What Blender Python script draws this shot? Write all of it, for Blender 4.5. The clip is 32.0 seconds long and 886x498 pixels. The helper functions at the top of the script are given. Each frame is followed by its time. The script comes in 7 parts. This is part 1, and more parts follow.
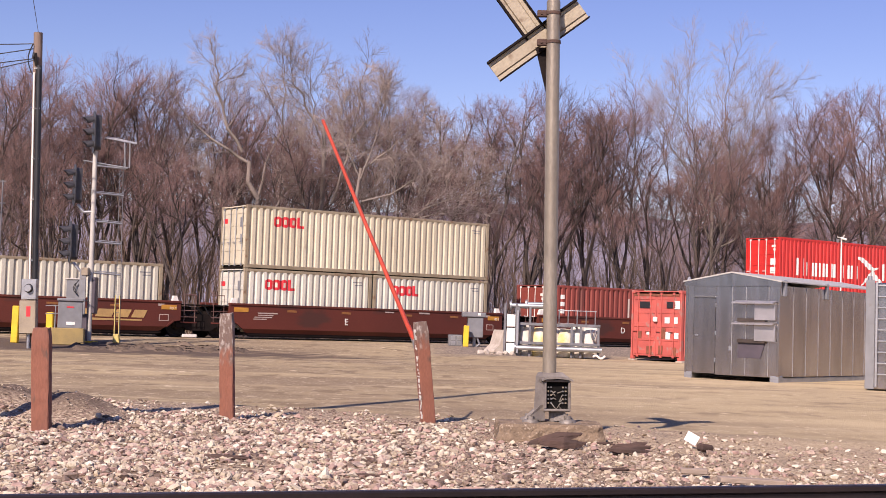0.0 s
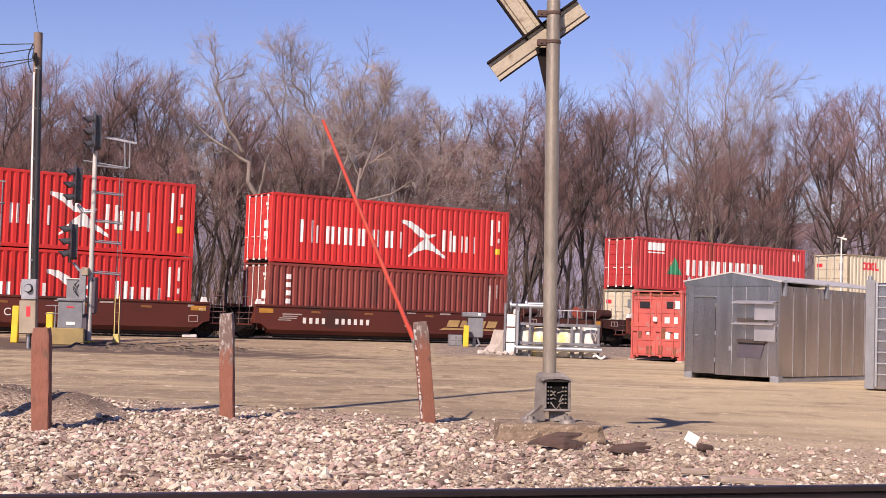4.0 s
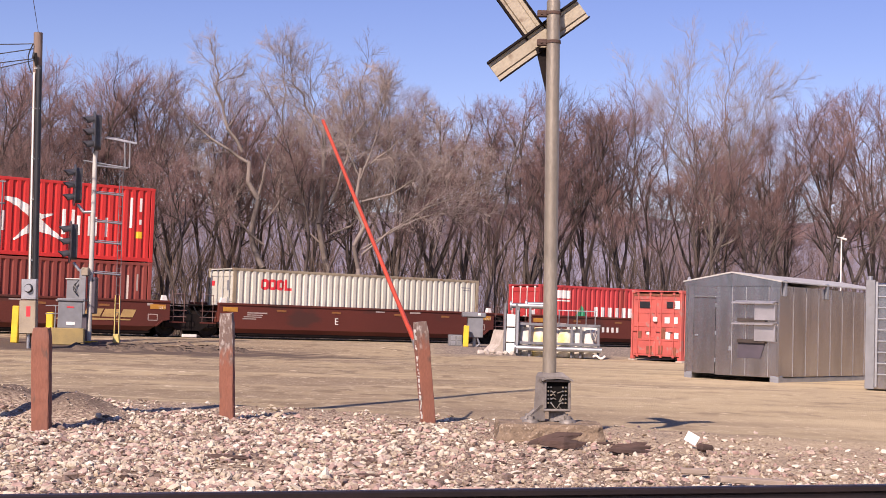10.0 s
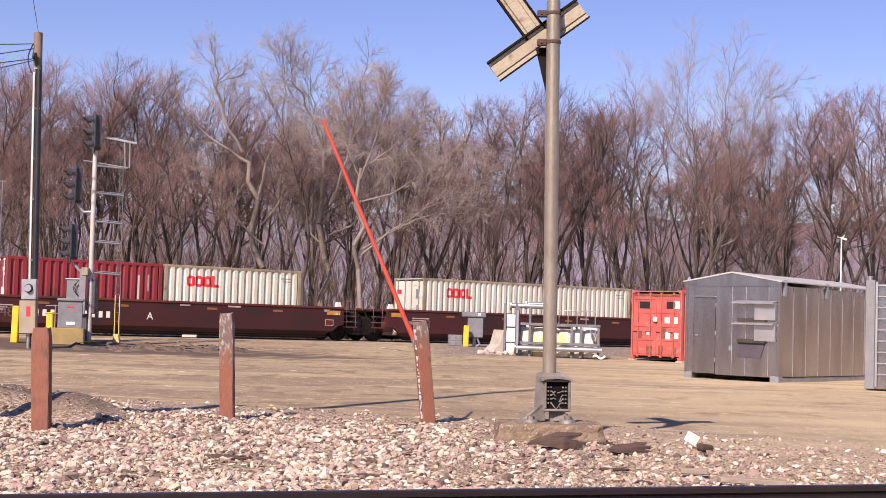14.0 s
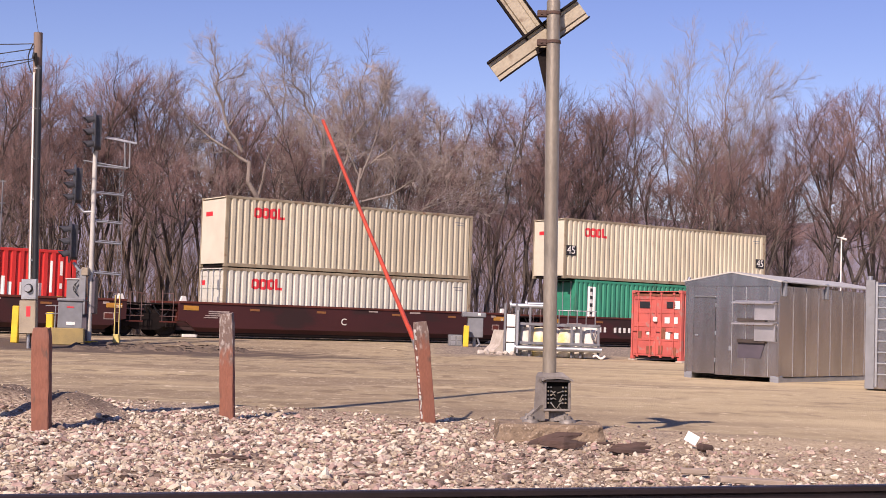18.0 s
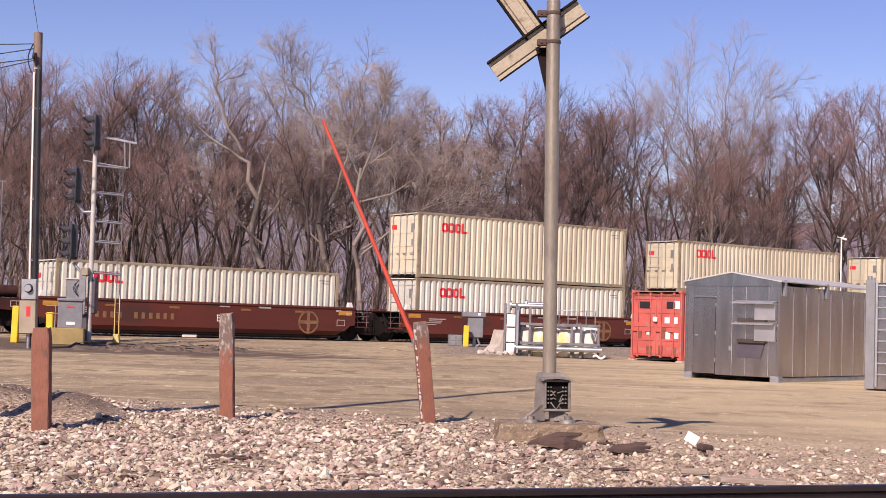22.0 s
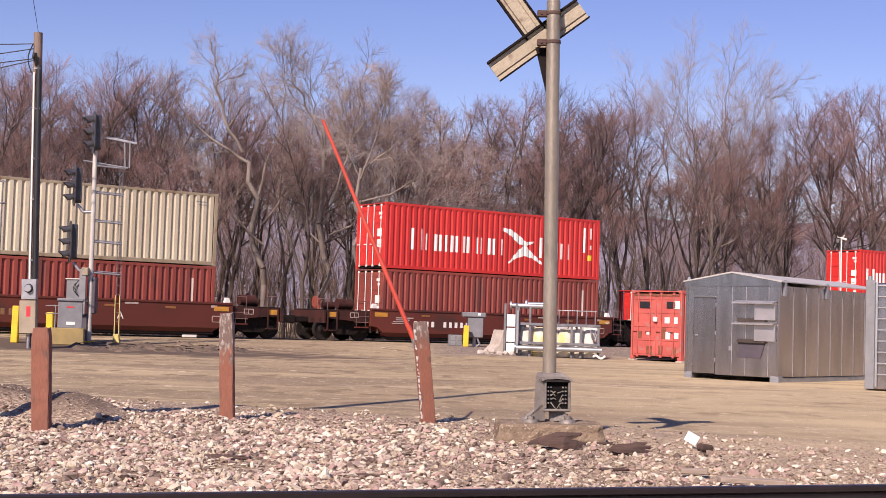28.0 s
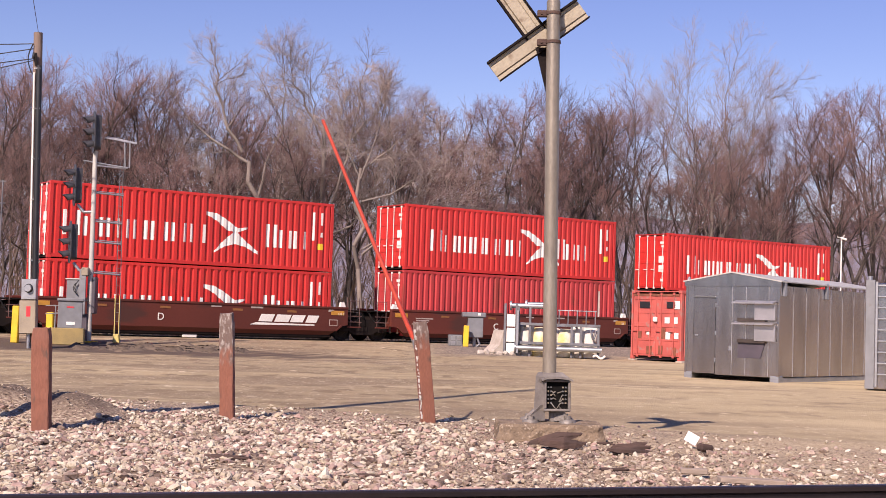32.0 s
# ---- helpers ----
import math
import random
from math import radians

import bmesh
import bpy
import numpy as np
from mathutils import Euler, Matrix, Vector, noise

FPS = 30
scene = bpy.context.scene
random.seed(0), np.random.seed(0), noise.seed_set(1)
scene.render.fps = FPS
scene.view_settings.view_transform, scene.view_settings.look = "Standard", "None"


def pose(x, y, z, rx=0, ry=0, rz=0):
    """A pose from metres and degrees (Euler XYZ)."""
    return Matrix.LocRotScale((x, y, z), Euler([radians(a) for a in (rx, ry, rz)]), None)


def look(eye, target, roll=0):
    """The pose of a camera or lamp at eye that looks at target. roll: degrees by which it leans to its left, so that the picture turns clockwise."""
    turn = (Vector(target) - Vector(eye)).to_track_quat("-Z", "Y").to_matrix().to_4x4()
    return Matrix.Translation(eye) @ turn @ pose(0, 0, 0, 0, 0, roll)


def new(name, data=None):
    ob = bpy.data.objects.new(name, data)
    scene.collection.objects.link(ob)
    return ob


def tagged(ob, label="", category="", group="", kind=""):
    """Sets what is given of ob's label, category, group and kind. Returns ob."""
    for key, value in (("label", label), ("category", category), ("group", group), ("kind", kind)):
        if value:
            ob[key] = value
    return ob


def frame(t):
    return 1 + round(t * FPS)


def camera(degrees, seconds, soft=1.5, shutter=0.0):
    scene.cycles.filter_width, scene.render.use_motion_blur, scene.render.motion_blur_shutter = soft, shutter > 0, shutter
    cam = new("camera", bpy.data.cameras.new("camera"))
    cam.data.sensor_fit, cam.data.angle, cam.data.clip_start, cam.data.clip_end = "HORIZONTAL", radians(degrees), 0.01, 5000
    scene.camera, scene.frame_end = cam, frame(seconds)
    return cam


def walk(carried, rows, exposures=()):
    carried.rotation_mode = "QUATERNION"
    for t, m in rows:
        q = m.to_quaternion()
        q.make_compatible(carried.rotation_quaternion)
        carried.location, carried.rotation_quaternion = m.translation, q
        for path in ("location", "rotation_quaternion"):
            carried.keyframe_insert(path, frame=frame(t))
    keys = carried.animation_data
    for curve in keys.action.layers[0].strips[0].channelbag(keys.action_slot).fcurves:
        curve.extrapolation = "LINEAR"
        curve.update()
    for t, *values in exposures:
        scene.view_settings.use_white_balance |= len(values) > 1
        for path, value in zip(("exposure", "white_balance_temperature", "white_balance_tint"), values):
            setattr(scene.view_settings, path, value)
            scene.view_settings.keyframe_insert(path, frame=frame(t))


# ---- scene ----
import itertools

SECONDS = 32.0
# the film camera opens and closes a little as bright loads pass
EXPOSURES = ((0, 0.40), (4, 0.40), (7, 0.36), (9, 0.40), (10, 0.46), (11, 0.50), (12, 0.51), (14, 0.53), (16, 0.49), (17, 0.46), (18, 0.38), (20, 0.40), (22, 0.36), (24, 0.31), (26, 0.34), (28, 0.40), (SECONDS, 0.40))
cam = camera(35.90, SECONDS, soft=0.75)
EYE = pose(0, 0, 1.25) @ pose(0, 0, 0, 90 + 2.995, 0, 0) @ pose(0, 0, 0, 0, 0, 1.894)
walk(cam, [(0, EYE), (SECONDS, EYE)], exposures=[(t, stops, 7250, 27) for t, stops in EXPOSURES])

# ---- light ----
SUN_TO = Vector((-0.43, -0.90, 0.79)).normalized()
world = bpy.data.worlds.new("sky")
scene.world = world
world.use_nodes = True
wn = world.node_tree
sky = wn.nodes.new("ShaderNodeTexSky")
sky.sky_type, sky.sun_disc = "NISHITA", False
sky.sun_elevation = math.asin(SUN_TO.z)
sky.sun_rotation = math.atan2(SUN_TO.x, SUN_TO.y)
sky.air_density, sky.dust_density, sky.ozone_density = 1.0, 0.2, 3.0
deep = wn.nodes.new("ShaderNodeHueSaturation")
deep.inputs["Saturation"].default_value = 1.18
deep.inputs["Hue"].default_value = 0.5225
wn.links.new(sky.outputs[0], deep.inputs["Color"])
wn.links.new(deep.outputs[0], wn.nodes["Background"].inputs[0])
wn.nodes["Background"].inputs[1].default_value = 0.104
sun = new("sun", bpy.data.lights.new("sun", "SUN"))
sun.data.energy, sun.data.angle, sun.data.color = 4.9, radians(0.55), (1.0, 0.95, 0.87)
sun.matrix_world = look(SUN_TO * 60, (0, 0, 0))

# heaps of gravelly soil: x, y, height, radius
MOUNDS = ((-3.66, 13.9, 0.24, 0.46), (-4.70, 14.6, 0.25, 0.70), (-4.2, 14.7, 0.06, 0.6), (-2.52, 14.2, 0.06, 0.26))

# ---- materials ----


def material(name, base, other=None, scale=3.0, rough=0.6, metal=0.0, bump=0.0, fine=40.0, stain=None, stain_at=0.6,
             vary=0.0, island=False, stretch=(1, 1, 1), spec=0.5):
    """Two scales of colour variation, optional stains and fine relief, in metres."""
    m = bpy.data.materials.new(name)
    m.use_nodes = True
    nt = m.node_tree
    N, L = nt.nodes.new, nt.links.new
    b = nt.nodes["Principled BSDF"]
    b.inputs["Roughness"].default_value, b.inputs["Metallic"].default_value = rough, metal
    b.inputs["Specular IOR Level"].default_value = spec
    tc, mp = N("ShaderNodeTexCoord"), N("ShaderNodeMapping")
    mp.inputs["Scale"].default_value = stretch
    L(tc.outputs["Object"], mp.inputs[0])
    other = other or tuple(c * 0.72 for c in base)

    def grain(sc, lo, hi, detail=4):
        n, r = N("ShaderNodeTexNoise"), N("ShaderNodeMapRange")
        n.inputs["Scale"].default_value, n.inputs["Detail"].default_value = sc, detail
        r.inputs[1].default_value, r.inputs[2].default_value = lo, hi
        L(mp.outputs[0], n.inputs["Vector"])
        L(n.outputs["Fac"], r.inputs[0])
        return r.outputs[0], n.outputs["Fac"]

    def mix(fac, a, c, blend="MIX"):
        x = N("ShaderNodeMix")
        x.data_type, x.blend_type = "RGBA", blend
        for i, v in ((0, fac), (6, a), (7, c)):
            if isinstance(v, (int, float)):
                x.inputs[i].default_value = v
            elif isinstance(v, tuple):
                x.inputs[i].default_value = (*v, 1)
            else:
                L(v, x.inputs[i])
        return x.outputs[2]

    big, _ = grain(scale, 0.38, 0.66)
    col = mix(big, base, other)
    small, raw = grain(fine, 0.3, 0.75)
    dark = mix(small, (0.82, 0.82, 0.82), (1.1, 1.1, 1.1))
    col = mix(0.8, col, dark, "MULTIPLY")
    if stain:
        s, _ = grain(scale * 2.3, stain_at, stain_at + 0.09, 8)
        col = mix(s, col, stain)
    if vary:
        src = N("ShaderNodeNewGeometry").outputs["Random Per Island"] if island else N("ShaderNodeObjectInfo").outputs["Random"]
        r = N("ShaderNodeMapRange")
        r.inputs[3].default_value, r.inputs[4].default_value = 1 - vary, 1 + vary
        L(src, r.inputs[0])
        col = mix(1.0, col, r.outputs[0], "MULTIPLY")
    L(col, b.inputs["Base Color"])
    if bump:
        bp = N("ShaderNodeBump")
        bp.inputs["Strength"].default_value, bp.inputs["Distance"].default_value = min(1, bump), 0.02
        L(raw, bp.inputs["Height"])
        L(bp.outputs[0], b.inputs["Normal"])
    return m


PAINT = {
    "cream": material("cream_container_paint", (0.61, 0.55, 0.41), (0.51, 0.45, 0.325), 0.5, 0.5, stain=(0.31, 0.215, 0.13), stain_at=0.65, vary=0.12, stretch=(1, 1, 0.35)),
    "ivory": material("off_white_container_paint", (0.62, 0.60, 0.51), (0.54, 0.52, 0.43), 0.5, 0.5, stain=(0.34, 0.27, 0.19), stain_at=0.66, vary=0.08, stretch=(1, 1, 0.35)),
    "scarlet": material("scarlet_container_paint", (0.63, 0.034, 0.027), (0.52, 0.030, 0.025), 0.5, 0.42, stain=(0.40, 0.03, 0.02), vary=0.06, stretch=(1, 1, 0.35)),
    "red": material("worn_red_container_paint", (0.52, 0.045, 0.045), (0.42, 0.04, 0.04), 0.6, 0.5, stain=(0.30, 0.04, 0.03), vary=0.05, stretch=(1, 1, 0.35)),
    "maroon": material("maroon_container_paint", (0.26, 0.028, 0.035), (0.20, 0.024, 0.03), 0.6, 0.5, stain=(0.13, 0.03, 0.03)),
    "brown": material("oxide_brown_container_paint", (0.27, 0.054, 0.038), (0.21, 0.043, 0.031), 0.6, 0.55, stain=(0.15, 0.04, 0.03), vary=0.08, stretch=(1, 1, 0.35)),
    "orange": material("faded_orange_red_paint", (0.56, 0.115, 0.09), (0.45, 0.095, 0.078), 1.6, 0.6, stain=(0.36, 0.17, 0.14), stain_at=0.58),
    "green": material("green_container_paint", (0.02, 0.27, 0.16), (0.02, 0.21, 0.13), 0.6, 0.45, stain=(0.03, 0.14, 0.09), stretch=(1, 1, 0.35)),
}
CREAM_RIM = material("grimy_cream_frame_paint", (0.32, 0.265, 0.18), (0.22, 0.175, 0.115), 1.2, 0.6, stain=(0.20, 0.12, 0.07), stain_at=0.58)
WHITE = material("white_marking_paint", (0.80, 0.78, 0.72), (0.70, 0.68, 0.62), 2.0, 0.5)
MARK_RED = material("red_marking_paint", (0.72, 0.03, 0.04), (0.60, 0.03, 0.04), 2.0, 0.5)
MARK_GREEN = material("green_marking_paint", (0.02, 0.25, 0.12), None, 2.0, 0.5)
MARK_BLACK = material("black_marking_paint", (0.02, 0.02, 0.022), None, 2.0, 0.5)
GOLD = material("faded_gold_lettering_paint", (0.50, 0.32, 0.12), (0.38, 0.24, 0.10), 3.0, 0.55)
OCHRE = material("ochre_reflector_strip", (0.55, 0.26, 0.04), None, 3.0, 0.45)
EMBLEM = material("worn_gold_emblem_paint", (0.24, 0.125, 0.055), (0.17, 0.075, 0.038), 5.0, 0.6)
OCHRE_WORN = material("worn_reflector_strip", (0.30, 0.125, 0.03), (0.17, 0.06, 0.03), 6.0, 0.55)
FAINT = material("nearly_worn_off_stencil", (0.16, 0.09, 0.085), None, 3.0, 0.6)
PALE = material("faded_white_stencil", (0.45, 0.36, 0.32), None, 3.0, 0.6)
CAR = material("railcar_brown_paint", (0.128, 0.032, 0.022), (0.098, 0.026, 0.019), 0.5, 0.6, stain=(0.07, 0.028, 0.022), stain_at=0.6, vary=0.10, stretch=(0.4, 1, 1), spec=0.25)
CAR_GRIMY = material("soot_dark_railcar_paint", (0.066, 0.020, 0.020), (0.05, 0.017, 0.017), 0.5, 0.55, stain=(0.035, 0.018, 0.017), stain_at=0.55, stretch=(0.4, 1, 1), spec=0.25)
CAR_END = material("sooty_railcar_end_paint", (0.062, 0.021, 0.017), (0.036, 0.016, 0.014), 1.6, 0.7, stain=(0.022, 0.014, 0.012), stain_at=0.55, spec=0.2)
CAR_DARK = material("grimy_railcar_steel", (0.020, 0.014, 0.013), (0.012, 0.010, 0.0095), 2.0, 0.85, bump=0.3, spec=0.1)
WHEEL = material("dull_wheel_steel", (0.028, 0.022, 0.020), (0.016, 0.014, 0.013), 4.0, 0.65, 0.2, spec=0.2)
BRAKE_RED = material("faded_red_handbrake_paint", (0.30, 0.065, 0.04), None, 4.0, 0.5)
GALV = material("galvanised_steel", (0.42, 0.43, 0.44), (0.32, 0.33, 0.34), 3.0, 0.42, 0.7, bump=0.1)
POLE_PAINT = material("weathered_aluminium_paint", (0.36, 0.30, 0.215), (0.29, 0.235, 0.17), 2.5, 0.5, 0.15, bump=0.15, stain=(0.17, 0.13, 0.10), stain_at=0.63)
SHED = material("mill_finish_aluminium_panels", (0.50, 0.475, 0.485), (0.40, 0.38, 0.39), 0.9, 0.21, 0.97, bump=0.25, fine=1.6, stretch=(3.2, 3.2, 0.45), vary=0.10)
SEAM = material("bright_aluminium_seam", (0.60, 0.57, 0.56), (0.46, 0.44, 0.43), 2.0, 0.38, 0.75)
SILVER = material("pale_silver_paint", (0.52, 0.50, 0.45), (0.44, 0.42, 0.38), 3.0, 0.5, 0.1, bump=0.1)
BLACK = material("black_enamel", (0.012, 0.013, 0.015), (0.02, 0.02, 0.022), 3.0, 0.45)
YELLOW = material("yellow_safety_paint", (0.78, 0.52, 0.03), (0.66, 0.42, 0.03), 3.0, 0.5, stain=(0.35, 0.22, 0.05), stain_at=0.68)
GREYBOX = material("grey_cabinet_enamel", (0.215, 0.22, 0.228), (0.175, 0.18, 0.188), 2.0, 0.45, fine=5.0, stain=(0.17, 0.16, 0.15), stain_at=0.68)
POST = material("weathered_red_post_paint", (0.25, 0.095, 0.058), (0.19, 0.08, 0.055), 5.0, 0.8, bump=0.22, fine=70, stain=(0.10, 0.06, 0.045), stain_at=0.60, stretch=(1, 1, 0.3))


def worn_post(name, wear_from):
    """Faded red paint that has peeled to grey wood towards the top."""
    m = material(name, (0.25, 0.095, 0.058), (0.19, 0.08, 0.055), 5.0, 0.85, bump=0.3, fine=70, stain=(0.10, 0.06, 0.045), stain_at=0.60, stretch=(1, 1, 0.3))
    nt = m.node_tree
    N, L = nt.nodes.new, nt.links.new
    tc, sep, n1, n2 = N("ShaderNodeTexCoord"), N("ShaderNodeSeparateXYZ"), N("ShaderNodeTexNoise"), N("ShaderNodeTexNoise")
    n1.inputs["Scale"].default_value, n1.inputs["Detail"].default_value = 16.0, 10
    n2.inputs["Scale"].default_value, n2.inputs["Detail"].default_value = 38.0, 8
    grainwise = N("ShaderNodeMapping")
    grainwise.inputs["Scale"].default_value = (1, 1, 0.38)
    L(tc.outputs["Object"], grainwise.inputs[0])
    for n in (n1, n2):
        L(grainwise.outputs[0], n.inputs["Vector"])
    L(tc.outputs["Object"], sep.inputs[0])
    add, r, r2, x1, x2 = N("ShaderNodeMath"), N("ShaderNodeMapRange"), N("ShaderNodeMapRange"), N("ShaderNodeMix"), N("ShaderNodeMix")
    add.operation = "MULTIPLY_ADD"
    L(n1.outputs["Fac"], add.inputs[0])
    add.inputs[1].default_value = 0.9
    L(sep.outputs["Z"], add.inputs[2])
    r.inputs[1].default_value, r.inputs[2].default_value = wear_from + 0.40, wear_from + 0.60
    L(add.outputs[0], r.inputs[0])
    r2.inputs[1].default_value, r2.inputs[2].default_value = 0.50, 0.66
    L(n2.outputs["Fac"], r2.inputs[0])
    x1.data_type = x2.data_type = "RGBA"
    x1.inputs[6].default_value, x1.inputs[7].default_value = (0.155, 0.105, 0.085, 1), (0.36, 0.31, 0.27, 1)
    L(r2.outputs[0], x1.inputs[0])
    b = nt.nodes["Principled BSDF"]
    L(r.outputs[0], x2.inputs[0])
    L(b.inputs["Base Color"].links[0].from_socket, x2.inputs[6])
    L(x1.outputs[2], x2.inputs[7])
    L(x2.outputs[2], b.inputs["Base Color"])
    return m


POST_WORN = {2: worn_post("half_peeled_red_post_paint", 0.95), 3: worn_post("edge_peeled_red_post_paint", 1.15)}
UTIL = material("weathered_pole_wood", (0.26, 0.185, 0.145), (0.18, 0.13, 0.105), 6.0, 0.85, bump=0.5, stretch=(1, 1, 0.1))
WOOD = material("rotten_dark_wood", (0.095, 0.055, 0.042), (0.05, 0.031, 0.025), 8.0, 0.9, bump=0.6, stretch=(0.3, 1, 1))
WOOD_PALE = material("bleached_plank_wood", (0.36, 0.28, 0.22), (0.28, 0.22, 0.17), 8.0, 0.85, bump=0.4, stretch=(0.3, 1, 1))
ORANGE = material("orange_fibreglass", (0.60, 0.078, 0.045), (0.50, 0.068, 0.042), 4.0, 0.45)
CASTING = material("dull_grey_casting", (0.235, 0.21, 0.185), (0.17, 0.15, 0.132), 6.0, 0.55, 0.2, bump=0.3, stain=(0.10, 0.08, 0.06), stain_at=0.62)
CONCRETE = material("stained_concrete", (0.25, 0.18, 0.12), (0.15, 0.108, 0.073), 9.0, 0.9, bump=0.8, fine=45, stain=(0.38, 0.30, 0.22), stain_at=0.60)
PAPER = material("white_card", (0.82, 0.82, 0.80), None, 5.0, 0.7)
RAIL = material("dark_rail_steel", (0.035, 0.026, 0.028), (0.025, 0.02, 0.022), 3.0, 0.4, 0.4)
TIE = material("creosoted_tie_wood", (0.06, 0.045, 0.038), None, 4.0, 0.9, bump=0.5)
STEEL_GREY = material("dull_grey_steel_paint", (0.19, 0.19, 0.20), (0.14, 0.14, 0.145), 3.0, 0.5, 0.3, bump=0.05, fine=9.0)
SACK = material("white_woven_sack", (0.68, 0.64, 0.56), (0.52, 0.47, 0.40), 3.0, 0.8, bump=0.3)


def stone_material(name, kinds, single=False):
    m = material(name, (0.9, 0.9, 0.9), (0.7, 0.68, 0.66), 14.0, 0.85, bump=0.4, fine=60)
    nt = m.node_tree
    N, L = nt.nodes.new, nt.links.new
    pick = N("ShaderNodeObjectInfo").outputs["Random"] if single else N("ShaderNodeNewGeometry").outputs["Random Per Island"]
    ramp, mul = N("ShaderNodeValToRGB"), N("ShaderNodeMix")
    ramp.color_ramp.interpolation = "CONSTANT"
    while len(ramp.color_ramp.elements) < len(kinds):
        ramp.color_ramp.elements.new(0.5)
    for e, (p, c) in zip(ramp.color_ramp.elements, kinds):
        e.position, e.color = p, (*c, 1)
    L(pick, ramp.inputs[0])
    b = nt.nodes["Principled BSDF"]
    mul.data_type, mul.blend_type = "RGBA", "MULTIPLY"
    mul.inputs[0].default_value = 1.0
    L(ramp.outputs[0], mul.inputs[6])
    L(b.inputs["Base Color"].links[0].from_socket, mul.inputs[7])
    L(mul.outputs[2], b.inputs["Base Color"])
    return m


STONE_KINDS = ((0.0, (0.17, 0.12, 0.095)), (0.09, (0.45, 0.305, 0.255)), (0.27, (0.56, 0.465, 0.335)), (0.40, (0.32, 0.235, 0.18)), (0.50, (0.68, 0.60, 0.46)), (0.66, (0.53, 0.41, 0.335)), (0.78, (0.50, 0.42, 0.32)), (0.86, (0.76, 0.69, 0.56)))
STONE = stone_material("mixed_ballast_stone", STONE_KINDS)
STONE_SINGLE = stone_material("single_ballast_stone", STONE_KINDS, True)
GRIT = stone_material("mixed_fine_gravel", ((0.0, (0.15, 0.11, 0.085)), (0.22, (0.31, 0.225, 0.165)), (0.46, (0.41, 0.305, 0.23)), (0.68, (0.49, 0.385, 0.28)), (0.86, (0.66, 0.56, 0.42))))
BARK = material("grey_brown_bark", (0.062, 0.048, 0.042), (0.118, 0.092, 0.080), 1.5, 0.9, vary=0.25, stretch=(1, 1, 0.3))
BARK_PALE = material("pale_cottonwood_bark", (0.25, 0.205, 0.175), (0.165, 0.135, 0.118), 1.5, 0.9, vary=0.12, stretch=(1, 1, 0.3))
TWIG = material("bare_reddish_twigs", (0.258, 0.158, 0.144), (0.168, 0.104, 0.096), 0.6, 0.9, vary=0.25)
TWIG_PALE = material("bare_pale_twigs", (0.38, 0.31, 0.275), (0.27, 0.215, 0.19), 0.6, 0.9, vary=0.12)
# mauve-brown tone with the haze of distance painted in
TWIG_FAR = material("far_twigs_painted_haze", (0.22, 0.155, 0.15), (0.16, 0.115, 0.11), 0.3, 0.9)
BRUSH = material("dry_brush", (0.17, 0.115, 0.08), (0.12, 0.085, 0.06), 0.6, 0.95, vary=0.2)


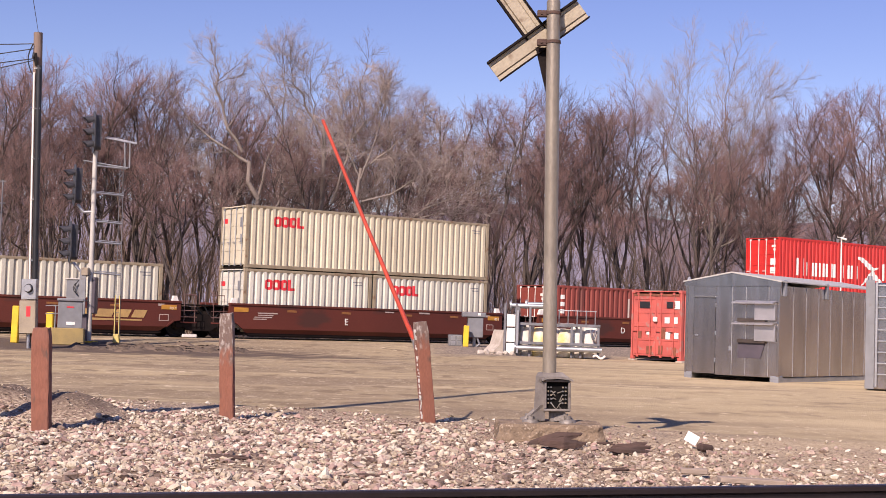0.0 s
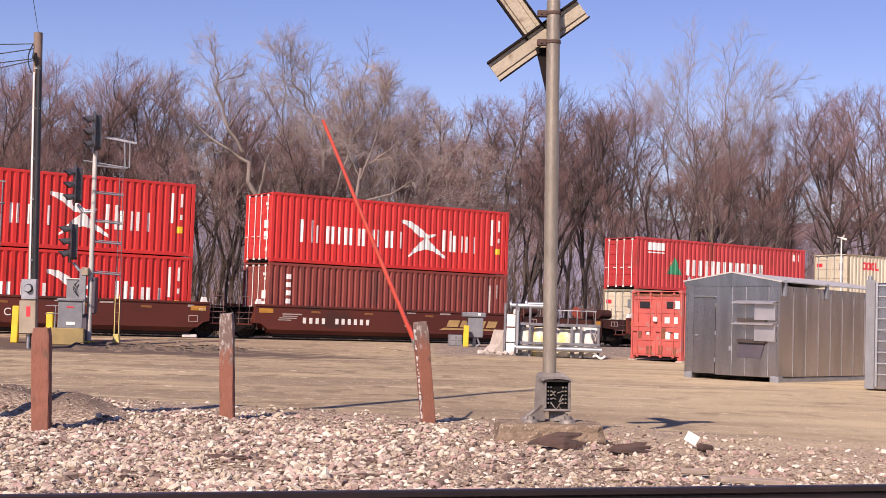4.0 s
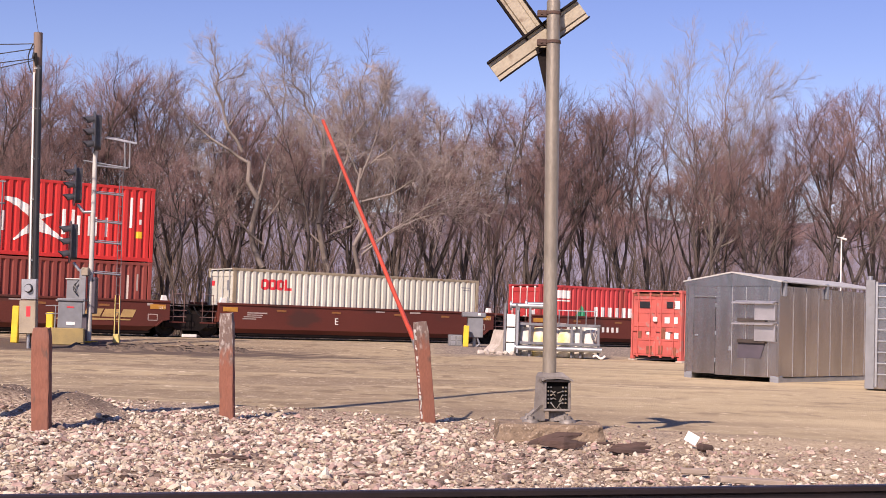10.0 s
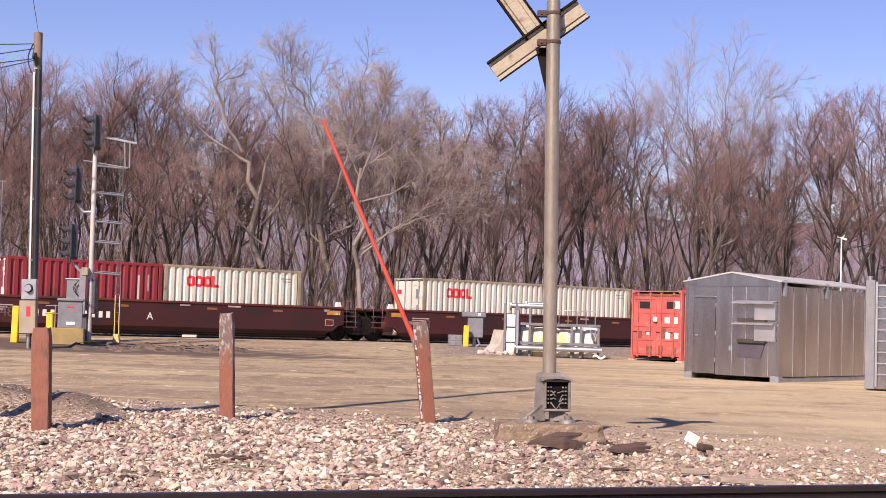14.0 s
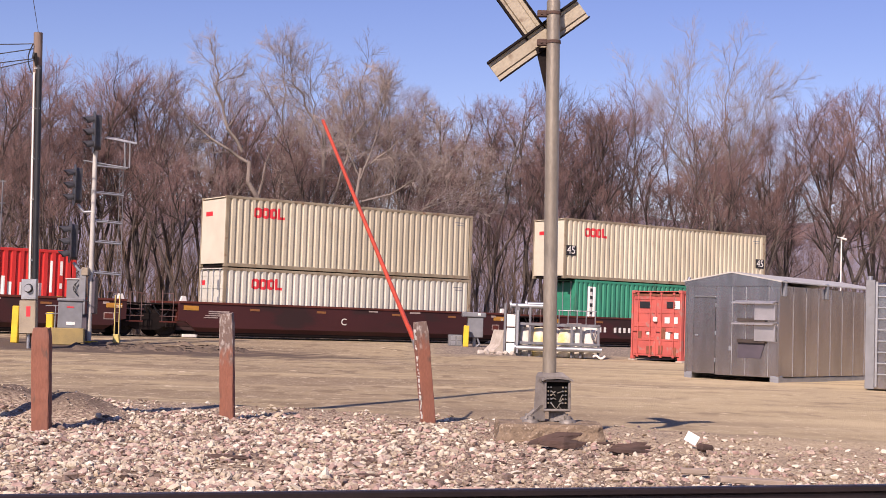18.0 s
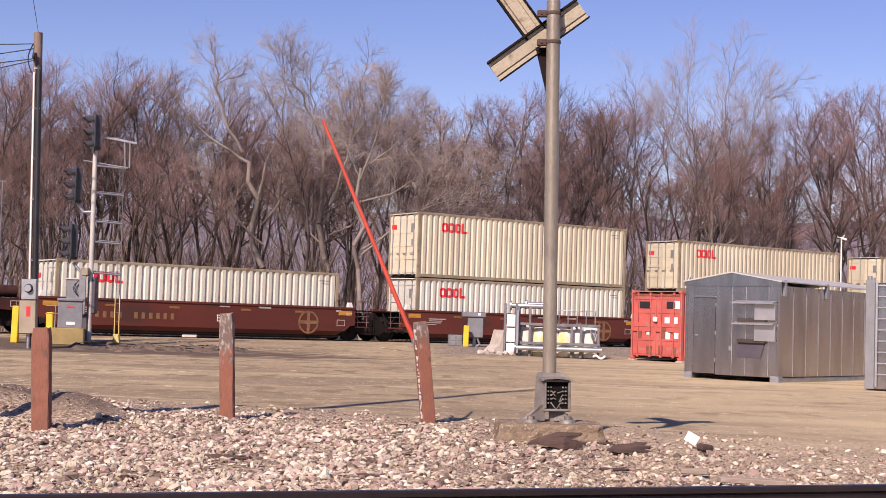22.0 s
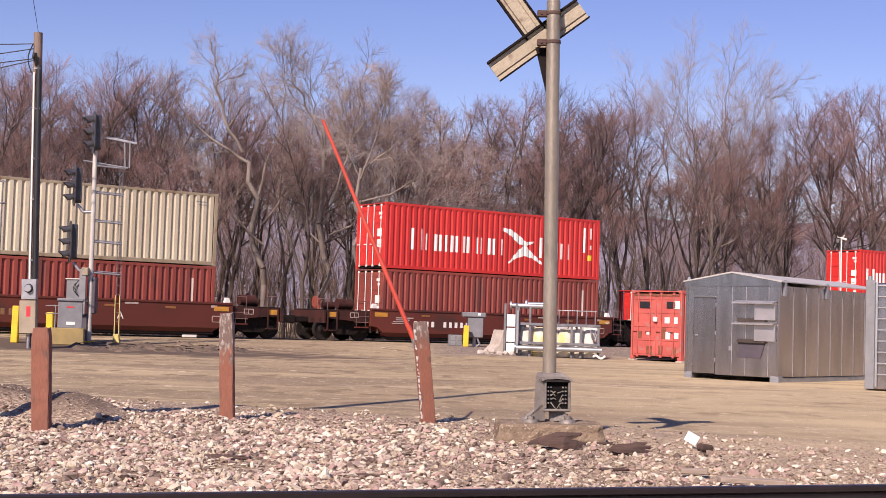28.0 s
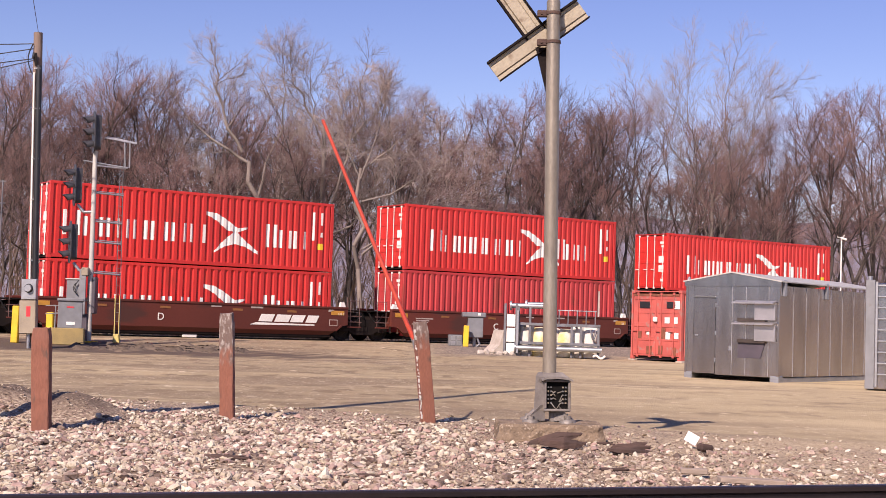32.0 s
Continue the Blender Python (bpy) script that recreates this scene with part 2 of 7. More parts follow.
def ground_material():
    m = bpy.data.materials.new("packed_dirt_and_gravel")
    m.use_nodes = True
    nt = m.node_tree
    N, L = nt.nodes.new, nt.links.new
    b = nt.nodes["Principled BSDF"]
    b.inputs["Roughness"].default_value = 0.95
    b.inputs["Specular IOR Level"].default_value = 0.15
    tc = N("ShaderNodeTexCoord")

    def noise_at(scale, detail, stretch, lo, hi, rz=0.0):
        mp, n, r = N("ShaderNodeMapping"), N("ShaderNodeTexNoise"), N("ShaderNodeMapRange")
        mp.inputs["Scale"].default_value = stretch
        mp.inputs["Rotation"].default_value = (0, 0, rz)
        n.inputs["Scale"].default_value, n.inputs["Detail"].default_value = scale, detail
        r.inputs[1].default_value, r.inputs[2].default_value = lo, hi
        L(tc.outputs["Object"], mp.inputs[0])
        L(mp.outputs[0], n.inputs["Vector"])
        L(n.outputs["Fac"], r.inputs[0])
        return r.outputs[0], n.outputs["Fac"]

    def mix(fac, a, c):
        x = N("ShaderNodeMix")
        x.data_type = "RGBA"
        for i, v in ((0, fac), (6, a), (7, c)):
            if isinstance(v, tuple):
                x.inputs[i].default_value = (*v, 1)
            else:
                L(v, x.inputs[i])
        return x.outputs[2]

    tracks, _ = noise_at(0.7, 8, (0.22, 1, 1), 0.38, 0.66, 0.14)
    patches, _ = noise_at(0.30, 8, (0.45, 1, 1), 0.42, 0.60, -0.1)
    pale, _ = noise_at(1.1, 8, (0.16, 1, 1), 0.58, 0.70, -0.06)
    grit, graw = noise_at(28, 4, (1, 1, 1), 0.5, 0.72)
    col = mix(tracks, (0.31, 0.24, 0.142), (0.44, 0.345, 0.21))
    col = mix(patches, col, (0.245, 0.184, 0.12))
    col = mix(pale, col, (0.53, 0.43, 0.29))
    col = mix(grit, col, (0.40, 0.315, 0.205))
    speck, _ = noise_at(7, 3, (0.6, 1, 1), 0.63, 0.69)
    col = mix(speck, col, (0.60, 0.50, 0.35))
    pit, _ = noise_at(5, 4, (0.6, 1, 1), 0.64, 0.72, 0.5)
    col = mix(pit, col, (0.15, 0.11, 0.078))
    blot, _ = noise_at(1.9, 9, (0.9, 0.42, 1), 0.54, 0.63, 0.2)
    col = mix(blot, col, (0.235, 0.175, 0.112))
    chalk, _ = noise_at(2.6, 9, (0.8, 0.38, 1), 0.655, 0.72, -0.3)
    col = mix(chalk, col, (0.58, 0.475, 0.325))
    # small pale pebbles strewn over the yard
    peb2, pr, pick, pm = N("ShaderNodeTexVoronoi"), N("ShaderNodeMapRange"), N("ShaderNodeSeparateColor"), N("ShaderNodeMath")
    peb2.inputs["Scale"].default_value = 9.0
    L(tc.outputs["Object"], peb2.inputs["Vector"])
    pr.inputs[1].default_value, pr.inputs[2].default_value = 0.24, 0.15
    L(peb2.outputs["Distance"], pr.inputs[0])
    L(peb2.outputs["Color"], pick.inputs[0])
    pm.operation = "GREATER_THAN"
    L(pick.outputs[0], pm.inputs[0])
    pm.inputs[1].default_value = 0.72
    pboth = N("ShaderNodeMath")
    pboth.operation = "MULTIPLY"
    L(pr.outputs[0], pboth.inputs[0])
    L(pm.outputs[0], pboth.inputs[1])
    col = mix(pboth.outputs[0], col, (0.60, 0.50, 0.36))
    # churned dark mud by the signal
    dist, dn = N("ShaderNodeVectorMath"), N("ShaderNodeMapRange")
    dist.operation = "DISTANCE"
    dm = N("ShaderNodeMapping")
    dm.inputs["Scale"].default_value = (0.45, 1, 1)
    wob, wraw = noise_at(1.1, 6, (0.5, 1.4, 1), 0.3, 0.7)
    L(tc.outputs["Object"], dm.inputs[0])
    L(dm.outputs[0], dist.inputs[0])
    dist.inputs[1].default_value = (-9.6 * 0.45, 42.0, 0.15)
    dadd = N("ShaderNodeMath")
    dadd.operation = "MULTIPLY_ADD"
    L(wob, dadd.inputs[0])
    dadd.inputs[1].default_value = 3.2
    L(dist.outputs["Value"], dadd.inputs[2])
    dn.inputs[1].default_value, dn.inputs[2].default_value = 5.6, 4.0
    L(dadd.outputs[0], dn.inputs[0])
    col = mix(dn.outputs[0], col, (0.115, 0.085, 0.066))
    # stony strip beside the near track
    sep, sub = N("ShaderNodeSeparateXYZ"), N("ShaderNodeMath")
    L(tc.outputs["Object"], sep.inputs[0])
    e, eraw = noise_at(0.8, 4, (1, 1, 1), 0.2, 0.8)
    sub.operation = "MULTIPLY_ADD"
    L(sep.outputs["X"], sub.inputs[0])
    sub.inputs[1].default_value = 0.35
    L(sep.outputs["Y"], sub.inputs[2])
    add, r = N("ShaderNodeMath"), N("ShaderNodeMapRange")
    add.operation = "MULTIPLY_ADD"
    L(e, add.inputs[0])
    add.inputs[1].default_value = 1.6
    L(sub.outputs[0], add.inputs[2])
    r.inputs[1].default_value, r.inputs[2].default_value = 17.4, 15.8
    L(add.outputs[0], r.inputs[0])
    cell, tint = N("ShaderNodeTexVoronoi"), N("ShaderNodeValToRGB")
    cell.inputs["Scale"].default_value = 42.0
    L(tc.outputs["Object"], cell.inputs["Vector"])
    csep = N("ShaderNodeSeparateColor")
    L(cell.outputs["Color"], csep.inputs[0])
    tint.color_ramp.interpolation = "CONSTANT"
    # soil colours darkened to paint in shade between the stones
    shades = ((0.0, (0.13, 0.095, 0.072)), (0.25, (0.26, 0.193, 0.14)), (0.5, (0.34, 0.245, 0.19)), (0.68, (0.40, 0.315, 0.225)), (0.85, (0.52, 0.43, 0.315)))
    while len(tint.color_ramp.elements) < len(shades):
        tint.color_ramp.elements.new(0.5)
    for el, (p, c) in zip(tint.color_ramp.elements, shades):
        el.position, el.color = p, (*c, 1)
    L(csep.outputs[0], tint.inputs[0])
    soil = mix(grit, tint.outputs[0], (0.32, 0.245, 0.172))
    col = mix(r.outputs[0], col, soil)
    # paler sand towards the shed
    sand, sw = N("ShaderNodeMapRange"), N("ShaderNodeMath")
    sand.inputs[1].default_value, sand.inputs[2].default_value = 0.5, 7.0
    L(sep.outputs["X"], sand.inputs[0])
    drift, _ = noise_at(0.5, 6, (0.4, 1.2, 1), 0.30, 0.62)
    sw.operation = "MULTIPLY"
    L(sand.outputs[0], sw.inputs[0])
    L(drift, sw.inputs[1])
    col = mix(sw.outputs[0], col, mix(grit, (0.50, 0.395, 0.24), (0.61, 0.50, 0.325)))
    # dark gravelly heaps
    for mx, my, mh, mr in MOUNDS[:2]:
        dd, dr, da = N("ShaderNodeVectorMath"), N("ShaderNodeMapRange"), N("ShaderNodeMath")
        dd.operation, da.operation = "DISTANCE", "MULTIPLY_ADD"
        L(tc.outputs["Object"], dd.inputs[0])
        dd.inputs[1].default_value = (mx, my, 0.25)
        L(wraw, da.inputs[0])
        da.inputs[1].default_value = 0.5
        L(dd.outputs["Value"], da.inputs[2])
        dr.inputs[1].default_value, dr.inputs[2].default_value = mr * 1.3 + 0.25, mr * 0.8 + 0.15
        L(da.outputs[0], dr.inputs[0])
        col = mix(dr.outputs[0], col, mix(grit, (0.15, 0.11, 0.082), (0.26, 0.20, 0.15)))
    # grey gravel shoulder of the main track
    dot, om, ox = N("ShaderNodeVectorMath"), N("ShaderNodeMath"), N("ShaderNodeMapRange")
    dot.operation, om.operation = "DOT_PRODUCT", "MULTIPLY_ADD"
    L(tc.outputs["Object"], dot.inputs[0])
    dot.inputs[1].default_value = (-0.5586, 0.8294, 0.0)
    L(e, om.inputs[0])
    om.inputs[1].default_value = 2.5
    L(dot.outputs["Value"], om.inputs[2])
    ox.inputs[1].default_value, ox.inputs[2].default_value = 40.4, 42.0
    L(om.outputs[0], ox.inputs[0])
    side = N("ShaderNodeMapRange")
    side.inputs[1].default_value, side.inputs[2].default_value = -1.5, 0.8
    L(sep.outputs["X"], side.inputs[0])
    both = N("ShaderNodeMath")
    both.operation = "MULTIPLY"
    L(ox.outputs[0], both.inputs[0])
    L(side.outputs[0], both.inputs[1])
    peb, _ = noise_at(11, 3, (1, 1, 1), 0.45, 0.62)
    col = mix(both.outputs[0], col, mix(peb, (0.16, 0.128, 0.102), (0.38, 0.31, 0.245)))
    L(col, b.inputs["Base Color"])
    bp = N("ShaderNodeBump")
    bp.inputs["Strength"].default_value, bp.inputs["Distance"].default_value = 0.7, 0.03
    L(graw, bp.inputs["Height"])
    L(bp.outputs[0], b.inputs["Normal"])
    return m


GROUND = ground_material()

# ---- mesh helpers ----


class Form:
    """Vertices and faces of one mesh."""

    def __init__(self):
        self.v, self.f, self.s = [], [], []

    def add(self, vs, fs, smooth=False):
        k = len(self.v)
        self.v += [tuple(p) for p in vs]
        self.f += [tuple(k + i for i in f) for f in fs]
        self.s += [smooth] * len(fs)
        return self

    def box(self, x0, x1, y0, y1, z0, z1, c=0.0):
        """A box, with chamfered edges where c is given."""
        if c <= 0:
            vs = [(x, y, z) for x in (x0, x1) for y in (y0, y1) for z in (z0, z1)]
            return self.add(vs, [(0, 1, 3, 2), (4, 6, 7, 5), (0, 4, 5, 1), (2, 3, 7, 6), (0, 2, 6, 4), (1, 5, 7, 3)])
        bm = bmesh.new()
        bmesh.ops.create_cube(bm, size=1)
        for p in bm.verts:
            p.co = Vector(((x0 + x1) / 2 + p.co.x * (x1 - x0), (y0 + y1) / 2 + p.co.y * (y1 - y0), (z0 + z1) / 2 + p.co.z * (z1 - z0)))
        bmesh.ops.bevel(bm, geom=bm.edges[:], offset=c, segments=1, affect="EDGES")
        bm.verts.index_update()
        self.add([p.co[:] for p in bm.verts], [[p.index for p in f.verts] for f in bm.faces])
        bm.free()
        return self

    def tube(self, a, b, r0, r1=None, n=10, caps=True):
        a, b = Vector(a), Vector(b)
        r1 = r0 if r1 is None else r1
        q = (b - a).to_track_quat("Z", "Y")
        ring = [(math.cos(2 * math.pi * i / n), math.sin(2 * math.pi * i / n)) for i in range(n)]
        lo = [a + q @ Vector((c * r0, s * r0, 0)) for c, s in ring]
        hi = [b + q @ Vector((c * r1, s * r1, 0)) for c, s in ring]
        self.add(lo + hi, [(i, (i + 1) % n, n + (i + 1) % n, n + i) for i in range(n)], True)
        if caps:
            self.add(lo, [tuple(range(n))[::-1]])
            self.add(hi, [tuple(range(n))])
        return self

    def pipe(self, pts, r, n=6):
        """One bent tube through the points."""
        rows = []
        for i, p in enumerate(pts):
            d = (Vector(pts[min(i + 1, len(pts) - 1)]) - Vector(pts[max(i - 1, 0)])).normalized()
            q = d.to_track_quat("Z", "Y")
            rows += [Vector(p) + q @ Vector((r * math.cos(6.2832 * k / n), r * math.sin(6.2832 * k / n), 0)) for k in range(n)]
        m = len(pts)
        return self.add(rows, [(j * n + k, j * n + (k + 1) % n, j * n + n + (k + 1) % n, j * n + n + k) for j in range(m - 1) for k in range(n)], True)

    def slab(self, outline, y0, y1):
        """An outline in x and z, given thickness from y0 to y1."""
        n = len(outline)
        vs = [(x, y0, z) for x, z in outline] + [(x, y1, z) for x, z in outline]
        return self.add(vs, [tuple(range(n)), tuple(range(2 * n - 1, n - 1, -1))] + [(i, n + i, n + (i + 1) % n, (i + 1) % n) for i in range(n)])

    def mesh(self, name, mat):
        me = bpy.data.meshes.new(name)
        me.from_pydata(self.v, [], self.f)
        me.polygons.foreach_set("use_smooth", self.s)
        me.materials.append(mat)
        bm = bmesh.new()
        bm.from_mesh(me)
        bmesh.ops.recalc_face_normals(bm, faces=bm.faces[:])
        bm.to_mesh(me)
        bm.free()
        me.update()
        return me


def part(name, form, mat, parent=None, label="", m=None):
    """Links a form, or a mesh made before, as one object under its thing."""
    me = form if isinstance(form, bpy.types.Mesh) else form.mesh(name, mat)
    ob = new(name, me)
    if parent:
        ob.parent = parent
    if m is not None:
        ob.matrix_basis = m
    if label:
        ob["label"] = label
    return ob


def thing(name, m, label, category, group="", kind=""):
    ob = new(name)
    ob.empty_display_size = 0.2
    ob.matrix_basis = m
    return tagged(ob, label, category, group, kind)


def letters(text, size, mat):
    """Flat lettering in the x-z plane, facing -y."""
    cu = bpy.data.curves.new("lettering", "FONT")
    cu.body, cu.size, cu.align_x, cu.align_y, cu.extrude = text, size, "CENTER", "CENTER", 0.004
    ob = bpy.data.objects.new("lettering", cu)
    me = bpy.data.meshes.new_from_object(ob)
    bpy.data.objects.remove(ob)
    bpy.data.curves.remove(cu)
    me.transform(Matrix.Rotation(radians(90), 4, "X"))
    me.materials.clear()
    me.materials.append(mat)
    return me


# ---- the line of the main track ----
HEADING = 0.59269
ALONG = Vector((math.cos(HEADING), math.sin(HEADING), 0))
ACROSS = Vector((-math.sin(HEADING), math.cos(HEADING), 0))
NEAR_SIDE = 50.58          # from the origin to the containers' near side
CENTRE = NEAR_SIDE + 1.22  # to the middle of the track
RAIL_TOP = 0.26


def on_track(s, off=0.0, z=0.0):
    """The pose at s metres along the main track, off metres past its middle."""
    p = ALONG * s + ACROSS * (CENTRE + off)
    return pose(p.x, p.y, z, 0, 0, math.degrees(HEADING))


def off_track(x, y):
    return ACROSS.x * x + ACROSS.y * y - CENTRE


def ease(a, b, v):
    u = max(0.0, min(1.0, (v - a) / (b - a)))
    return u * u * (3 - 2 * u)


def height(x, y):
    off = off_track(x, y)
    z = 0.24 * ease(-13.5, -5.5, off) if off < 0 else 0.24 - 0.35 * ease(2.5, 9, off)
    e = y + 0.35 * x
    z += 0.13 * ease(18.6, 15.4, e) if abs(off) > 20 else 0
    if y < 40:
        z += 0.020 * noise.noise(Vector((x * 0.5, y * 0.5, 0))) + 0.030 * noise.noise(Vector((x * 1.6, y * 1.6, 3))) * ease(18.5, 15.5, e)
    if -9 < x < 0 and 12 < y < 19:
        for mx, my, h, r in MOUNDS:
            d = math.hypot(x - mx, (y - my) * 0.8) / r
            z += h * math.exp(-d * d) * (1 + 0.35 * noise.noise(Vector((x * 3, y * 3, 1))) + 0.22 * noise.noise(Vector((x * 8, y * 8, 4))))
    return z


# ---- ground ----
def ground():
    def lines(*spans):
        out = []
        for a, b, n in spans:
            out += [a + (b - a) * i / n for i in range(n)]
        return out + [spans[-1][1]]
    xs = lines((-3000, -300, 6), (-300, -40, 13), (-40, -9, 16), (-9, 8, 96), (8, 40, 32), (40, 300, 13), (300, 3000, 6))
    ys = lines((-600, -20, 6), (-20, 6, 10), (6, 20, 90), (20, 90, 80), (90, 300, 16), (300, 4500, 10))
    vs = [(x, y, height(x, y)) for y in ys for x in xs]
    n = len(xs)
    fs = [(j * n + i, j * n + i + 1, j * n + n + i + 1, j * n + n + i) for j in range(len(ys) - 1) for i in range(n - 1)]
    g = part("ground", Form().add(vs, fs, True), GROUND)
    tagged(g, "tan packed dirt yard with tyre tracks and a stony berm", "ground", kind="structure")


ground()


def stones():
    """Loose ballast: broken flaky stones in one mesh, the fine gravel between them in another."""
    rng = np.random.default_rng(3)
    t = (1 + 5 ** 0.5) / 2
    ico = np.array([(-1, t, 0), (1, t, 0), (-1, -t, 0), (1, -t, 0), (0, -1, t), (0, 1, t), (0, -1, -t), (0, 1, -t), (t, 0, -1), (t, 0, 1), (-t, 0, -1), (-t, 0, 1)]) / 1.9
    tri = np.array([(0, 11, 5), (0, 5, 1), (0, 1, 7), (0, 7, 10), (0, 10, 11), (1, 5, 9), (5, 11, 4), (11, 10, 2), (10, 7, 6), (7, 1, 8), (3, 9, 4), (3, 4, 2), (3, 2, 6), (3, 6, 8), (3, 8, 9), (4, 9, 5), (2, 4, 11), (6, 2, 10), (8, 6, 7), (9, 8, 1)])
    octa = np.array([(1, 0, 0), (-1, 0, 0), (0, 1, 0), (0, -1, 0), (0, 0, 1), (0, 0, -1)]) * 1.15
    otri = np.array([(0, 2, 4), (2, 1, 4), (1, 3, 4), (3, 0, 4), (2, 0, 5), (1, 2, 5), (3, 1, 5), (0, 3, 5)])

    def strew(name, count, least, span, power, fine, mat, label):
        V, F, k, base = [], [], 0, 0
        while k < count:
            y = 7.0 + 10.2 * rng.random() ** 1.1
            x = (rng.random() * 2 - 1) * 0.345 * y
            e = y + 0.35 * x + 0.7 * noise.noise(Vector((x * 0.9, y * 0.9, 7)))
            if rng.random() > 1.0 - ease(12.8, 16.4, e) * 0.985:
                continue
            heap = any(math.hypot(x - mx, (y - my) * 0.8) < r * 1.15 for mx, my, h, r in MOUNDS[:2])
            pile = math.hypot(x - MOUNDS[3][0], y - MOUNDS[3][1]) < 0.55
            if not fine:
                if heap and rng.random() < 0.9:
                    continue
                # the stones lie thick to one side and thin out into gravel and dirt
                gone = 0.72 * ease(-1.6, 0.6, x - 0.12 * (y - 10)) * ease(8.2, 10.0, y) + 0.16 * ease(0.8, 3.6, x)
                bare = noise.noise(Vector((x * 1.1, y * 1.1, 11)))
                gone = max(gone, 0.80 * ease(0.05, 0.3, bare))
                if not pile and rng.random() < gone:
                    continue
            elif x > 0.8 and rng.random() < 0.45 * ease(0.8, 3.6, x):
                continue
            size = (least + span * rng.random() ** power) * (1.5 if rng.random() < 0.04 else 1)
            if heap and not fine:
                size *= 0.5
            small = fine or size < 0.0118 or y > 14.4
            form, faces = (octa, otri) if small else (ico, tri)
            p = form * (1 + rng.uniform(-0.36, 0.36, (len(form), 1))) * size * rng.uniform(0.55, 1.6, 3)
            p[:, 2] *= 0.62
            a, tilt = rng.random() * 6.283, rng.uniform(-0.6, 0.6)
            c, s = math.cos(a), math.sin(a)
            p = p @ np.array([(1, 0, 0), (0, math.cos(tilt), -math.sin(tilt)), (0, math.sin(tilt), math.cos(tilt))])
            p = p @ np.array([(c, -s, 0), (s, c, 0), (0, 0, 1)])
            p += (x, y, height(x, y) + size * (0.2 if fine else 0.42))
            V.append(p)
            F.append(faces + base)
            base += len(form)
            k += 1
        me = bpy.data.meshes.new(name)
        me.from_pydata(np.concatenate(V).tolist(), [], np.concatenate(F).tolist())
        me.materials.append(mat)
        return tagged(new(name, me), label, name, kind="stuff")

    bed = strew("ballast", 20000, 0.0085, 0.0215, 1.9, False, STONE, "loose pink, cream and grey crushed ballast stones")
    # the larger stones of the strip nearest to the siding rail, each on its own
    shapes = []
    for i in range(16):
        p = ico * (1 + rng.uniform(-0.34, 0.34, (12, 1))) * rng.uniform(0.6, 1.5, 3) * (1, 1, 0.62)
        me = bpy.data.meshes.new("stone")
        me.from_pydata(p.tolist(), [], tri.tolist())
        me.materials.append(STONE_SINGLE)
        shapes.append(me)
    for i in range(290):
        x = rng.uniform(-3.0, 3.0)
        y = 7.9 + 0.30 * x + 1.9 * rng.random()
        size = 0.017 + 0.013 * rng.random()
        spin = pose(x, y, height(x, y) + size * 0.5, rng.uniform(-25, 25), rng.uniform(-25, 25), rng.uniform(0, 360))
        part("stone", shapes[i % 16], None, bed, m=spin @ Matrix.Scale(size, 4))
    strew("gravel", 26000, 0.0045, 0.0065, 1.4, True, GRIT, "fine brown gravel between the ballast stones")


stones()


def rail_form(length):
    prof = [(-0.07, 0), (0.07, 0), (0.07, 0.012), (0.012, 0.035), (0.010, 0.125), (0.034, 0.14), (0.036, 0.165), (0.026, 0.174), (-0.026, 0.174), (-0.036, 0.165), (-0.034, 0.14), (-0.010, 0.125), (-0.012, 0.035), (-0.07, 0.012)]
    n = len(prof)
    vs = [(0, y, z) for y, z in prof] + [(length, y, z) for y, z in prof]
    return Form().add(vs, [tuple(range(n)), tuple(range(2 * n - 1, n - 1, -1))] + [(i, n + i, n + (i + 1) % n, (i + 1) % n) for i in range(n)])


def tracks():
    main = thing("railway_track", on_track(-60, 0, RAIL_TOP - 0.174), "main line track with dark steel rails on wooden ties", "track", kind="structure")
    me = rail_form(260).mesh("rail", RAIL)
    for off in (-0.75, 0.75):
        part("rail", me, RAIL, main, m=pose(0, off, 0))
    tie = Form().box(-0.115, 0.115, -1.3, 1.3, -0.17, -0.005, 0.012).mesh("tie", TIE)
    for i in range(190):
        part("tie", tie, TIE, main, m=pose(40 + i * 0.56, 0, 0))
    a = Vector((-2.15, 6.65, 0))
    near = thing("siding_rail", pose(a.x - 9.4, a.y - 3.39, 0.165, 0, 0, 19.84), "dark steel rail of the siding beside the stony berm", "rail", kind="structure")
    part("rail", rail_form(26), RAIL, near)


tracks()

# ---- bare woods ----


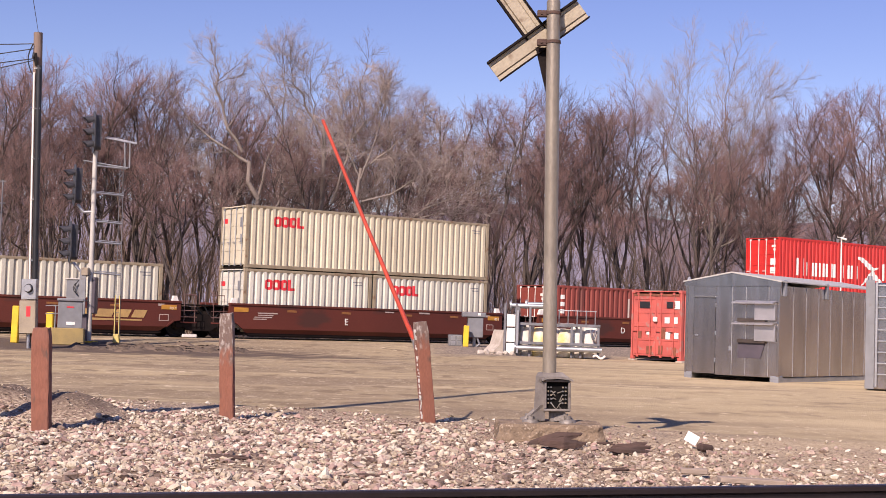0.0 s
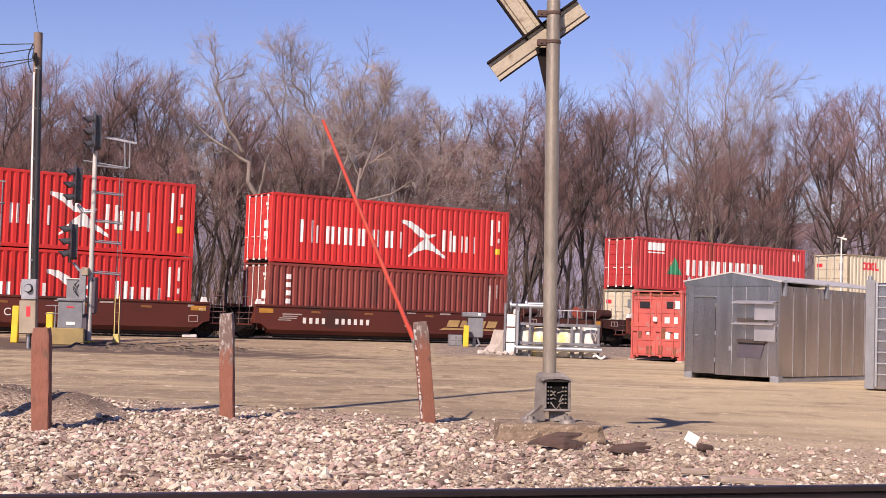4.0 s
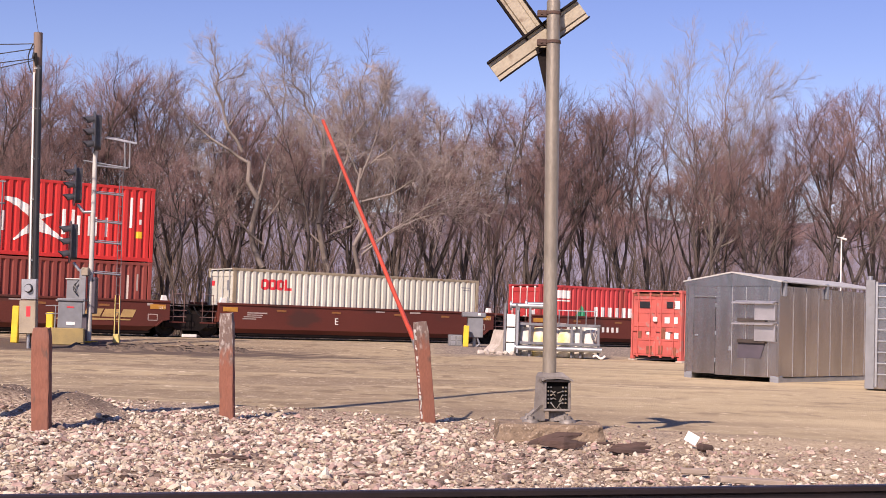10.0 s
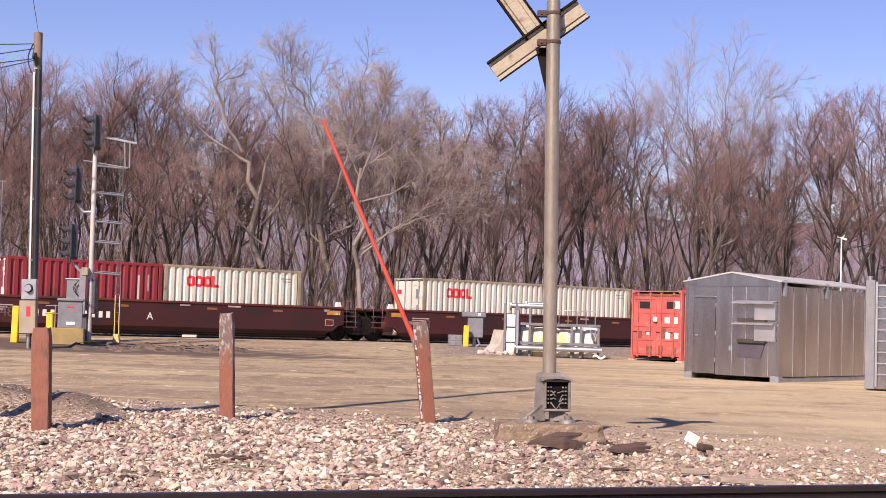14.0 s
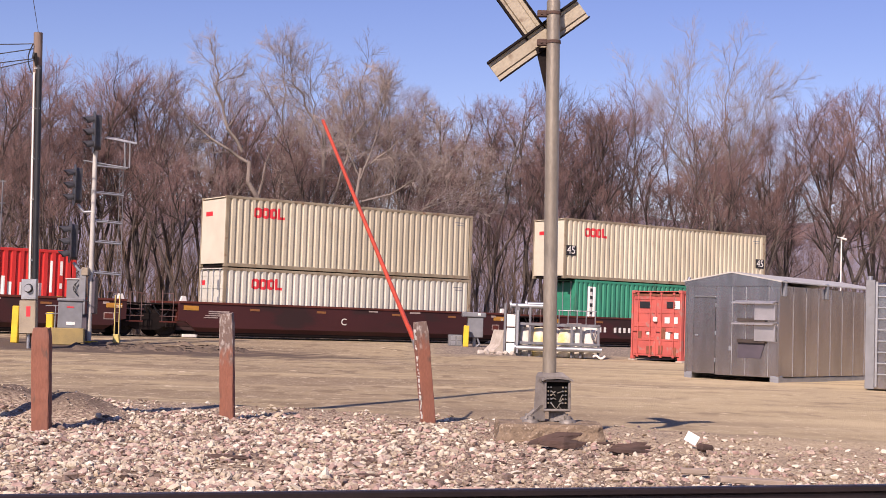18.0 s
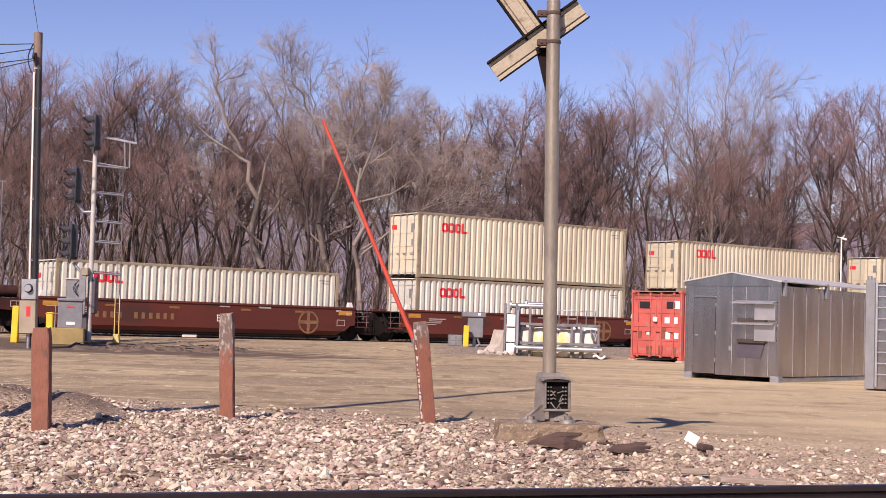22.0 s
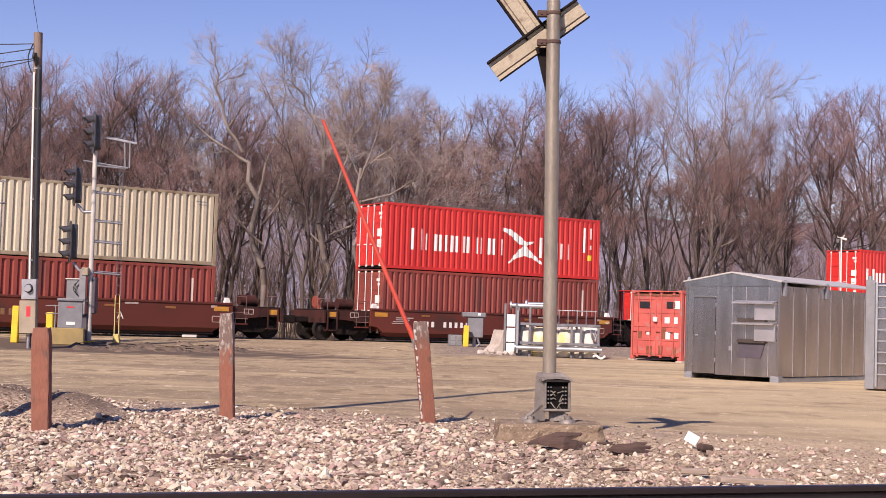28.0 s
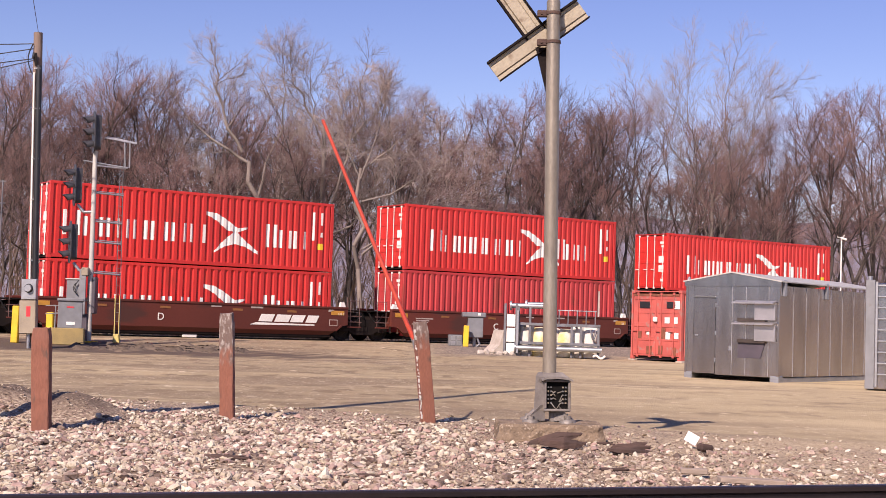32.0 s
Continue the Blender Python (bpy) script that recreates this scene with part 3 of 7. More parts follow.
class Grower:
    """A bare tree: trunk and limbs go into one form, the fine branches of the crown into another."""

    def __init__(self, seed, angle, rise, wander, twigs=6, thin=False, fine=0.0080):
        self.rng = random.Random(seed)
        self.wood, self.crown = Form(), Form()
        self.angle, self.rise, self.wander, self.twigs, self.thin, self.fine = angle, rise, wander, twigs, thin, fine

    def stick(self, form, a, b, r0, r1, n):
        d = (b - a).normalized()
        u = d.orthogonal().normalized()
        w = d.cross(u)
        ring = [u * math.cos(6.2832 * i / n) + w * math.sin(6.2832 * i / n) for i in range(n)]
        if r1 <= 0:
            form.add([a + v * r0 for v in ring] + [b], [(i, (i + 1) % n, n) for i in range(n)])
        else:
            form.add([a + v * r0 for v in ring] + [b + v * r1 for v in ring], [(i, (i + 1) % n, n + (i + 1) % n, n + i) for i in range(n)], True)

    def turned(self, d, angle):
        g = self.rng.gauss
        v = Vector((g(0, 1), g(0, 1), g(0, 0.8)))
        v = (v - d * v.dot(d)).normalized()
        return (d * math.cos(angle) + v * math.sin(angle)).normalized()

    def path(self, a, d, length, segs, wander, rise):
        out, q = [a], d
        for _ in range(segs):
            q = (self.turned(q, self.rng.uniform(0.3, 1.0) * wander) + Vector((0, 0, rise))).normalized()
            out.append(out[-1] + q * (length / segs))
        return out

    def limb(self, form, pts, r0, r1, n):
        k = len(pts) - 1
        for i in range(k):
            self.stick(form, pts[i], pts[i + 1], r0 + (r1 - r0) * i / k, r0 + (r1 - r0) * (i + 1) / k, n)

    def along(self, pts, f):
        k = len(pts) - 1
        i = min(k - 1, int(f * k))
        return pts[i].lerp(pts[i + 1], f * k - i), (pts[i + 1] - pts[i]).normalized()

    def twig(self, a, d, length, r):
        rng = self.rng
        d = (d + Vector((0, 0, self.rise))).normalized()
        self.stick(self.crown, a, a + d * length, r, 0, 3)
        for f in (0.25, 0.65) if self.thin else (0.2, 0.45, 0.7):
            p = a + d * length * f
            self.stick(self.crown, p, p + (self.turned(d, rng.uniform(0.4, 0.8)) + Vector((0, 0, self.rise * 0.6))).normalized() * length * rng.uniform(0.35, 0.65), r * 0.75, 0, 3)

    def branch(self, a, d, length, r, level):
        """level 1 leaves the stem, level 2 carries the twigs."""
        pts = self.path(a, d, length, 6 if level == 1 else 2, self.wander * (1.0 if level == 1 else 1.25), self.rise)
        if level == 1:
            self.limb(self.wood, pts, r, max(0.006, r * 0.35), 4)
        else:
            self.stick(self.wood, pts[0], pts[1], r, r * 0.65, 3)
            self.stick(self.wood, pts[1], pts[2], r * 0.65, 0, 3)
        self.dress(pts, length, r, level)

    def dress(self, pts, length, r, level, start=0.2):
        """Side shoots along a limb."""
        rng = self.rng
        if level < 2:
            n = 7 if level else 10
            for i in range(n):
                f = start + (0.98 - start) * (i + rng.random()) / n
                p, q = self.along(pts, min(0.985, f))
                self.branch(p, self.turned(q, rng.uniform(*self.angle)), length * (0.36 + 0.30 * rng.random()) * (1.15 - 0.5 * f), max(0.0135, r * (0.52 - 0.24 * f)), level + 1)
        else:
            n = self.twigs
            for i in range(n):
                f = 0.12 + 0.88 * (i + rng.random()) / n
                p, q = self.along(pts, min(0.985, f))
                self.twig(p, self.turned(q, rng.uniform(0.35, 0.8)), length * rng.uniform(0.35, 0.62) + 0.30, max(self.fine, r * 0.40))
            self.twig(pts[-1], q, length * 0.40 + 0.3, max(self.fine, r * 0.42))

    def bow(self, a, b, sag, segs):
        """A limb from a to b, bowed and a little crooked."""
        rng, d = self.rng, b - a
        side = Vector((-d.z, 0, d.x)).normalized()
        out = []
        for i in range(segs + 1):
            u = i / segs
            j = math.sin(math.pi * u)
            out.append(a.lerp(b, u) + side * (sag * d.length * j) + Vector((rng.gauss(0, 1), rng.gauss(0, 1), rng.gauss(0, 0.6))) * 0.022 * d.length * j)
        return out


def wild_tree(seed, tall, stems, fork, angle, rise, spread, thick=1.0, twigs=6, thin=False, limbs=9):
    """A wood tree that forks low into upright stems. fork: share of the height below the first limbs."""
    g = Grower(seed, angle, rise, 0.26, twigs, thin, 0.0095 if thin else 0.0080)
    rng = g.rng
    r = 0.0084 * tall * thick / stems ** 0.3
    turn0 = rng.uniform(0, 6.28)
    root = Vector((0, 0, -0.4))
    joint = tall * fork * 0.55 if stems > 1 else 0.0
    hub = g.path(root, Vector((rng.gauss(0, 0.04), rng.gauss(0, 0.04), 1)).normalized(), joint + 0.4, 3, 0.08, 0.02)
    if stems > 1:
        g.limb(g.wood, hub, r * 1.35, r * 1.1, 8)
    for k in range(stems):
        lean = 0.05 if stems == 1 else rng.uniform(0.16, 0.40)
        az = turn0 + k * 6.283 / stems + rng.uniform(-0.5, 0.5)
        d = Vector((math.cos(az) * math.sin(lean), math.sin(az) * math.sin(lean), math.cos(lean)))
        start = hub[-1] if stems > 1 else root
        h = (tall - joint) * (0.90 if k == 0 else rng.uniform(0.72, 0.90))
        pts = g.path(start, d, h, 11, 0.17, 0.035)
        g.limb(g.wood, pts, r, 0.010, 7)
        for i in range(limbs):
            lo = max(0.08, fork - (0.12 if stems > 1 else 0))
            f = lo + (0.96 - lo) * (i + rng.random()) / limbs
            p, q = g.along(pts, f)
            g.branch(p, g.turned(q, rng.uniform(*angle)), tall * spread * rng.uniform(0.7, 1.3) * (1.2 - 0.75 * f), max(0.026, r * (0.68 - 0.44 * f)), 1)
    return g.wood, g.crown


def grown_tree(seed, girth, limbs, angle=(0.45, 0.95), rise=0.06):
    """A large cottonwood whose main limbs can be told apart: start x, z, end x, z, depth at the end, bow, thickness."""
    g = Grower(seed, angle, rise, 0.34)
    for k, (x0, z0, x1, z1, depth, sag, share) in enumerate(limbs):
        a, b = Vector((x0, 0 if k == 0 else depth * 0.15, z0)), Vector((x1, depth, z1))
        pts = g.bow(a, b, sag, 9 if k == 0 else 8)
        r = girth * share
        g.limb(g.wood, pts, r, max(0.012, r * (0.62 if k == 0 else 0.16)), 8 if k == 0 else 6)
        if k:
            g.dress(pts, (b - a).length * 0.82, r * 0.85, 0, 0.18)
    return g.wood, g.crown


def woods():
    kinds = []
    # seed, height, stems, fork, branch angles, rise, spread, thickness, limbs on a stem
    narrow, broad = (0.40, 0.80), (0.50, 1.0)
    for seed, tall, stems, fork, angle, rise, spread, thick, n in (
            (31, 14, 1, 0.42, narrow, 0.10, 0.31, 1.0, 16), (32, 14, 2, 0.50, narrow, 0.10, 0.28, 1.0, 9), (33, 15, 3, 0.50, narrow, 0.11, 0.25, 1.05, 7),
            (34, 14, 3, 0.46, narrow, 0.09, 0.27, 1.0, 7), (35, 15, 1, 0.46, broad, 0.07, 0.32, 1.1, 16), (36, 15, 4, 0.44, narrow, 0.12, 0.22, 1.0, 6), (37, 14, 2, 0.52, broad, 0.06, 0.29, 1.15, 9),
            (38, 14, 2, 0.52, broad, 0.09, 0.29, 1.0, 9), (39, 14, 1, 0.46, broad, 0.10, 0.33, 1.0, 15)):
        wood, crown = wild_tree(seed, tall, stems, fork, angle, rise, spread, thick, limbs=n, thin=seed > 37)
        kinds.append((wood.mesh("trunk", BARK), crown.mesh("crown", TWIG), max(v[2] for v in crown.v)))
    rng = random.Random(5)

    def plant(x, y, tall, k, wide=1.0):
        wood, crown, top = kinds[k]
        t = thing("tree", pose(x, y, height(x, y) - 0.05, 0, 0, rng.uniform(0, 360)), "bare brown deciduous tree in a leafless wood", "tree", "trees of the wood")
        s = tall / top
        wx = s * rng.uniform(0.95, 1.2) * wide
        for name, me in (("trunk", wood), ("crown", crown)):
            part(name, me, None, t).scale = (wx, wx, s)

    # the pale cottonwoods that stand out against the sky
    for x, y, seed, girth, angle, rise, limbs in (
            (-8.51, 71, 61, 0.195, (0.45, 0.95), 0.06, [(0, -0.4, -1.8, 9.9, 0, 0.03, 1), (-1.8, 9.8, -6.4, 13.7, 0.8, 0.07, 0.5), (-2.2, 10.4, -3.8, 16.0, -0.8, 0.08, 0.5), (-1.3, 7.9, -0.4, 16.0, 1.2, -0.07, 0.5), (-0.8, 5.3, -4.6, 9.4, -1.5, 0.06, 0.36), (-1.0, 6.4, 1.6, 11.2, -1.0, -0.06, 0.34)]),
            (-6.04, 72, 62, 0.175, (0.45, 0.95), 0.06, [(0, -0.4, -0.5, 12.0, 0.2, 0.02, 1), (-0.5, 11.9, -2.6, 16.3, 0.6, 0.09, 0.45), (0.1, 7.8, 1.5, 14.6, -1.2, -0.05, 0.52), (-0.3, 10.2, -1.3, 15.2, -0.8, 0.05, 0.35), (0.0, 6.0, 3.4, 9.4, -1.4, -0.10, 0.36), (-0.2, 5.4, -2.7, 8.4, 1.2, 0.08, 0.36), (0.3, 11.0, 2.9, 14.3, 0.8, -0.08, 0.36)]),
            (-3.83, 68, 63, 0.145, (0.5, 1.0), 0.04, [(0, -0.4, -0.4, 9.3, 0, 0.03, 1), (-0.4, 9.2, 2.9, 12.5, 0.5, -0.05, 0.45), (-0.3, 7.5, 4.4, 10.4, -0.9, -0.08, 0.42), (-0.2, 4.7, 6.7, 8.4, -1.6, 0.08, 0.45), (-0.2, 5.0, 5.9, 7.2, 1.0, 0.10, 0.36), (-0.4, 8.7, -1.7, 13.0, 0.6, 0.06, 0.42), (-0.4, 8.7, 0.9, 14.0, -0.5, -0.04, 0.42)]),
            (18.85, 94, 64, 0.19, (0.35, 0.75), 0.10, [(0, -0.4, -0.4, 11.2, 0, 0.02, 1), (-0.4, 11.0, -2.3, 20.6, 0.8, 0.05, 0.42), (-0.4, 11.0, 0.8, 20.6, -0.8, 0.03, 0.42), (-0.4, 10.6, 3.6, 19.2, 0.9, -0.06, 0.42), (-0.3, 7.4, -6.0, 18.4, -1.0, -0.05, 0.42), (-0.3, 7.0, -3.9, 16.6, 1.4, -0.05, 0.36), (-0.3, 8.6, 2.3, 18.2, -1.6, -0.05, 0.36), (-0.3, 7.0, 4.6, 11.6, 1.0, -0.04, 0.36)])):
        wood, crown = grown_tree(seed, girth, limbs, angle, rise)
        t = thing("tree", pose(x, y, height(x, y) - 0.05), "tall bare cottonwood with pale bark and twigs", "tree", "trees of the wood")
        for name, form, mat in (("trunk", wood, BARK_PALE), ("crown", crown, TWIG_PALE)):
            part(name, form, mat, t).scale = (0.96, 0.96, 0.945)
    # trees that make the skyline: direction, distance, height, kind
    for u, y, tall, k, wide in ((-0.335, 67, 13.4, 1, 1.0), (-0.306, 70, 14.2, 0, 1.0), (-0.284, 69, 14.6, 3, 0.9), (-0.262, 70, 14.5, 0, 1.0), (-0.243, 72, 14.0, 2, 1.0), (-0.222, 71, 13.9, 5, 1.0), (-0.203, 75, 14.9, 1, 1.0), (-0.180, 78, 15.4, 4, 1.0),
                                (-0.160, 80, 14.4, 0, 1.0), (-0.138, 82, 14.6, 3, 1.0), (-0.115, 80, 14.2, 1, 1.0), (-0.092, 82, 14.8, 4, 1.0), (-0.068, 81, 14.6, 2, 1.0), (-0.050, 84, 15.2, 5, 1.0), (-0.035, 80, 15.6, 1, 1.0), (-0.012, 81, 15.4, 5, 1.0), (0.012, 84, 15.0, 3, 1.0), (0.031, 80, 15.2, 2, 1.1), (0.058, 82, 14.6, 5, 1.0), (0.084, 84, 16.0, 2, 1.1), (0.107, 86, 16.9, 3, 1.1), (0.130, 88, 17.3, 5, 1.0), (0.152, 91, 16.4, 1, 1.0), (0.176, 96, 16.6, 2, 1.0),
                                (0.226, 91, 16.0, 3, 1.0), (0.243, 93, 16.4, 2, 0.8), (0.281, 91, 15.6, 0, 1.0), (0.299, 93, 17.8, 1, 1.1), (0.318, 95, 19.4, 3, 1.15), (0.340, 97, 20.0, 2, 1.1)):
        plant(u * y, y, tall * 1.025, k, wide)
    # rows behind the track
    for row, (off, step, tall) in enumerate(((11, 5.0, 11.6), (16, 5.0, 12.8), (21, 4.2, 13.2), (27, 4.4, 13.8), (34, 4.6, 14.2))):
        s = -16 + row * 1.3
        while s < 112:
            p = ALONG * (s + rng.uniform(-1.4, 1.4)) + ACROSS * (CENTRE + off + rng.uniform(-2, 2))
            if abs(p.x) < 0.37 * p.y:
                u = p.x / p.y
                dip = 0.74 if 0.245 < u < 0.28 else 0.90 if -0.01 < u < 0.07 else 1.0
                plant(p.x, p.y, tall * dip * rng.uniform(0.78, 1.04) * (p.y / 74) ** 0.75, rng.choice((0, 1, 2, 3, 4, 5, 6) if row < 2 else (7, 8)))
            s += step * rng.uniform(0.7, 1.3) * (0.50 + 0.0130 * max(0, s))


woods()


def thicket():
    """Saplings and dry brush under the wood: thin, crooked, forked."""
    rng = random.Random(8)
    f = Form()

    def shoot(a, d, length, r, kids):
        b = a + d * length * 0.5
        c = b + (d + Vector((rng.gauss(0, 0.22), rng.gauss(0, 0.22), 0.12))).normalized() * length * 0.5
        tri = lambda p, q: [p + Vector((q, 0, 0)), p + Vector((-q / 2, q, 0)), p + Vector((-q / 2, -q, 0))]
        f.add(tri(a, r) + tri(b, r * 0.7) + [c], [(0, 1, 4, 3), (1, 2, 5, 4), (2, 0, 3, 5), (3, 4, 6), (4, 5, 6), (5, 3, 6)])
        for _ in range(kids):
            u = rng.uniform(0.2, 0.9)
            p = a.lerp(b, u * 2) if u < 0.5 else b.lerp(c, u * 2 - 1)
            shoot(p, (d + Vector((rng.gauss(0, 0.45), rng.gauss(0, 0.45), 0.1))).normalized(), length * rng.uniform(0.25, 0.5), r * 0.55, kids - 3 if kids > 4 else 0)

    for _ in range(3600):
        s, off = -20 + 135 * rng.random() ** 1.3, rng.uniform(7, 60)
        p = ALONG * s + ACROSS * (CENTRE + off)
        if abs(p.x) > 0.38 * p.y:
            continue
        p.z = height(p.x, p.y) - 0.05
        h = rng.uniform(0.8, 2.4) if rng.random() < 0.5 - 0.007 * off else rng.uniform(2.5, 7.5)
        shoot(p, Vector((rng.gauss(0, 0.15), rng.gauss(0, 0.15), 1)).normalized(), h, 0.0045 * h + 0.006, 5 if h > 2.5 else 3)
    tagged(part("brush", f, BRUSH), "thin bare saplings and dry brush under the trees", "brush", kind="stuff")


thicket()


def far_wood():
    """The depth of the wood: bare trees far behind the first ones, joined, haze in their colour."""
    rng = random.Random(18)
    forms = []
    for seed, stems in ((71, 1), (72, 2), (73, 2)):
        wood, crown = wild_tree(seed, 14, stems, 0.20, (0.40, 0.85), 0.09, 0.32, 1.0, twigs=4, thin=True, limbs=14 if stems == 1 else 8)
        both = Form().add(wood.v, wood.f).add(crown.v, crown.f)
        forms.append((np.array(both.v), both.f))
    V, F, base = [], [], 0
    for i in range(150):
        s, off = -30 + 190 * ((i + rng.random()) / 150) ** 1.7, rng.uniform(40, 80)
        p = ALONG * s + ACROSS * (CENTRE + off)
        if abs(p.x) > 0.37 * p.y:
            continue
        vs, fs = forms[i % 3]
        a, k = rng.uniform(0, 6.28), rng.uniform(0.72, 1.0) * (p.y / 95) ** 0.6
        c, q = math.cos(a), math.sin(a)
        V.append(vs @ np.array([(c, -q, 0), (q, c, 0), (0, 0, 1)]) * k + (p.x, p.y, height(p.x, p.y) - 0.05))
        F += [tuple(j + base for j in f) for f in fs]
        base += len(vs)
    me = bpy.data.meshes.new("far_wood")
    me.from_pydata(np.concatenate(V).tolist(), [], F)
    me.materials.append(TWIG_FAR)
    tagged(new("far_wood", me), "distant bare trees closing the wood behind the track", "wood", kind="stuff")


far_wood()


def ridge():
    """Unseen wooded rise added behind and beside the camera; closes the place, darkens reflections."""
    vs, n = [], 90
    for i in range(n + 1):
        a = math.pi * (0.80 + 1.46 * i / n)
        h = 9 + 3 * noise.noise(Vector((i * 0.35, 0, 0)))
        for d, z in ((120, -1.0), (128, h), (150, h - 1)):
            vs.append((d * math.cos(a), d * math.sin(a), z))
    g = Form().add(vs, [(3 * i + k, 3 * i + 3 + k, 3 * i + 4 + k, 3 * i + 1 + k) for i in range(n) for k in range(2)])
    tagged(part("backdrop", g, BRUSH), "unseen low brown rise added to darken reflections", "backdrop", kind="structure")


ridge()


def bluff():
    """Far rise added to fill low gaps between the stems, haze in its colour."""
    vs, n = [], 60
    for i in range(n + 1):
        a = math.pi * (0.22 + 0.56 * i / n)
        h = 84 + 16 * noise.noise(Vector((i * 0.16, 5, 0))) + 6 * noise.noise(Vector((i * 0.9, 7, 0)))
        for d, z in ((900, -2.0), (960, h * 0.7), (1050, h), (1150, h - 5)):
            vs.append((d * math.cos(a), d * math.sin(a), z))
    g = Form().add(vs, [(4 * i + k, 4 * i + 4 + k, 4 * i + 5 + k, 4 * i + 1 + k) for i in range(n) for k in range(3)], True)
    tagged(part("backdrop", g, BLUFF), "added distant rise behind the wood with haze painted in blue-grey", "backdrop", kind="structure")


# blue-grey haze is painted straight into this base colour
BLUFF = material("painted_haze_rise", (0.205, 0.195, 0.245), (0.175, 0.168, 0.21), 0.02, 1.0, fine=0.3, spec=0.0)
bluff()

# ---- the yard ----


WIRE_PALE = material("pale_wire_insulation", (0.38, 0.34, 0.28), (0.22, 0.20, 0.17), 9.0, 0.5)
MAST = material("weathered_mast_paint", (0.34, 0.295, 0.23), (0.27, 0.23, 0.175), 2.5, 0.40, 0.45, bump=0.15, stain=(0.20, 0.15, 0.11), stain_at=0.63, stretch=(1, 1, 0.35))
PITCH_DARK = material("painted_cavity_shade", (0.006, 0.006, 0.006), (0.010, 0.009, 0.008), 8.0, 0.9, spec=0.1)
BLADE = material("dull_aluminium_sign_back", (0.44, 0.38, 0.27), (0.36, 0.30, 0.21), 3.0, 0.45, 0.35, bump=0.1, stain=(0.24, 0.18, 0.12), stain_at=0.64)


def crossbuck():
    t = thing("crossbuck_sign", pose(1.10, 13.5, 0.0, 0, -1.0, 0), "old grey railroad crossing sign seen from behind, on a steel mast", "crossing sign")
    foot, n = Form(), 52
    vs = []
    rows = ((1.07, -0.15), (1.06, 0.02), (1.05, 0.10), (1.04, 0.16), (1.02, 0.22), (1.01, 0.265), (0.985, 0.292), (0.85, 0.298), (0.55, 0.298), (0.0, 0.298))
    for k, z in rows:
        for i in range(n):
            a = 6.2832 * i / n
            c, q = math.cos(a), math.sin(a)
            m = 1 / max(abs(c), abs(q)) ** 0.97
            w = 1 + 0.05 * noise.noise(Vector((c * 4, q * 4, z * 5))) + 0.035 * noise.noise(Vector((c * 13, q * 13, z * 30)))
            vs.append((0.50 * k * m * c * w - 0.01, 0.36 * k * m * q * w - 0.06, z + (0.014 * noise.noise(Vector((c * 9 * k, q * 9 * k, 2))) if k < 1.02 else 0)))
    foot.add(vs, [(j * n + i, j * n + (i + 1) % n, j * n + n + (i + 1) % n, j * n + n + i) for j in range(len(rows) - 1) for i in range(n)])
    part("footing", foot, CONCRETE, t, "dirt-stained concrete footing")
    for x, y in ((-0.19, -0.16), (0.17, -0.16), (-0.19, 0.16), (0.17, 0.16)):
        base = Form()
        base.tube((x, y, 0.285), (x, y, 0.325), 0.088, 0.078, 12)
        base.tube((x, y, 0.325), (x, y, 0.36), 0.036, 0.034, 6)
        base.add([(x * 1.3, y - 0.03, 0.31), (x * 1.3, y + 0.03, 0.31), (x * 0.25, y * 0.5 - 0.03, 0.31), (x * 0.25, y * 0.5 + 0.03, 0.31), (x * 0.50, y * 0.7 - 0.02, 0.46), (x * 0.50, y * 0.7 + 0.02, 0.46), (x * 0.25, y * 0.5 - 0.02, 0.46), (x * 0.25, y * 0.5 + 0.02, 0.46)],
                 [(0, 2, 3, 1), (0, 1, 5, 4), (4, 5, 7, 6), (0, 4, 6, 2), (1, 3, 7, 5), (2, 6, 7, 3)])
        part("cast_foot", base, CASTING, t, "flared bolted cast foot")
    part("neck", Form().box(0.0, 0.10, -0.10, 0.02, 0.29, 0.44, 0.012), CASTING, t)
    # tapered housing, its open front turned a little to the side
    lo = [(-0.15, -0.02), (-0.055, -0.125), (0.185, -0.125), (0.19, 0.05), (0.10, 0.13), (-0.10, 0.13)]
    hi = [(-0.135, -0.02), (-0.06, -0.125), (0.18, -0.125), (0.17, 0.05), (0.08, 0.11), (-0.10, 0.11)]
    top = [(-0.115, -0.01), (-0.07, -0.085), (0.13, -0.085), (0.13, 0.04), (0.06, 0.09), (-0.08, 0.09)]
    rows = [[(x, y, z) for x, y in ring] for ring, z in ((lo, 0.40), (lo, 0.43), (hi, 0.71), (hi, 0.735), (top, 0.775))]
    body = Form().add([v for r in rows for v in r], [(6 * j + i, 6 * j + (i + 1) % 6, 6 * j + 6 + (i + 1) % 6, 6 * j + 6 + i) for j in range(4) for i in range(6)] + [tuple(range(6)), tuple(range(24, 30))])
    part("junction_box", body, CASTING, t, "grey cast junction box with its cover missing")
    lip = Form()
    for x0, x1, z0, z1 in ((-0.06, 0.195, 0.405, 0.428), (-0.06, 0.195, 0.690, 0.712), (-0.06, -0.038, 0.428, 0.690), (0.172, 0.195, 0.428, 0.690)):
        lip.box(x0, x1, -0.185, -0.124, z0, z1, 0.006)
    part("box_lip", lip, CASTING, t)
    # flat black sheet paints the shade of the open box
    part("box_interior", Form().box(-0.038, 0.172, -0.130, -0.122, 0.428, 0.690), PITCH_DARK, t, "black sheet painting the shade inside the open wiring box")
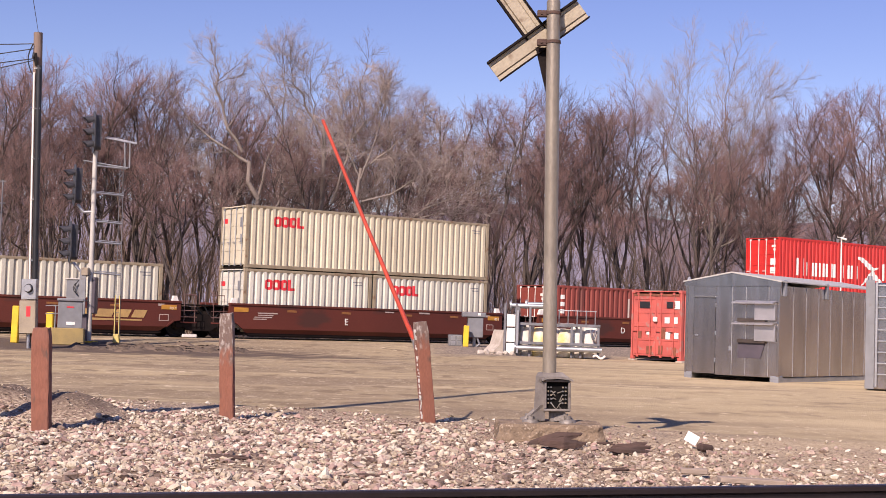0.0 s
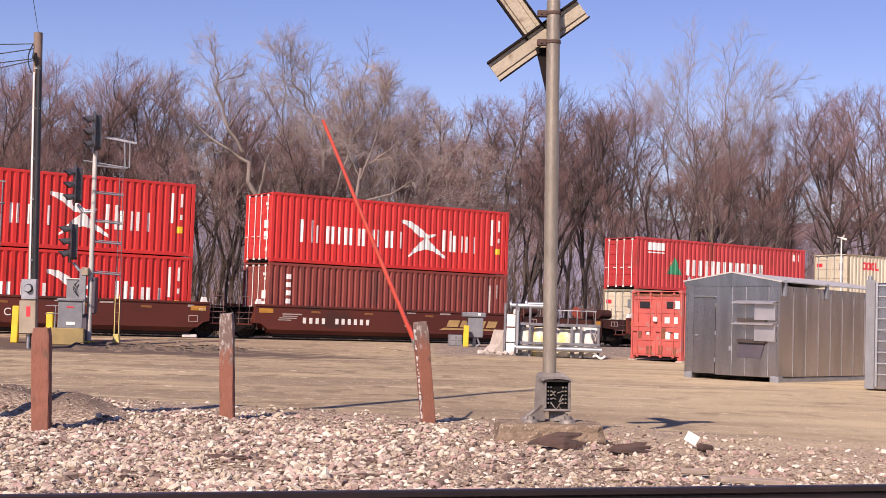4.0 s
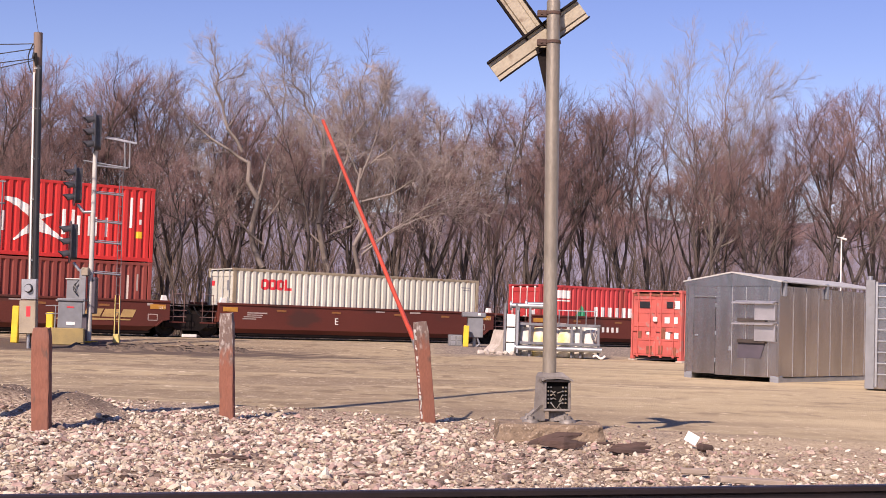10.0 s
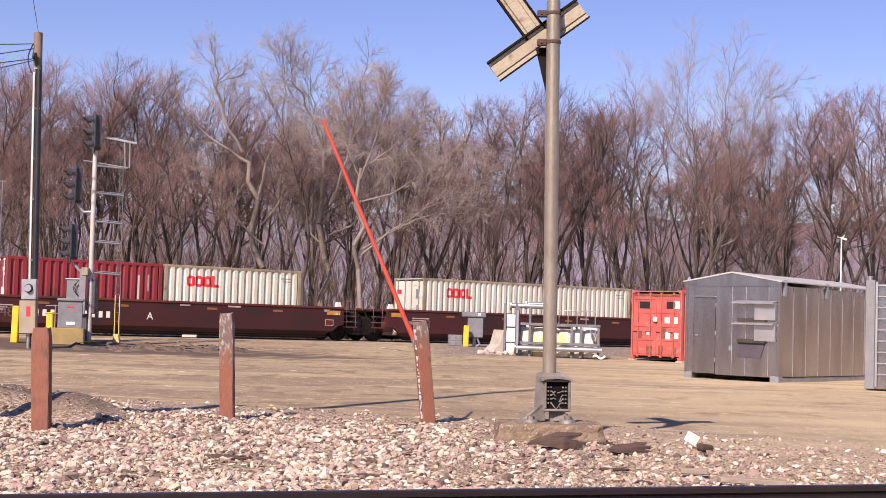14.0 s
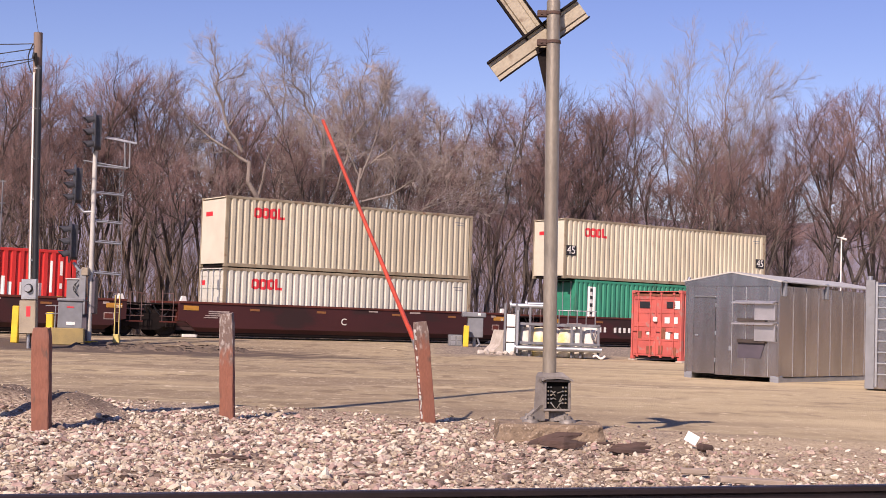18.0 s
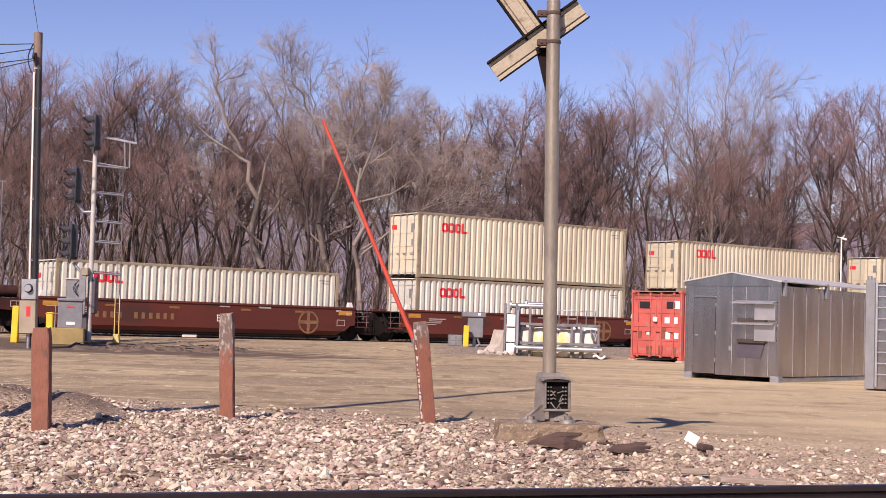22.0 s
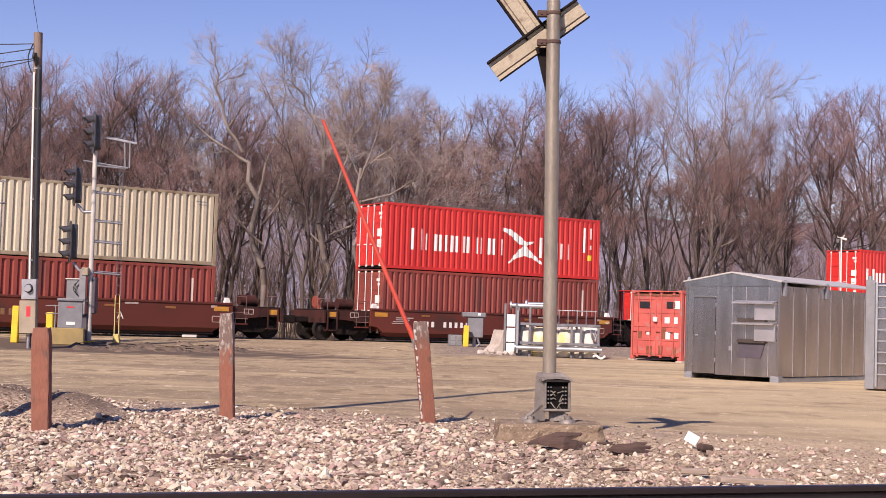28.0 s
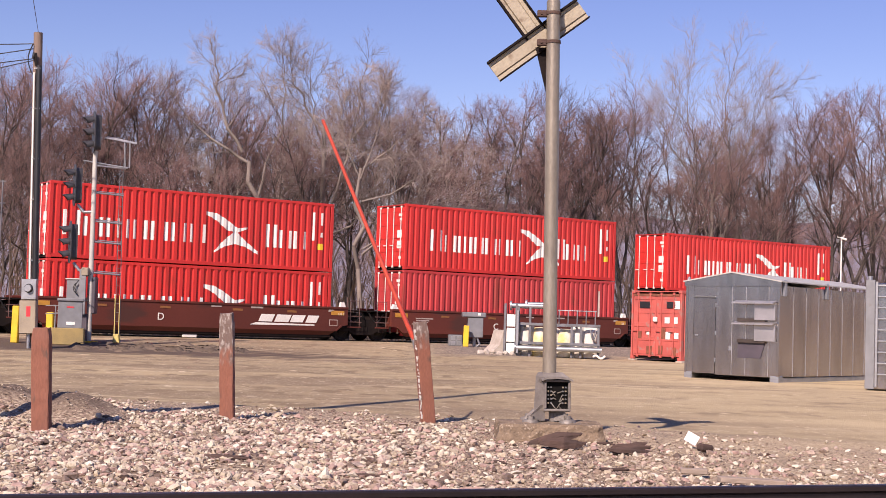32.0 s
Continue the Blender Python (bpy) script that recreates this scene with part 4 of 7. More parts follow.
    for i, j in itertools.product(range(5), range(4)):
        x = (-0.020, 0.008, 0.122, 0.150)[j]
        part("terminal", Form().tube((x, -0.130, 0.485 + i * 0.038), (x, -0.150, 0.485 + i * 0.038), 0.0085, n=6), STEEL_GREY if (i + j) % 3 else POLE_PAINT, t)
    rng = random.Random(2)
    for i in range(8):
        x0, z0 = (0.012, 0.118)[i % 2], 0.485 + (i // 2) * 0.038
        x1, z1 = (0.05, 0.08)[i % 2] + rng.uniform(-0.012, 0.012), z0 - rng.uniform(-0.02, 0.06)
        sag = rng.uniform(-0.012, 0.03)
        pts = [(x0 + (x1 - x0) * k / 6, -0.145 - 0.012 * math.sin(k / 6 * math.pi), z0 + (z1 - z0) * k / 6 + sag * math.sin(k / 6 * math.pi)) for k in range(7)]
        part("wire", Form().pipe(pts, 0.0045, 5), WIRE_PALE, t, "pale loose wire")
    hood = [(-0.085, 0.700), (-0.085, 0.722), (-0.04, 0.735), (0.07, 0.742), (0.17, 0.733), (0.215, 0.715), (0.215, 0.695), (0.165, 0.714), (0.07, 0.722), (-0.04, 0.716)]
    part("hood", Form().slab(hood, -0.215, -0.11), CASTING, t)
    part("mast", Form().tube((0, 0, 0.5), (0, 0, 4.46), 0.068, 0.068, 24).tube((0, 0, 4.46), (0, 0, 4.50), 0.068, 0.05, 24), MAST, t, "painted steel mast")
    collar = Form().tube((0, 0, 0.69), (0, 0, 0.74), 0.092, 0.086, 20)
    for i in range(6):
        a = i * 1.047
        collar.tube((0.09 * math.cos(a), 0.09 * math.sin(a), 0.70), (0.09 * math.cos(a), 0.09 * math.sin(a), 0.765), 0.014, n=6)
    part("collar", collar, POLE_PAINT, t)
    for z in (4.04, 4.33):
        c = Form().tube((0, 0, z), (0, 0, z + 0.03), 0.076, n=20)
        c.box(-0.16, -0.06, -0.02, 0.04, z - 0.02, z + 0.045, 0.006)
        c.tube((-0.12, -0.03, z + 0.01), (-0.12, 0.07, z + 0.01), 0.012, n=6)
        part("clamp", c, WOOD, t, "rusty clamp")

    def blade(name, a, b, y, w=0.115):
        d = (Vector(b) - Vector(a))
        L, ang = d.length, math.atan2(d.z, d.x)
        f = Form()
        e = w - 0.007
        prof = [(-w, -0.044), (-e, -0.044), (-e, -0.004), (-w * 0.55, -0.002), (-w * 0.45, -0.016), (w * 0.45, -0.016), (w * 0.55, -0.002), (e, -0.004), (e, -0.044), (w, -0.044), (w, 0.006), (-w, 0.006)]
        n = len(prof)
        vs = [(0, q, p) for p, q in prof] + [(L, q, p) for p, q in prof]
        f.add(vs, [tuple(range(n)), tuple(range(2 * n - 1, n - 1, -1))] + [(i, n + i, n + (i + 1) % n, (i + 1) % n) for i in range(n)])
        bl = part(name, f, BLADE, t, "ribbed aluminium back of a sign blade", m=Matrix.Translation((a[0], y, a[2])) @ Matrix.Rotation(-ang, 4, "Y"))
        for k in (-1, 1):
            z0, z1 = sorted((k * (w + 0.003), k * (w - (0.021 if k > 0 else 0.010))))
            part("edge_strip", Form().box(-0.004, L + 0.004, -0.052, 0.008, z0, z1, 0.003), CAR_DARK, bl, "dark strip along the blade edge")

    blade("sign_blade", (-0.585, 0, 3.765), (0.30, 0, 4.425), 0.115)
    blade("sign_blade", (-0.15, 0, 4.14), (-0.62, 0, 4.78), 0.16)
    part("broken_blade", Form().slab([(-0.17, 4.02), (-0.02, 4.02), (-0.02, 3.50), (-0.045, 3.50)], 0.09, 0.10), CAR_DARK, t, "dark stub of a broken sign blade")


crossbuck()


def post(x, y, z0, z1, w, lean_x, turn, top, label):
    t = thing("wooden_post", pose(x, y, z0 - 0.25, 0, lean_x, turn), label, "post", "posts along the berm")
    h = z1 - z0 + 0.25
    f, n, rows = Form(), 8, 14
    rng = random.Random(int(100 * x) + 7)
    vs = []
    for j in range(rows):
        z = h * j / (rows - 1)
        k = 1.0 if j < rows - 1 else 0.86
        for cx, cy in ((-1, -0.9), (-0.9, -1), (0.9, -1), (1, -0.9), (1, 0.9), (0.9, 1), (-0.9, 1), (-1, 0.9)):
            vs.append((cx * w / 2 * k + rng.uniform(-0.003, 0.003), cy * w / 2 * k + rng.uniform(-0.003, 0.003), z + (rng.uniform(-0.012, 0.012) if j == rows - 1 else 0)))
    f.add(vs, [(j * n + a, j * n + (a + 1) % n, j * n + n + (a + 1) % n, j * n + n + a) for j in range(rows - 1) for a in range(n)] + [tuple(range((rows - 1) * n, rows * n))])
    part("shaft", f, POST_WORN[top] if top else POST, t)
    return t


post(-3.58, 12.5, 0.13, 1.06, 0.155, -2.5, 4, 0.0, "square wooden post with faded brick-red paint")
post(-2.20, 14.5, 0.09, 1.25, 0.145, -2.6, 0, 2, "weathered wooden post, red paint peeling from its top")
post(-0.07, 15.0, 0.12, 1.23, 0.14, -6.8, 18, 3, "leaning wooden post with peeling red and white paint")
rng0 = random.Random(4)
for i in range(60):
    z = rng0.uniform(0.3, 1.30)
    part("paint_flake", Form().box(-0.0025, 0.0, *sorted((rng0.uniform(-0.065, 0.02), rng0.uniform(-0.065, 0.02))), z, z + rng0.uniform(0.008, 0.035)), WHITE, bpy.data.objects["wooden_post.002"], m=pose(-0.0715, 0, 0))

arm = thing("orange_marker_pole", pose(0, 0, 0), "orange fibreglass pole strapped to a leaning post", "marker pole")
part("rod", Form().tube((-0.31, 15.28, 1.06), (-1.40, 15.28, 3.46), 0.026, 0.018, 12), ORANGE, arm)
part("rod_sleeve", Form().tube((-0.27, 15.27, 0.98), (-0.36, 15.27, 1.18), 0.022, 0.030, 8), ORANGE, arm)
part("socket", Form().tube((-0.25, 15.27, 0.90), (-0.305, 15.28, 1.07), 0.028, 0.032, 10), GALV, arm, "grey metal socket")
cable = Form()
pts = [Vector((-0.255, 15.2, 0.93)), Vector((-0.22, 15.05, 0.80)), Vector((-0.17, 14.98, 0.66)), Vector((-0.185, 14.95, 0.95)), Vector((-0.2, 14.95, 1.0))]
cable.pipe(pts, 0.011)
part("cable", cable, BLACK, arm, "black cable lashing")


def line_pole():
    t = thing("utility_pole", pose(-12.04, 40.5, height(-12.04, 40.5) - 0.02, 0, -1.6, 0), "weathered wooden utility pole with a metal conduit and meter box", "utility pole")
    part("shaft", Form().tube((0, 0, 0), (0, 0, 9.42), 0.16, 0.13, 16), UTIL, t)
    part("conduit", Form().tube((-0.045, -0.19, 1.9), (-0.045, -0.165, 8.2), 0.03, n=8), WHITE, t, "pale steel conduit")
    # black tube added as painted shade on the pole's right half
    part("conduit", Form().tube((0.10, -0.17, 1.9), (0.095, -0.15, 8.4), 0.085, n=10), BLACK, t, "black tube painting the shaded right half of the pole")
    for z in (2.6, 4.4, 5.6, 7.1, 8.3):
        part("strap", Form().box(-0.04, 0.15, -0.225, -0.12, z, z + 0.03), GALV, t)
    part("weatherhead", Form().tube((0.02, -0.17, 8.4), (0.0, -0.30, 8.75), 0.05, 0.07, 10).tube((0.0, -0.30, 8.75), (-0.05, -0.34, 8.6), 0.06, 0.03, 8), BLACK, t)
    m = part("meter_box", Form().box(-0.24, 0.20, -0.36, -0.14, 1.45, 2.05, 0.015), GALV, t, "grey meter box with a round dial")
    part("meter_glass", Form().tube((-0.02, -0.36, 1.78), (-0.02, -0.47, 1.78), 0.11, 0.10, 16), GALV, m)
    part("meter_rim", Form().tube((-0.02, -0.36, 1.78), (-0.02, -0.385, 1.78), 0.135, 0.13, 16), BLACK, m)
    d = part("switch_box", Form().box(-0.28, 0.20, -0.38, -0.14, 0.45, 1.42, 0.015), POLE_PAINT, t, "beige switch box with a red label")
    part("red_label", Form().box(-0.07, 0.05, -0.386, -0.38, 0.95, 1.25), MARK_RED, d)
    part("conduit", Form().tube((-0.05, -0.2, 0), (-0.05, -0.2, 0.46), 0.05, n=8), GALV, t)
    # wires from the top
    for name, a, b, sag in (("wire", (0, 0, 9.45), (12.2, -46, 9.0), 0.2), ("wire", (-0.1, -0.1, 9.07), (-14, 0, 9.65), 0.25), ("wire", (-0.1, -0.1, 8.92), (-14, -2, 7.4), 0.3), ("wire", (-0.1, -0.1, 8.62), (-14, 2, 8.4), 0.3), ("wire", (-0.1, -0.1, 8.57), (-14, -1, 6.2), 0.3)):
        f, a, b = Form(), Vector(a), Vector(b)
        f.pipe([a.lerp(b, i / 12) - Vector((0, 0, sag * i / 3 * (1 - i / 12))) for i in range(13)], 0.016 if b.x < 0 else 0.008)
        part(name, f, BLACK, t)
    loop = Form().pipe([(-0.1 - 0.14 * math.sin(i / 10 * math.pi), -0.16, 9.05 - 0.09 * i) for i in range(11)], 0.018)
    part("service_loop", loop, BLACK, t)


line_pole()


def shade_pole():
    """The pole whose long thin shadow crosses the yard."""
    t = thing("utility_pole", pose(-4.93, 11.85, 0.0), "tall slim wooden utility pole beside the berm", "utility pole")
    part("shaft", Form().tube((0, 0, -0.3), (0, 0, 12.6), 0.135, 0.085, 12), UTIL, t)


shade_pole()


SIGNAL = material("weathered_black_signal_paint", (0.034, 0.034, 0.038), (0.055, 0.053, 0.058), 5.0, 0.42)
PLUM = material("dark_purple_grey_enamel", (0.085, 0.07, 0.085), (0.06, 0.05, 0.062), 2.5, 0.55)
YELLOW_PALE = material("faded_yellow_paint", (0.66, 0.52, 0.16), (0.52, 0.42, 0.16), 3.0, 0.6)


def signal_mast():
    x, y = -11.40, 44.5
    z = height(x, y)
    t = thing("railway_signal", pose(x, y, z, 0, -0.6, 0), "railway signal mast with three black signal heads and a ladder", "railway signal")
    part("mast", Form().tube((0, 0, 0), (0, 0, 6.25), 0.085, 0.075, 14), SILVER, t, "pale silver-painted mast")
    part("mast_base", Form().box(-0.42, -0.04, -0.15, 0.30, 0.0, 0.93, 0.02), PLUM, t, "dark purple-grey pedestal box")
    part("foot_board", Form().box(-0.10, 0.36, -0.35, -0.20, 0.0, 0.05, 0.01), YELLOW, t)

    def head(hx, hz):
        h = part("signal_head", Form(), SIGNAL, t, "black three-lamp signal head", m=pose(hx, -0.12, hz, 0, 0, -66))
        f = Form()
        out = []
        for i in range(17):
            a = math.pi * i / 16
            out.append((0.27 * math.cos(a), 0.42 + 0.27 * math.sin(a)))
        for i in range(17):
            a = math.pi + math.pi * i / 16
            out.append((0.27 * math.cos(a), -0.42 + 0.27 * math.sin(a)))
        f.slab(out, 0.0, 0.03)
        h.data = f.mesh("signal_head", SIGNAL)
        part("lamp_case", Form().slab([(0.13 * math.cos(k * 0.3927 - (0 if k < 8 else 0)), (0.45 if k <= 8 else -0.45) + 0.13 * math.sin(k * 0.3927)) for k in range(17)], 0.03, 0.24), SIGNAL, h)
        for zz in (0.40, 0.0, -0.40):
            n, vs = 12, []
            for j in range(n + 1):
                a = math.pi * (-0.15 + 1.3 * j / n)
                d = -0.36 * (0.55 + 0.45 * math.sin(max(0, min(math.pi, a))))
                for r, q, dz in ((0.115, 0, 0), (0.13, 0, 0), (0.13, d, -0.05), (0.115, d, -0.05)):
                    vs.append((r * math.cos(a), q, zz + r * math.sin(a) + dz))
            v = Form().add(vs, [(4 * j + k, 4 * j + (k + 1) % 4, 4 * j + 4 + (k + 1) % 4, 4 * j + 4 + k) for j in range(n) for k in range(4)])
            part("visor", v, SIGNAL, h)
            part("lens", Form().tube((0, -0.005, zz), (0, -0.03, zz), 0.11, 0.10, 14), GREYBOX, h)

    head(-0.05, 6.85)
    head(-0.62, 5.1)
    head(-0.70, 3.25)
    for z0, x1 in ((4.35, -0.55), (2.45, -0.62)):
        part("bracket", Form().tube((0, 0, z0 - 0.1), (x1 + 0.25, -0.05, z0 - 0.12), 0.05, n=8).tube((x1 + 0.25, -0.05, z0 - 0.12), (x1 + 0.05, -0.05, z0 + 0.12), 0.05, n=8), GALV, t)
    for sx in (0.76, 0.86):
        part("ladder_rail", Form().tube((sx + (0.06 if sx > 0.8 else 0), 0.35, 0.0), (sx, 0.3, 5.9), 0.012, n=6), STEEL_GREY, t)
    for sx in (0.755, 0.90):
        part("ladder_guard", Form().box(sx - 0.013, sx + 0.013, 0.26, 0.31, 0.05, 1.55, 0.004), YELLOW_PALE, t, "faded yellow ladder guard")
    part("ladder_foot", Form().box(0.72, 0.93, 0.26, 0.42, 0.0, 0.28, 0.01), YELLOW_PALE, t, "yellow ladder foot")
    for i in range(18):
        part("rung", Form().tube((0.76, 0.33, 0.7 + i * 0.29), (0.89, 0.33, 0.7 + i * 0.29), 0.007, n=5), STEEL_GREY, t)
    for z0, reach in ((2.27, 0.88), (3.28, 0.88), (3.95, 0.88), (4.88, 0.9), (5.77, 0.95)):
        part("standoff", Form().tube((0, 0.0, z0), (reach, 0.33, z0 - 0.05), 0.03, n=8), GALV, t)
        part("standoff", Form().tube((0, 0.1, z0 + 0.06), (reach, 0.40, z0 + 0.01), 0.018, n=6), GALV, t)
    cage = Form()
    for a, b in (((0.28, 0.1, 6.70), (1.28, 0.2, 6.54)), ((0.28, 0.4, 6.77), (1.22, 0.5, 6.60)), ((0.90, 0.2, 6.60), (0.92, 0.3, 5.75)), ((1.08, 0.2, 6.57), (1.06, 0.3, 5.75)), ((1.28, 0.2, 6.54), (1.22, 0.5, 6.60)), ((-0.38, 0, 5.93), (1.02, 0.3, 5.74))):
        cage.tube(a, b, 0.026, n=6)
    part("service_platform", cage, GALV, t)
    c = part("relay_case", Form().box(-0.74, -0.30, -0.15, 0.30, 0.93, 2.02, 0.02), GREYBOX, t, "grey relay case beside the mast")
    part("case_roof", Form().box(-0.78, -0.28, -0.19, 0.34, 2.02, 2.07, 0.015), SILVER, c)
    part("relay_case", Form().box(-0.08, 0.17, -0.05, 0.35, 0.93, 2.12, 0.02), PLUM, t, "narrow dark case on the mast")
    part("mast_board", Form().box(-0.30, -0.09, -0.27, -0.21, 0.90, 2.36, 0.01), GREYBOX, t, "grey upright board")
    part("top_box", Form().box(-0.24, -0.02, -0.3, 0.1, 2.16, 2.42, 0.02), POLE_PAINT, t)
    for i, (x0, bulge) in enumerate(((-0.1, -0.35), (0.05, -0.55), (-0.05, -0.2))):
        f = Form().pipe([(x0 + bulge * math.sin(k / 8 * math.pi), -0.24, 2.2 - 0.9 * k / 8) for k in range(9)], 0.014)
        part("cable", f, BLACK, t)


signal_mast()


def ladder_frame():
    """Ladder work of a second mast that shows at the edge of the view."""
    t = thing("signal_ladder", pose(-14.62, 44.0, height(-14.62, 44.0)), "grey steel bracket frame of another signal mast", "railway signal")
    f = Form()
    part("rail", Form().tube((0.35, 0, 0.0), (0.35, 0, 5.1), 0.025, n=6), STEEL_GREY, t)
    for z in (4.35, 5.05):
        f.tube((-0.7, 0, z + 0.03), (0.45, 0, z), 0.03, n=6)
    part("bracket", f, STEEL_GREY, t)


ladder_frame()


def cabinets():
    t = thing("power_cabinet", pose(-11.78, 43.0, height(-11.78, 43.0) - 0.01, 0, 0, 14), "grey electrical cabinet with a red warning label on a tan plinth", "cabinet")
    part("plinth", Form().box(-0.62, 0.62, -0.3, 0.4, 0.0, 0.52, 0.015), SANDY, t, "tan plinth")
    b = part("body", Form().box(-0.22, 0.52, -0.26, 0.26, 0.52, 1.40, 0.012), GREYBOX, t)
    part("lid", Form().box(-0.26, 0.56, -0.31, 0.30, 1.36, 1.45, 0.02), GREYBOX, t)
    part("red_label", Form().box(0.04, 0.26, -0.268, -0.262, 1.16, 1.20), MARK_RED, b)
    part("white_label", Form().box(0.04, 0.30, -0.268, -0.262, 0.62, 0.72), WHITE, b)
    part("rack", Form().tube((-0.6, -0.1, 1.20), (-0.22, -0.1, 1.22), 0.02, n=6).tube((-0.6, -0.1, 0.95), (-0.22, -0.1, 0.97), 0.02, n=6).tube((-0.30, -0.1, 0.5), (-0.30, -0.1, 1.22), 0.02, n=6), GALV, t)
    for x, y, h, lean in ((-13.18, 42.5, 1.15, 1.0), (-12.30, 43.2, 0.98, -0.5)):
        p = thing("bollard", pose(x, y, height(x, y) - 0.01, 0, lean, 0), "yellow painted steel bollard guarding the pole", "bollard", "yellow bollards")
        part("post", Form().box(-0.105, 0.105, -0.105, 0.105, 0, h, 0.02), YELLOW, p)
    t = thing("junction_cabinet", pose(1.40, 56.0, height(1.40, 56.0) - 0.01, 0, 0, 8), "grey trackside junction cabinet on a short post", "cabinet")
    part("body", Form().box(-0.30, 0.32, -0.2, 0.2, 0.38, 1.20, 0.015), GREYBOX, t)
    part("lid", Form().box(-0.52, 0.42, -0.26, 0.26, 1.20, 1.40, 0.03), GREYBOX, t)
    part("white_label", Form().box(0.08, 0.20, -0.265, -0.26, 1.28, 1.38), WHITE, t)
    part("stand", Form().tube((0, 0, 0), (0, 0, 0.4), 0.07, n=10), GALV, t)
    part("hose", Form().tube((0.1, -0.1, 0.38), (0.2, -0.12, 0.1), 0.04, n=8).tube((0.2, -0.12, 0.1), (0.05, -0.15, 0.0), 0.04, n=8), GALV, t)
    p = thing("bollard", pose(1.04, 55.4, height(1.04, 55.4) - 0.01, 0, 1.0, 0), "yellow painted steel bollard beside a trackside cabinet", "bollard", "yellow bollards")
    part("post", Form().box(-0.11, 0.11, -0.11, 0.11, 0, 0.86, 0.02), YELLOW, p)
    t = thing("ground_box", pose(0.62, 56.0, height(0.62, 56.0) - 0.01, 0, 0, 10), "low grey ground box beside the track", "cabinet")
    part("body", Form().box(-0.27, 0.27, -0.2, 0.2, 0, 0.46, 0.02), GREYBOX, t)
    for x, z in itertools.product((-0.12, 0.12), (0.12, 0.33)):
        part("panel", Form().box(x - 0.09, x + 0.09, -0.207, -0.2, z - 0.08, z + 0.08), GALV, t)


SANDY = material("tan_plinth_paint", (0.36, 0.26, 0.10), (0.28, 0.21, 0.09), 3.0, 0.7, bump=0.3)
cabinets()


def shed():
    """Small metal equipment shed: its front faces the left, its long side the camera."""
    a, b = Vector((8.28, 33.5, 0)), Vector((6.31, 35.2, 0))
    w = (a - b).length
    turn = math.degrees(math.atan2(a.y - b.y, a.x - b.x))
    t = thing("equipment_shed", pose(b.x, b.y, 0.02, 0, 0, turn), "bare aluminium equipment shed with a low gable roof on steel skids", "shed")
    depth, eave, ridge = 6.4, 2.36, 2.66
    part("skid", Form().box(0.02, 0.14, 0.05, depth, -0.06, 0.10, 0.01), GALV, t)
    part("skid", Form().box(w - 0.14, w - 0.02, 0.05, depth, -0.06, 0.10, 0.01), GALV, t)
    part("foot", Form().box(w - 0.22, w + 0.02, -0.02, 0.22, -0.08, 0.14, 0.015), GALV, t)
    part("foot", Form().box(-0.02, 0.20, -0.02, 0.22, -0.06, 0.14, 0.015), GALV, t)
    # front panels either side of the door
    xs = [0.0, 0.22, 0.85, 1.32, 1.70, 2.32, w]
    for i, (x0, x1) in enumerate(zip(xs, xs[1:])):
        if i == 1:
            continue
        part("wall_panel", Form().box(x0 + 0.004, x1 - 0.004, 0.0, 0.04, 0.10, eave - 0.03, 0.004), SHED, t)
        if 0 < x0 and x0 != 0.85:
            part("seam", Form().box(x0 - 0.008, x0 + 0.008, -0.008, 0.0, 0.12, eave - 0.04, 0.002), SEAM, t)
    d = part("door", Form().box(0.225, 0.845, -0.006, 0.035, 0.12, 2.02, 0.005), SHED, t, "plain metal door")
    part("handle", Form().box(0.29, 0.36, -0.04, -0.006, 1.06, 1.10, 0.006), GALV, d, "small chrome handle")
    for z in (0.42, 1.10, 1.80):
        part("hinge", Form().tube((0.86, -0.012, z), (0.86, -0.012, z + 0.1), 0.013, n=6), GALV, d)
    part("door_header", Form().box(0.22, 0.85, 0.0, 0.04, 2.03, eave - 0.03, 0.004), SHED, t)
    part("drip_edge", Form().box(0.24, 0.84, -0.035, 0.0, 2.06, 2.08, 0.004), GALV, t)
    part("switch_plate", Form().box(1.24, 1.31, -0.014, -0.002, 0.72, 0.84, 0.004), GREYBOX, t)
    for z in (1.95, 1.43):
        part("shelf_hood", Form().slab([(0, 0), (0, 0.03), (-0.24, -0.02), (-0.24, -0.05)], 1.42, 2.54), SEAM, t, "folded sheet metal hood", m=Matrix.Translation((0, 0, z)) @ Matrix(((0, 1, 0, 0), (1, 0, 0, 0), (0, 0, 1, 0), (0, 0, 0, 1))))
        part("hood_cheek", Form().box(1.98, 2.54, -0.10, -0.002, z - 0.45, z - 0.04, 0.006), SEAM, t)
        # dark strip paints the hood's shaded underside onto the wall
        part("vent", Form().box(1.50, 2.26, -0.08, -0.004, z - 0.50, z - 0.41, 0.004), TIE, t, "dark brown strip painting the shaded underside of the hood")
    part("vent_opening", Form().slab([(1.50, 0.55), (2.12, 0.55), (2.24, 0.93), (1.50, 0.93)], -0.02, -0.006), PLUM, t, "darker hatch")
    # gable
    part("gable", Form().slab([(-0.05, eave - 0.03), (w + 0.05, eave - 0.03), (w + 0.05, eave + 0.10), (w / 2, ridge), (-0.05, eave + 0.08)], -0.03, 0.03), SHED, t)
    for i in range(9):
        y0, y1 = 0.05 + i * (depth - 0.05) / 9, 0.05 + (i + 1) * (depth - 0.05) / 9
        part("wall_panel", Form().box(w - 0.04, w, y0 + 0.004, y1 - 0.004, 0.12, eave, 0.004), SHED, t)
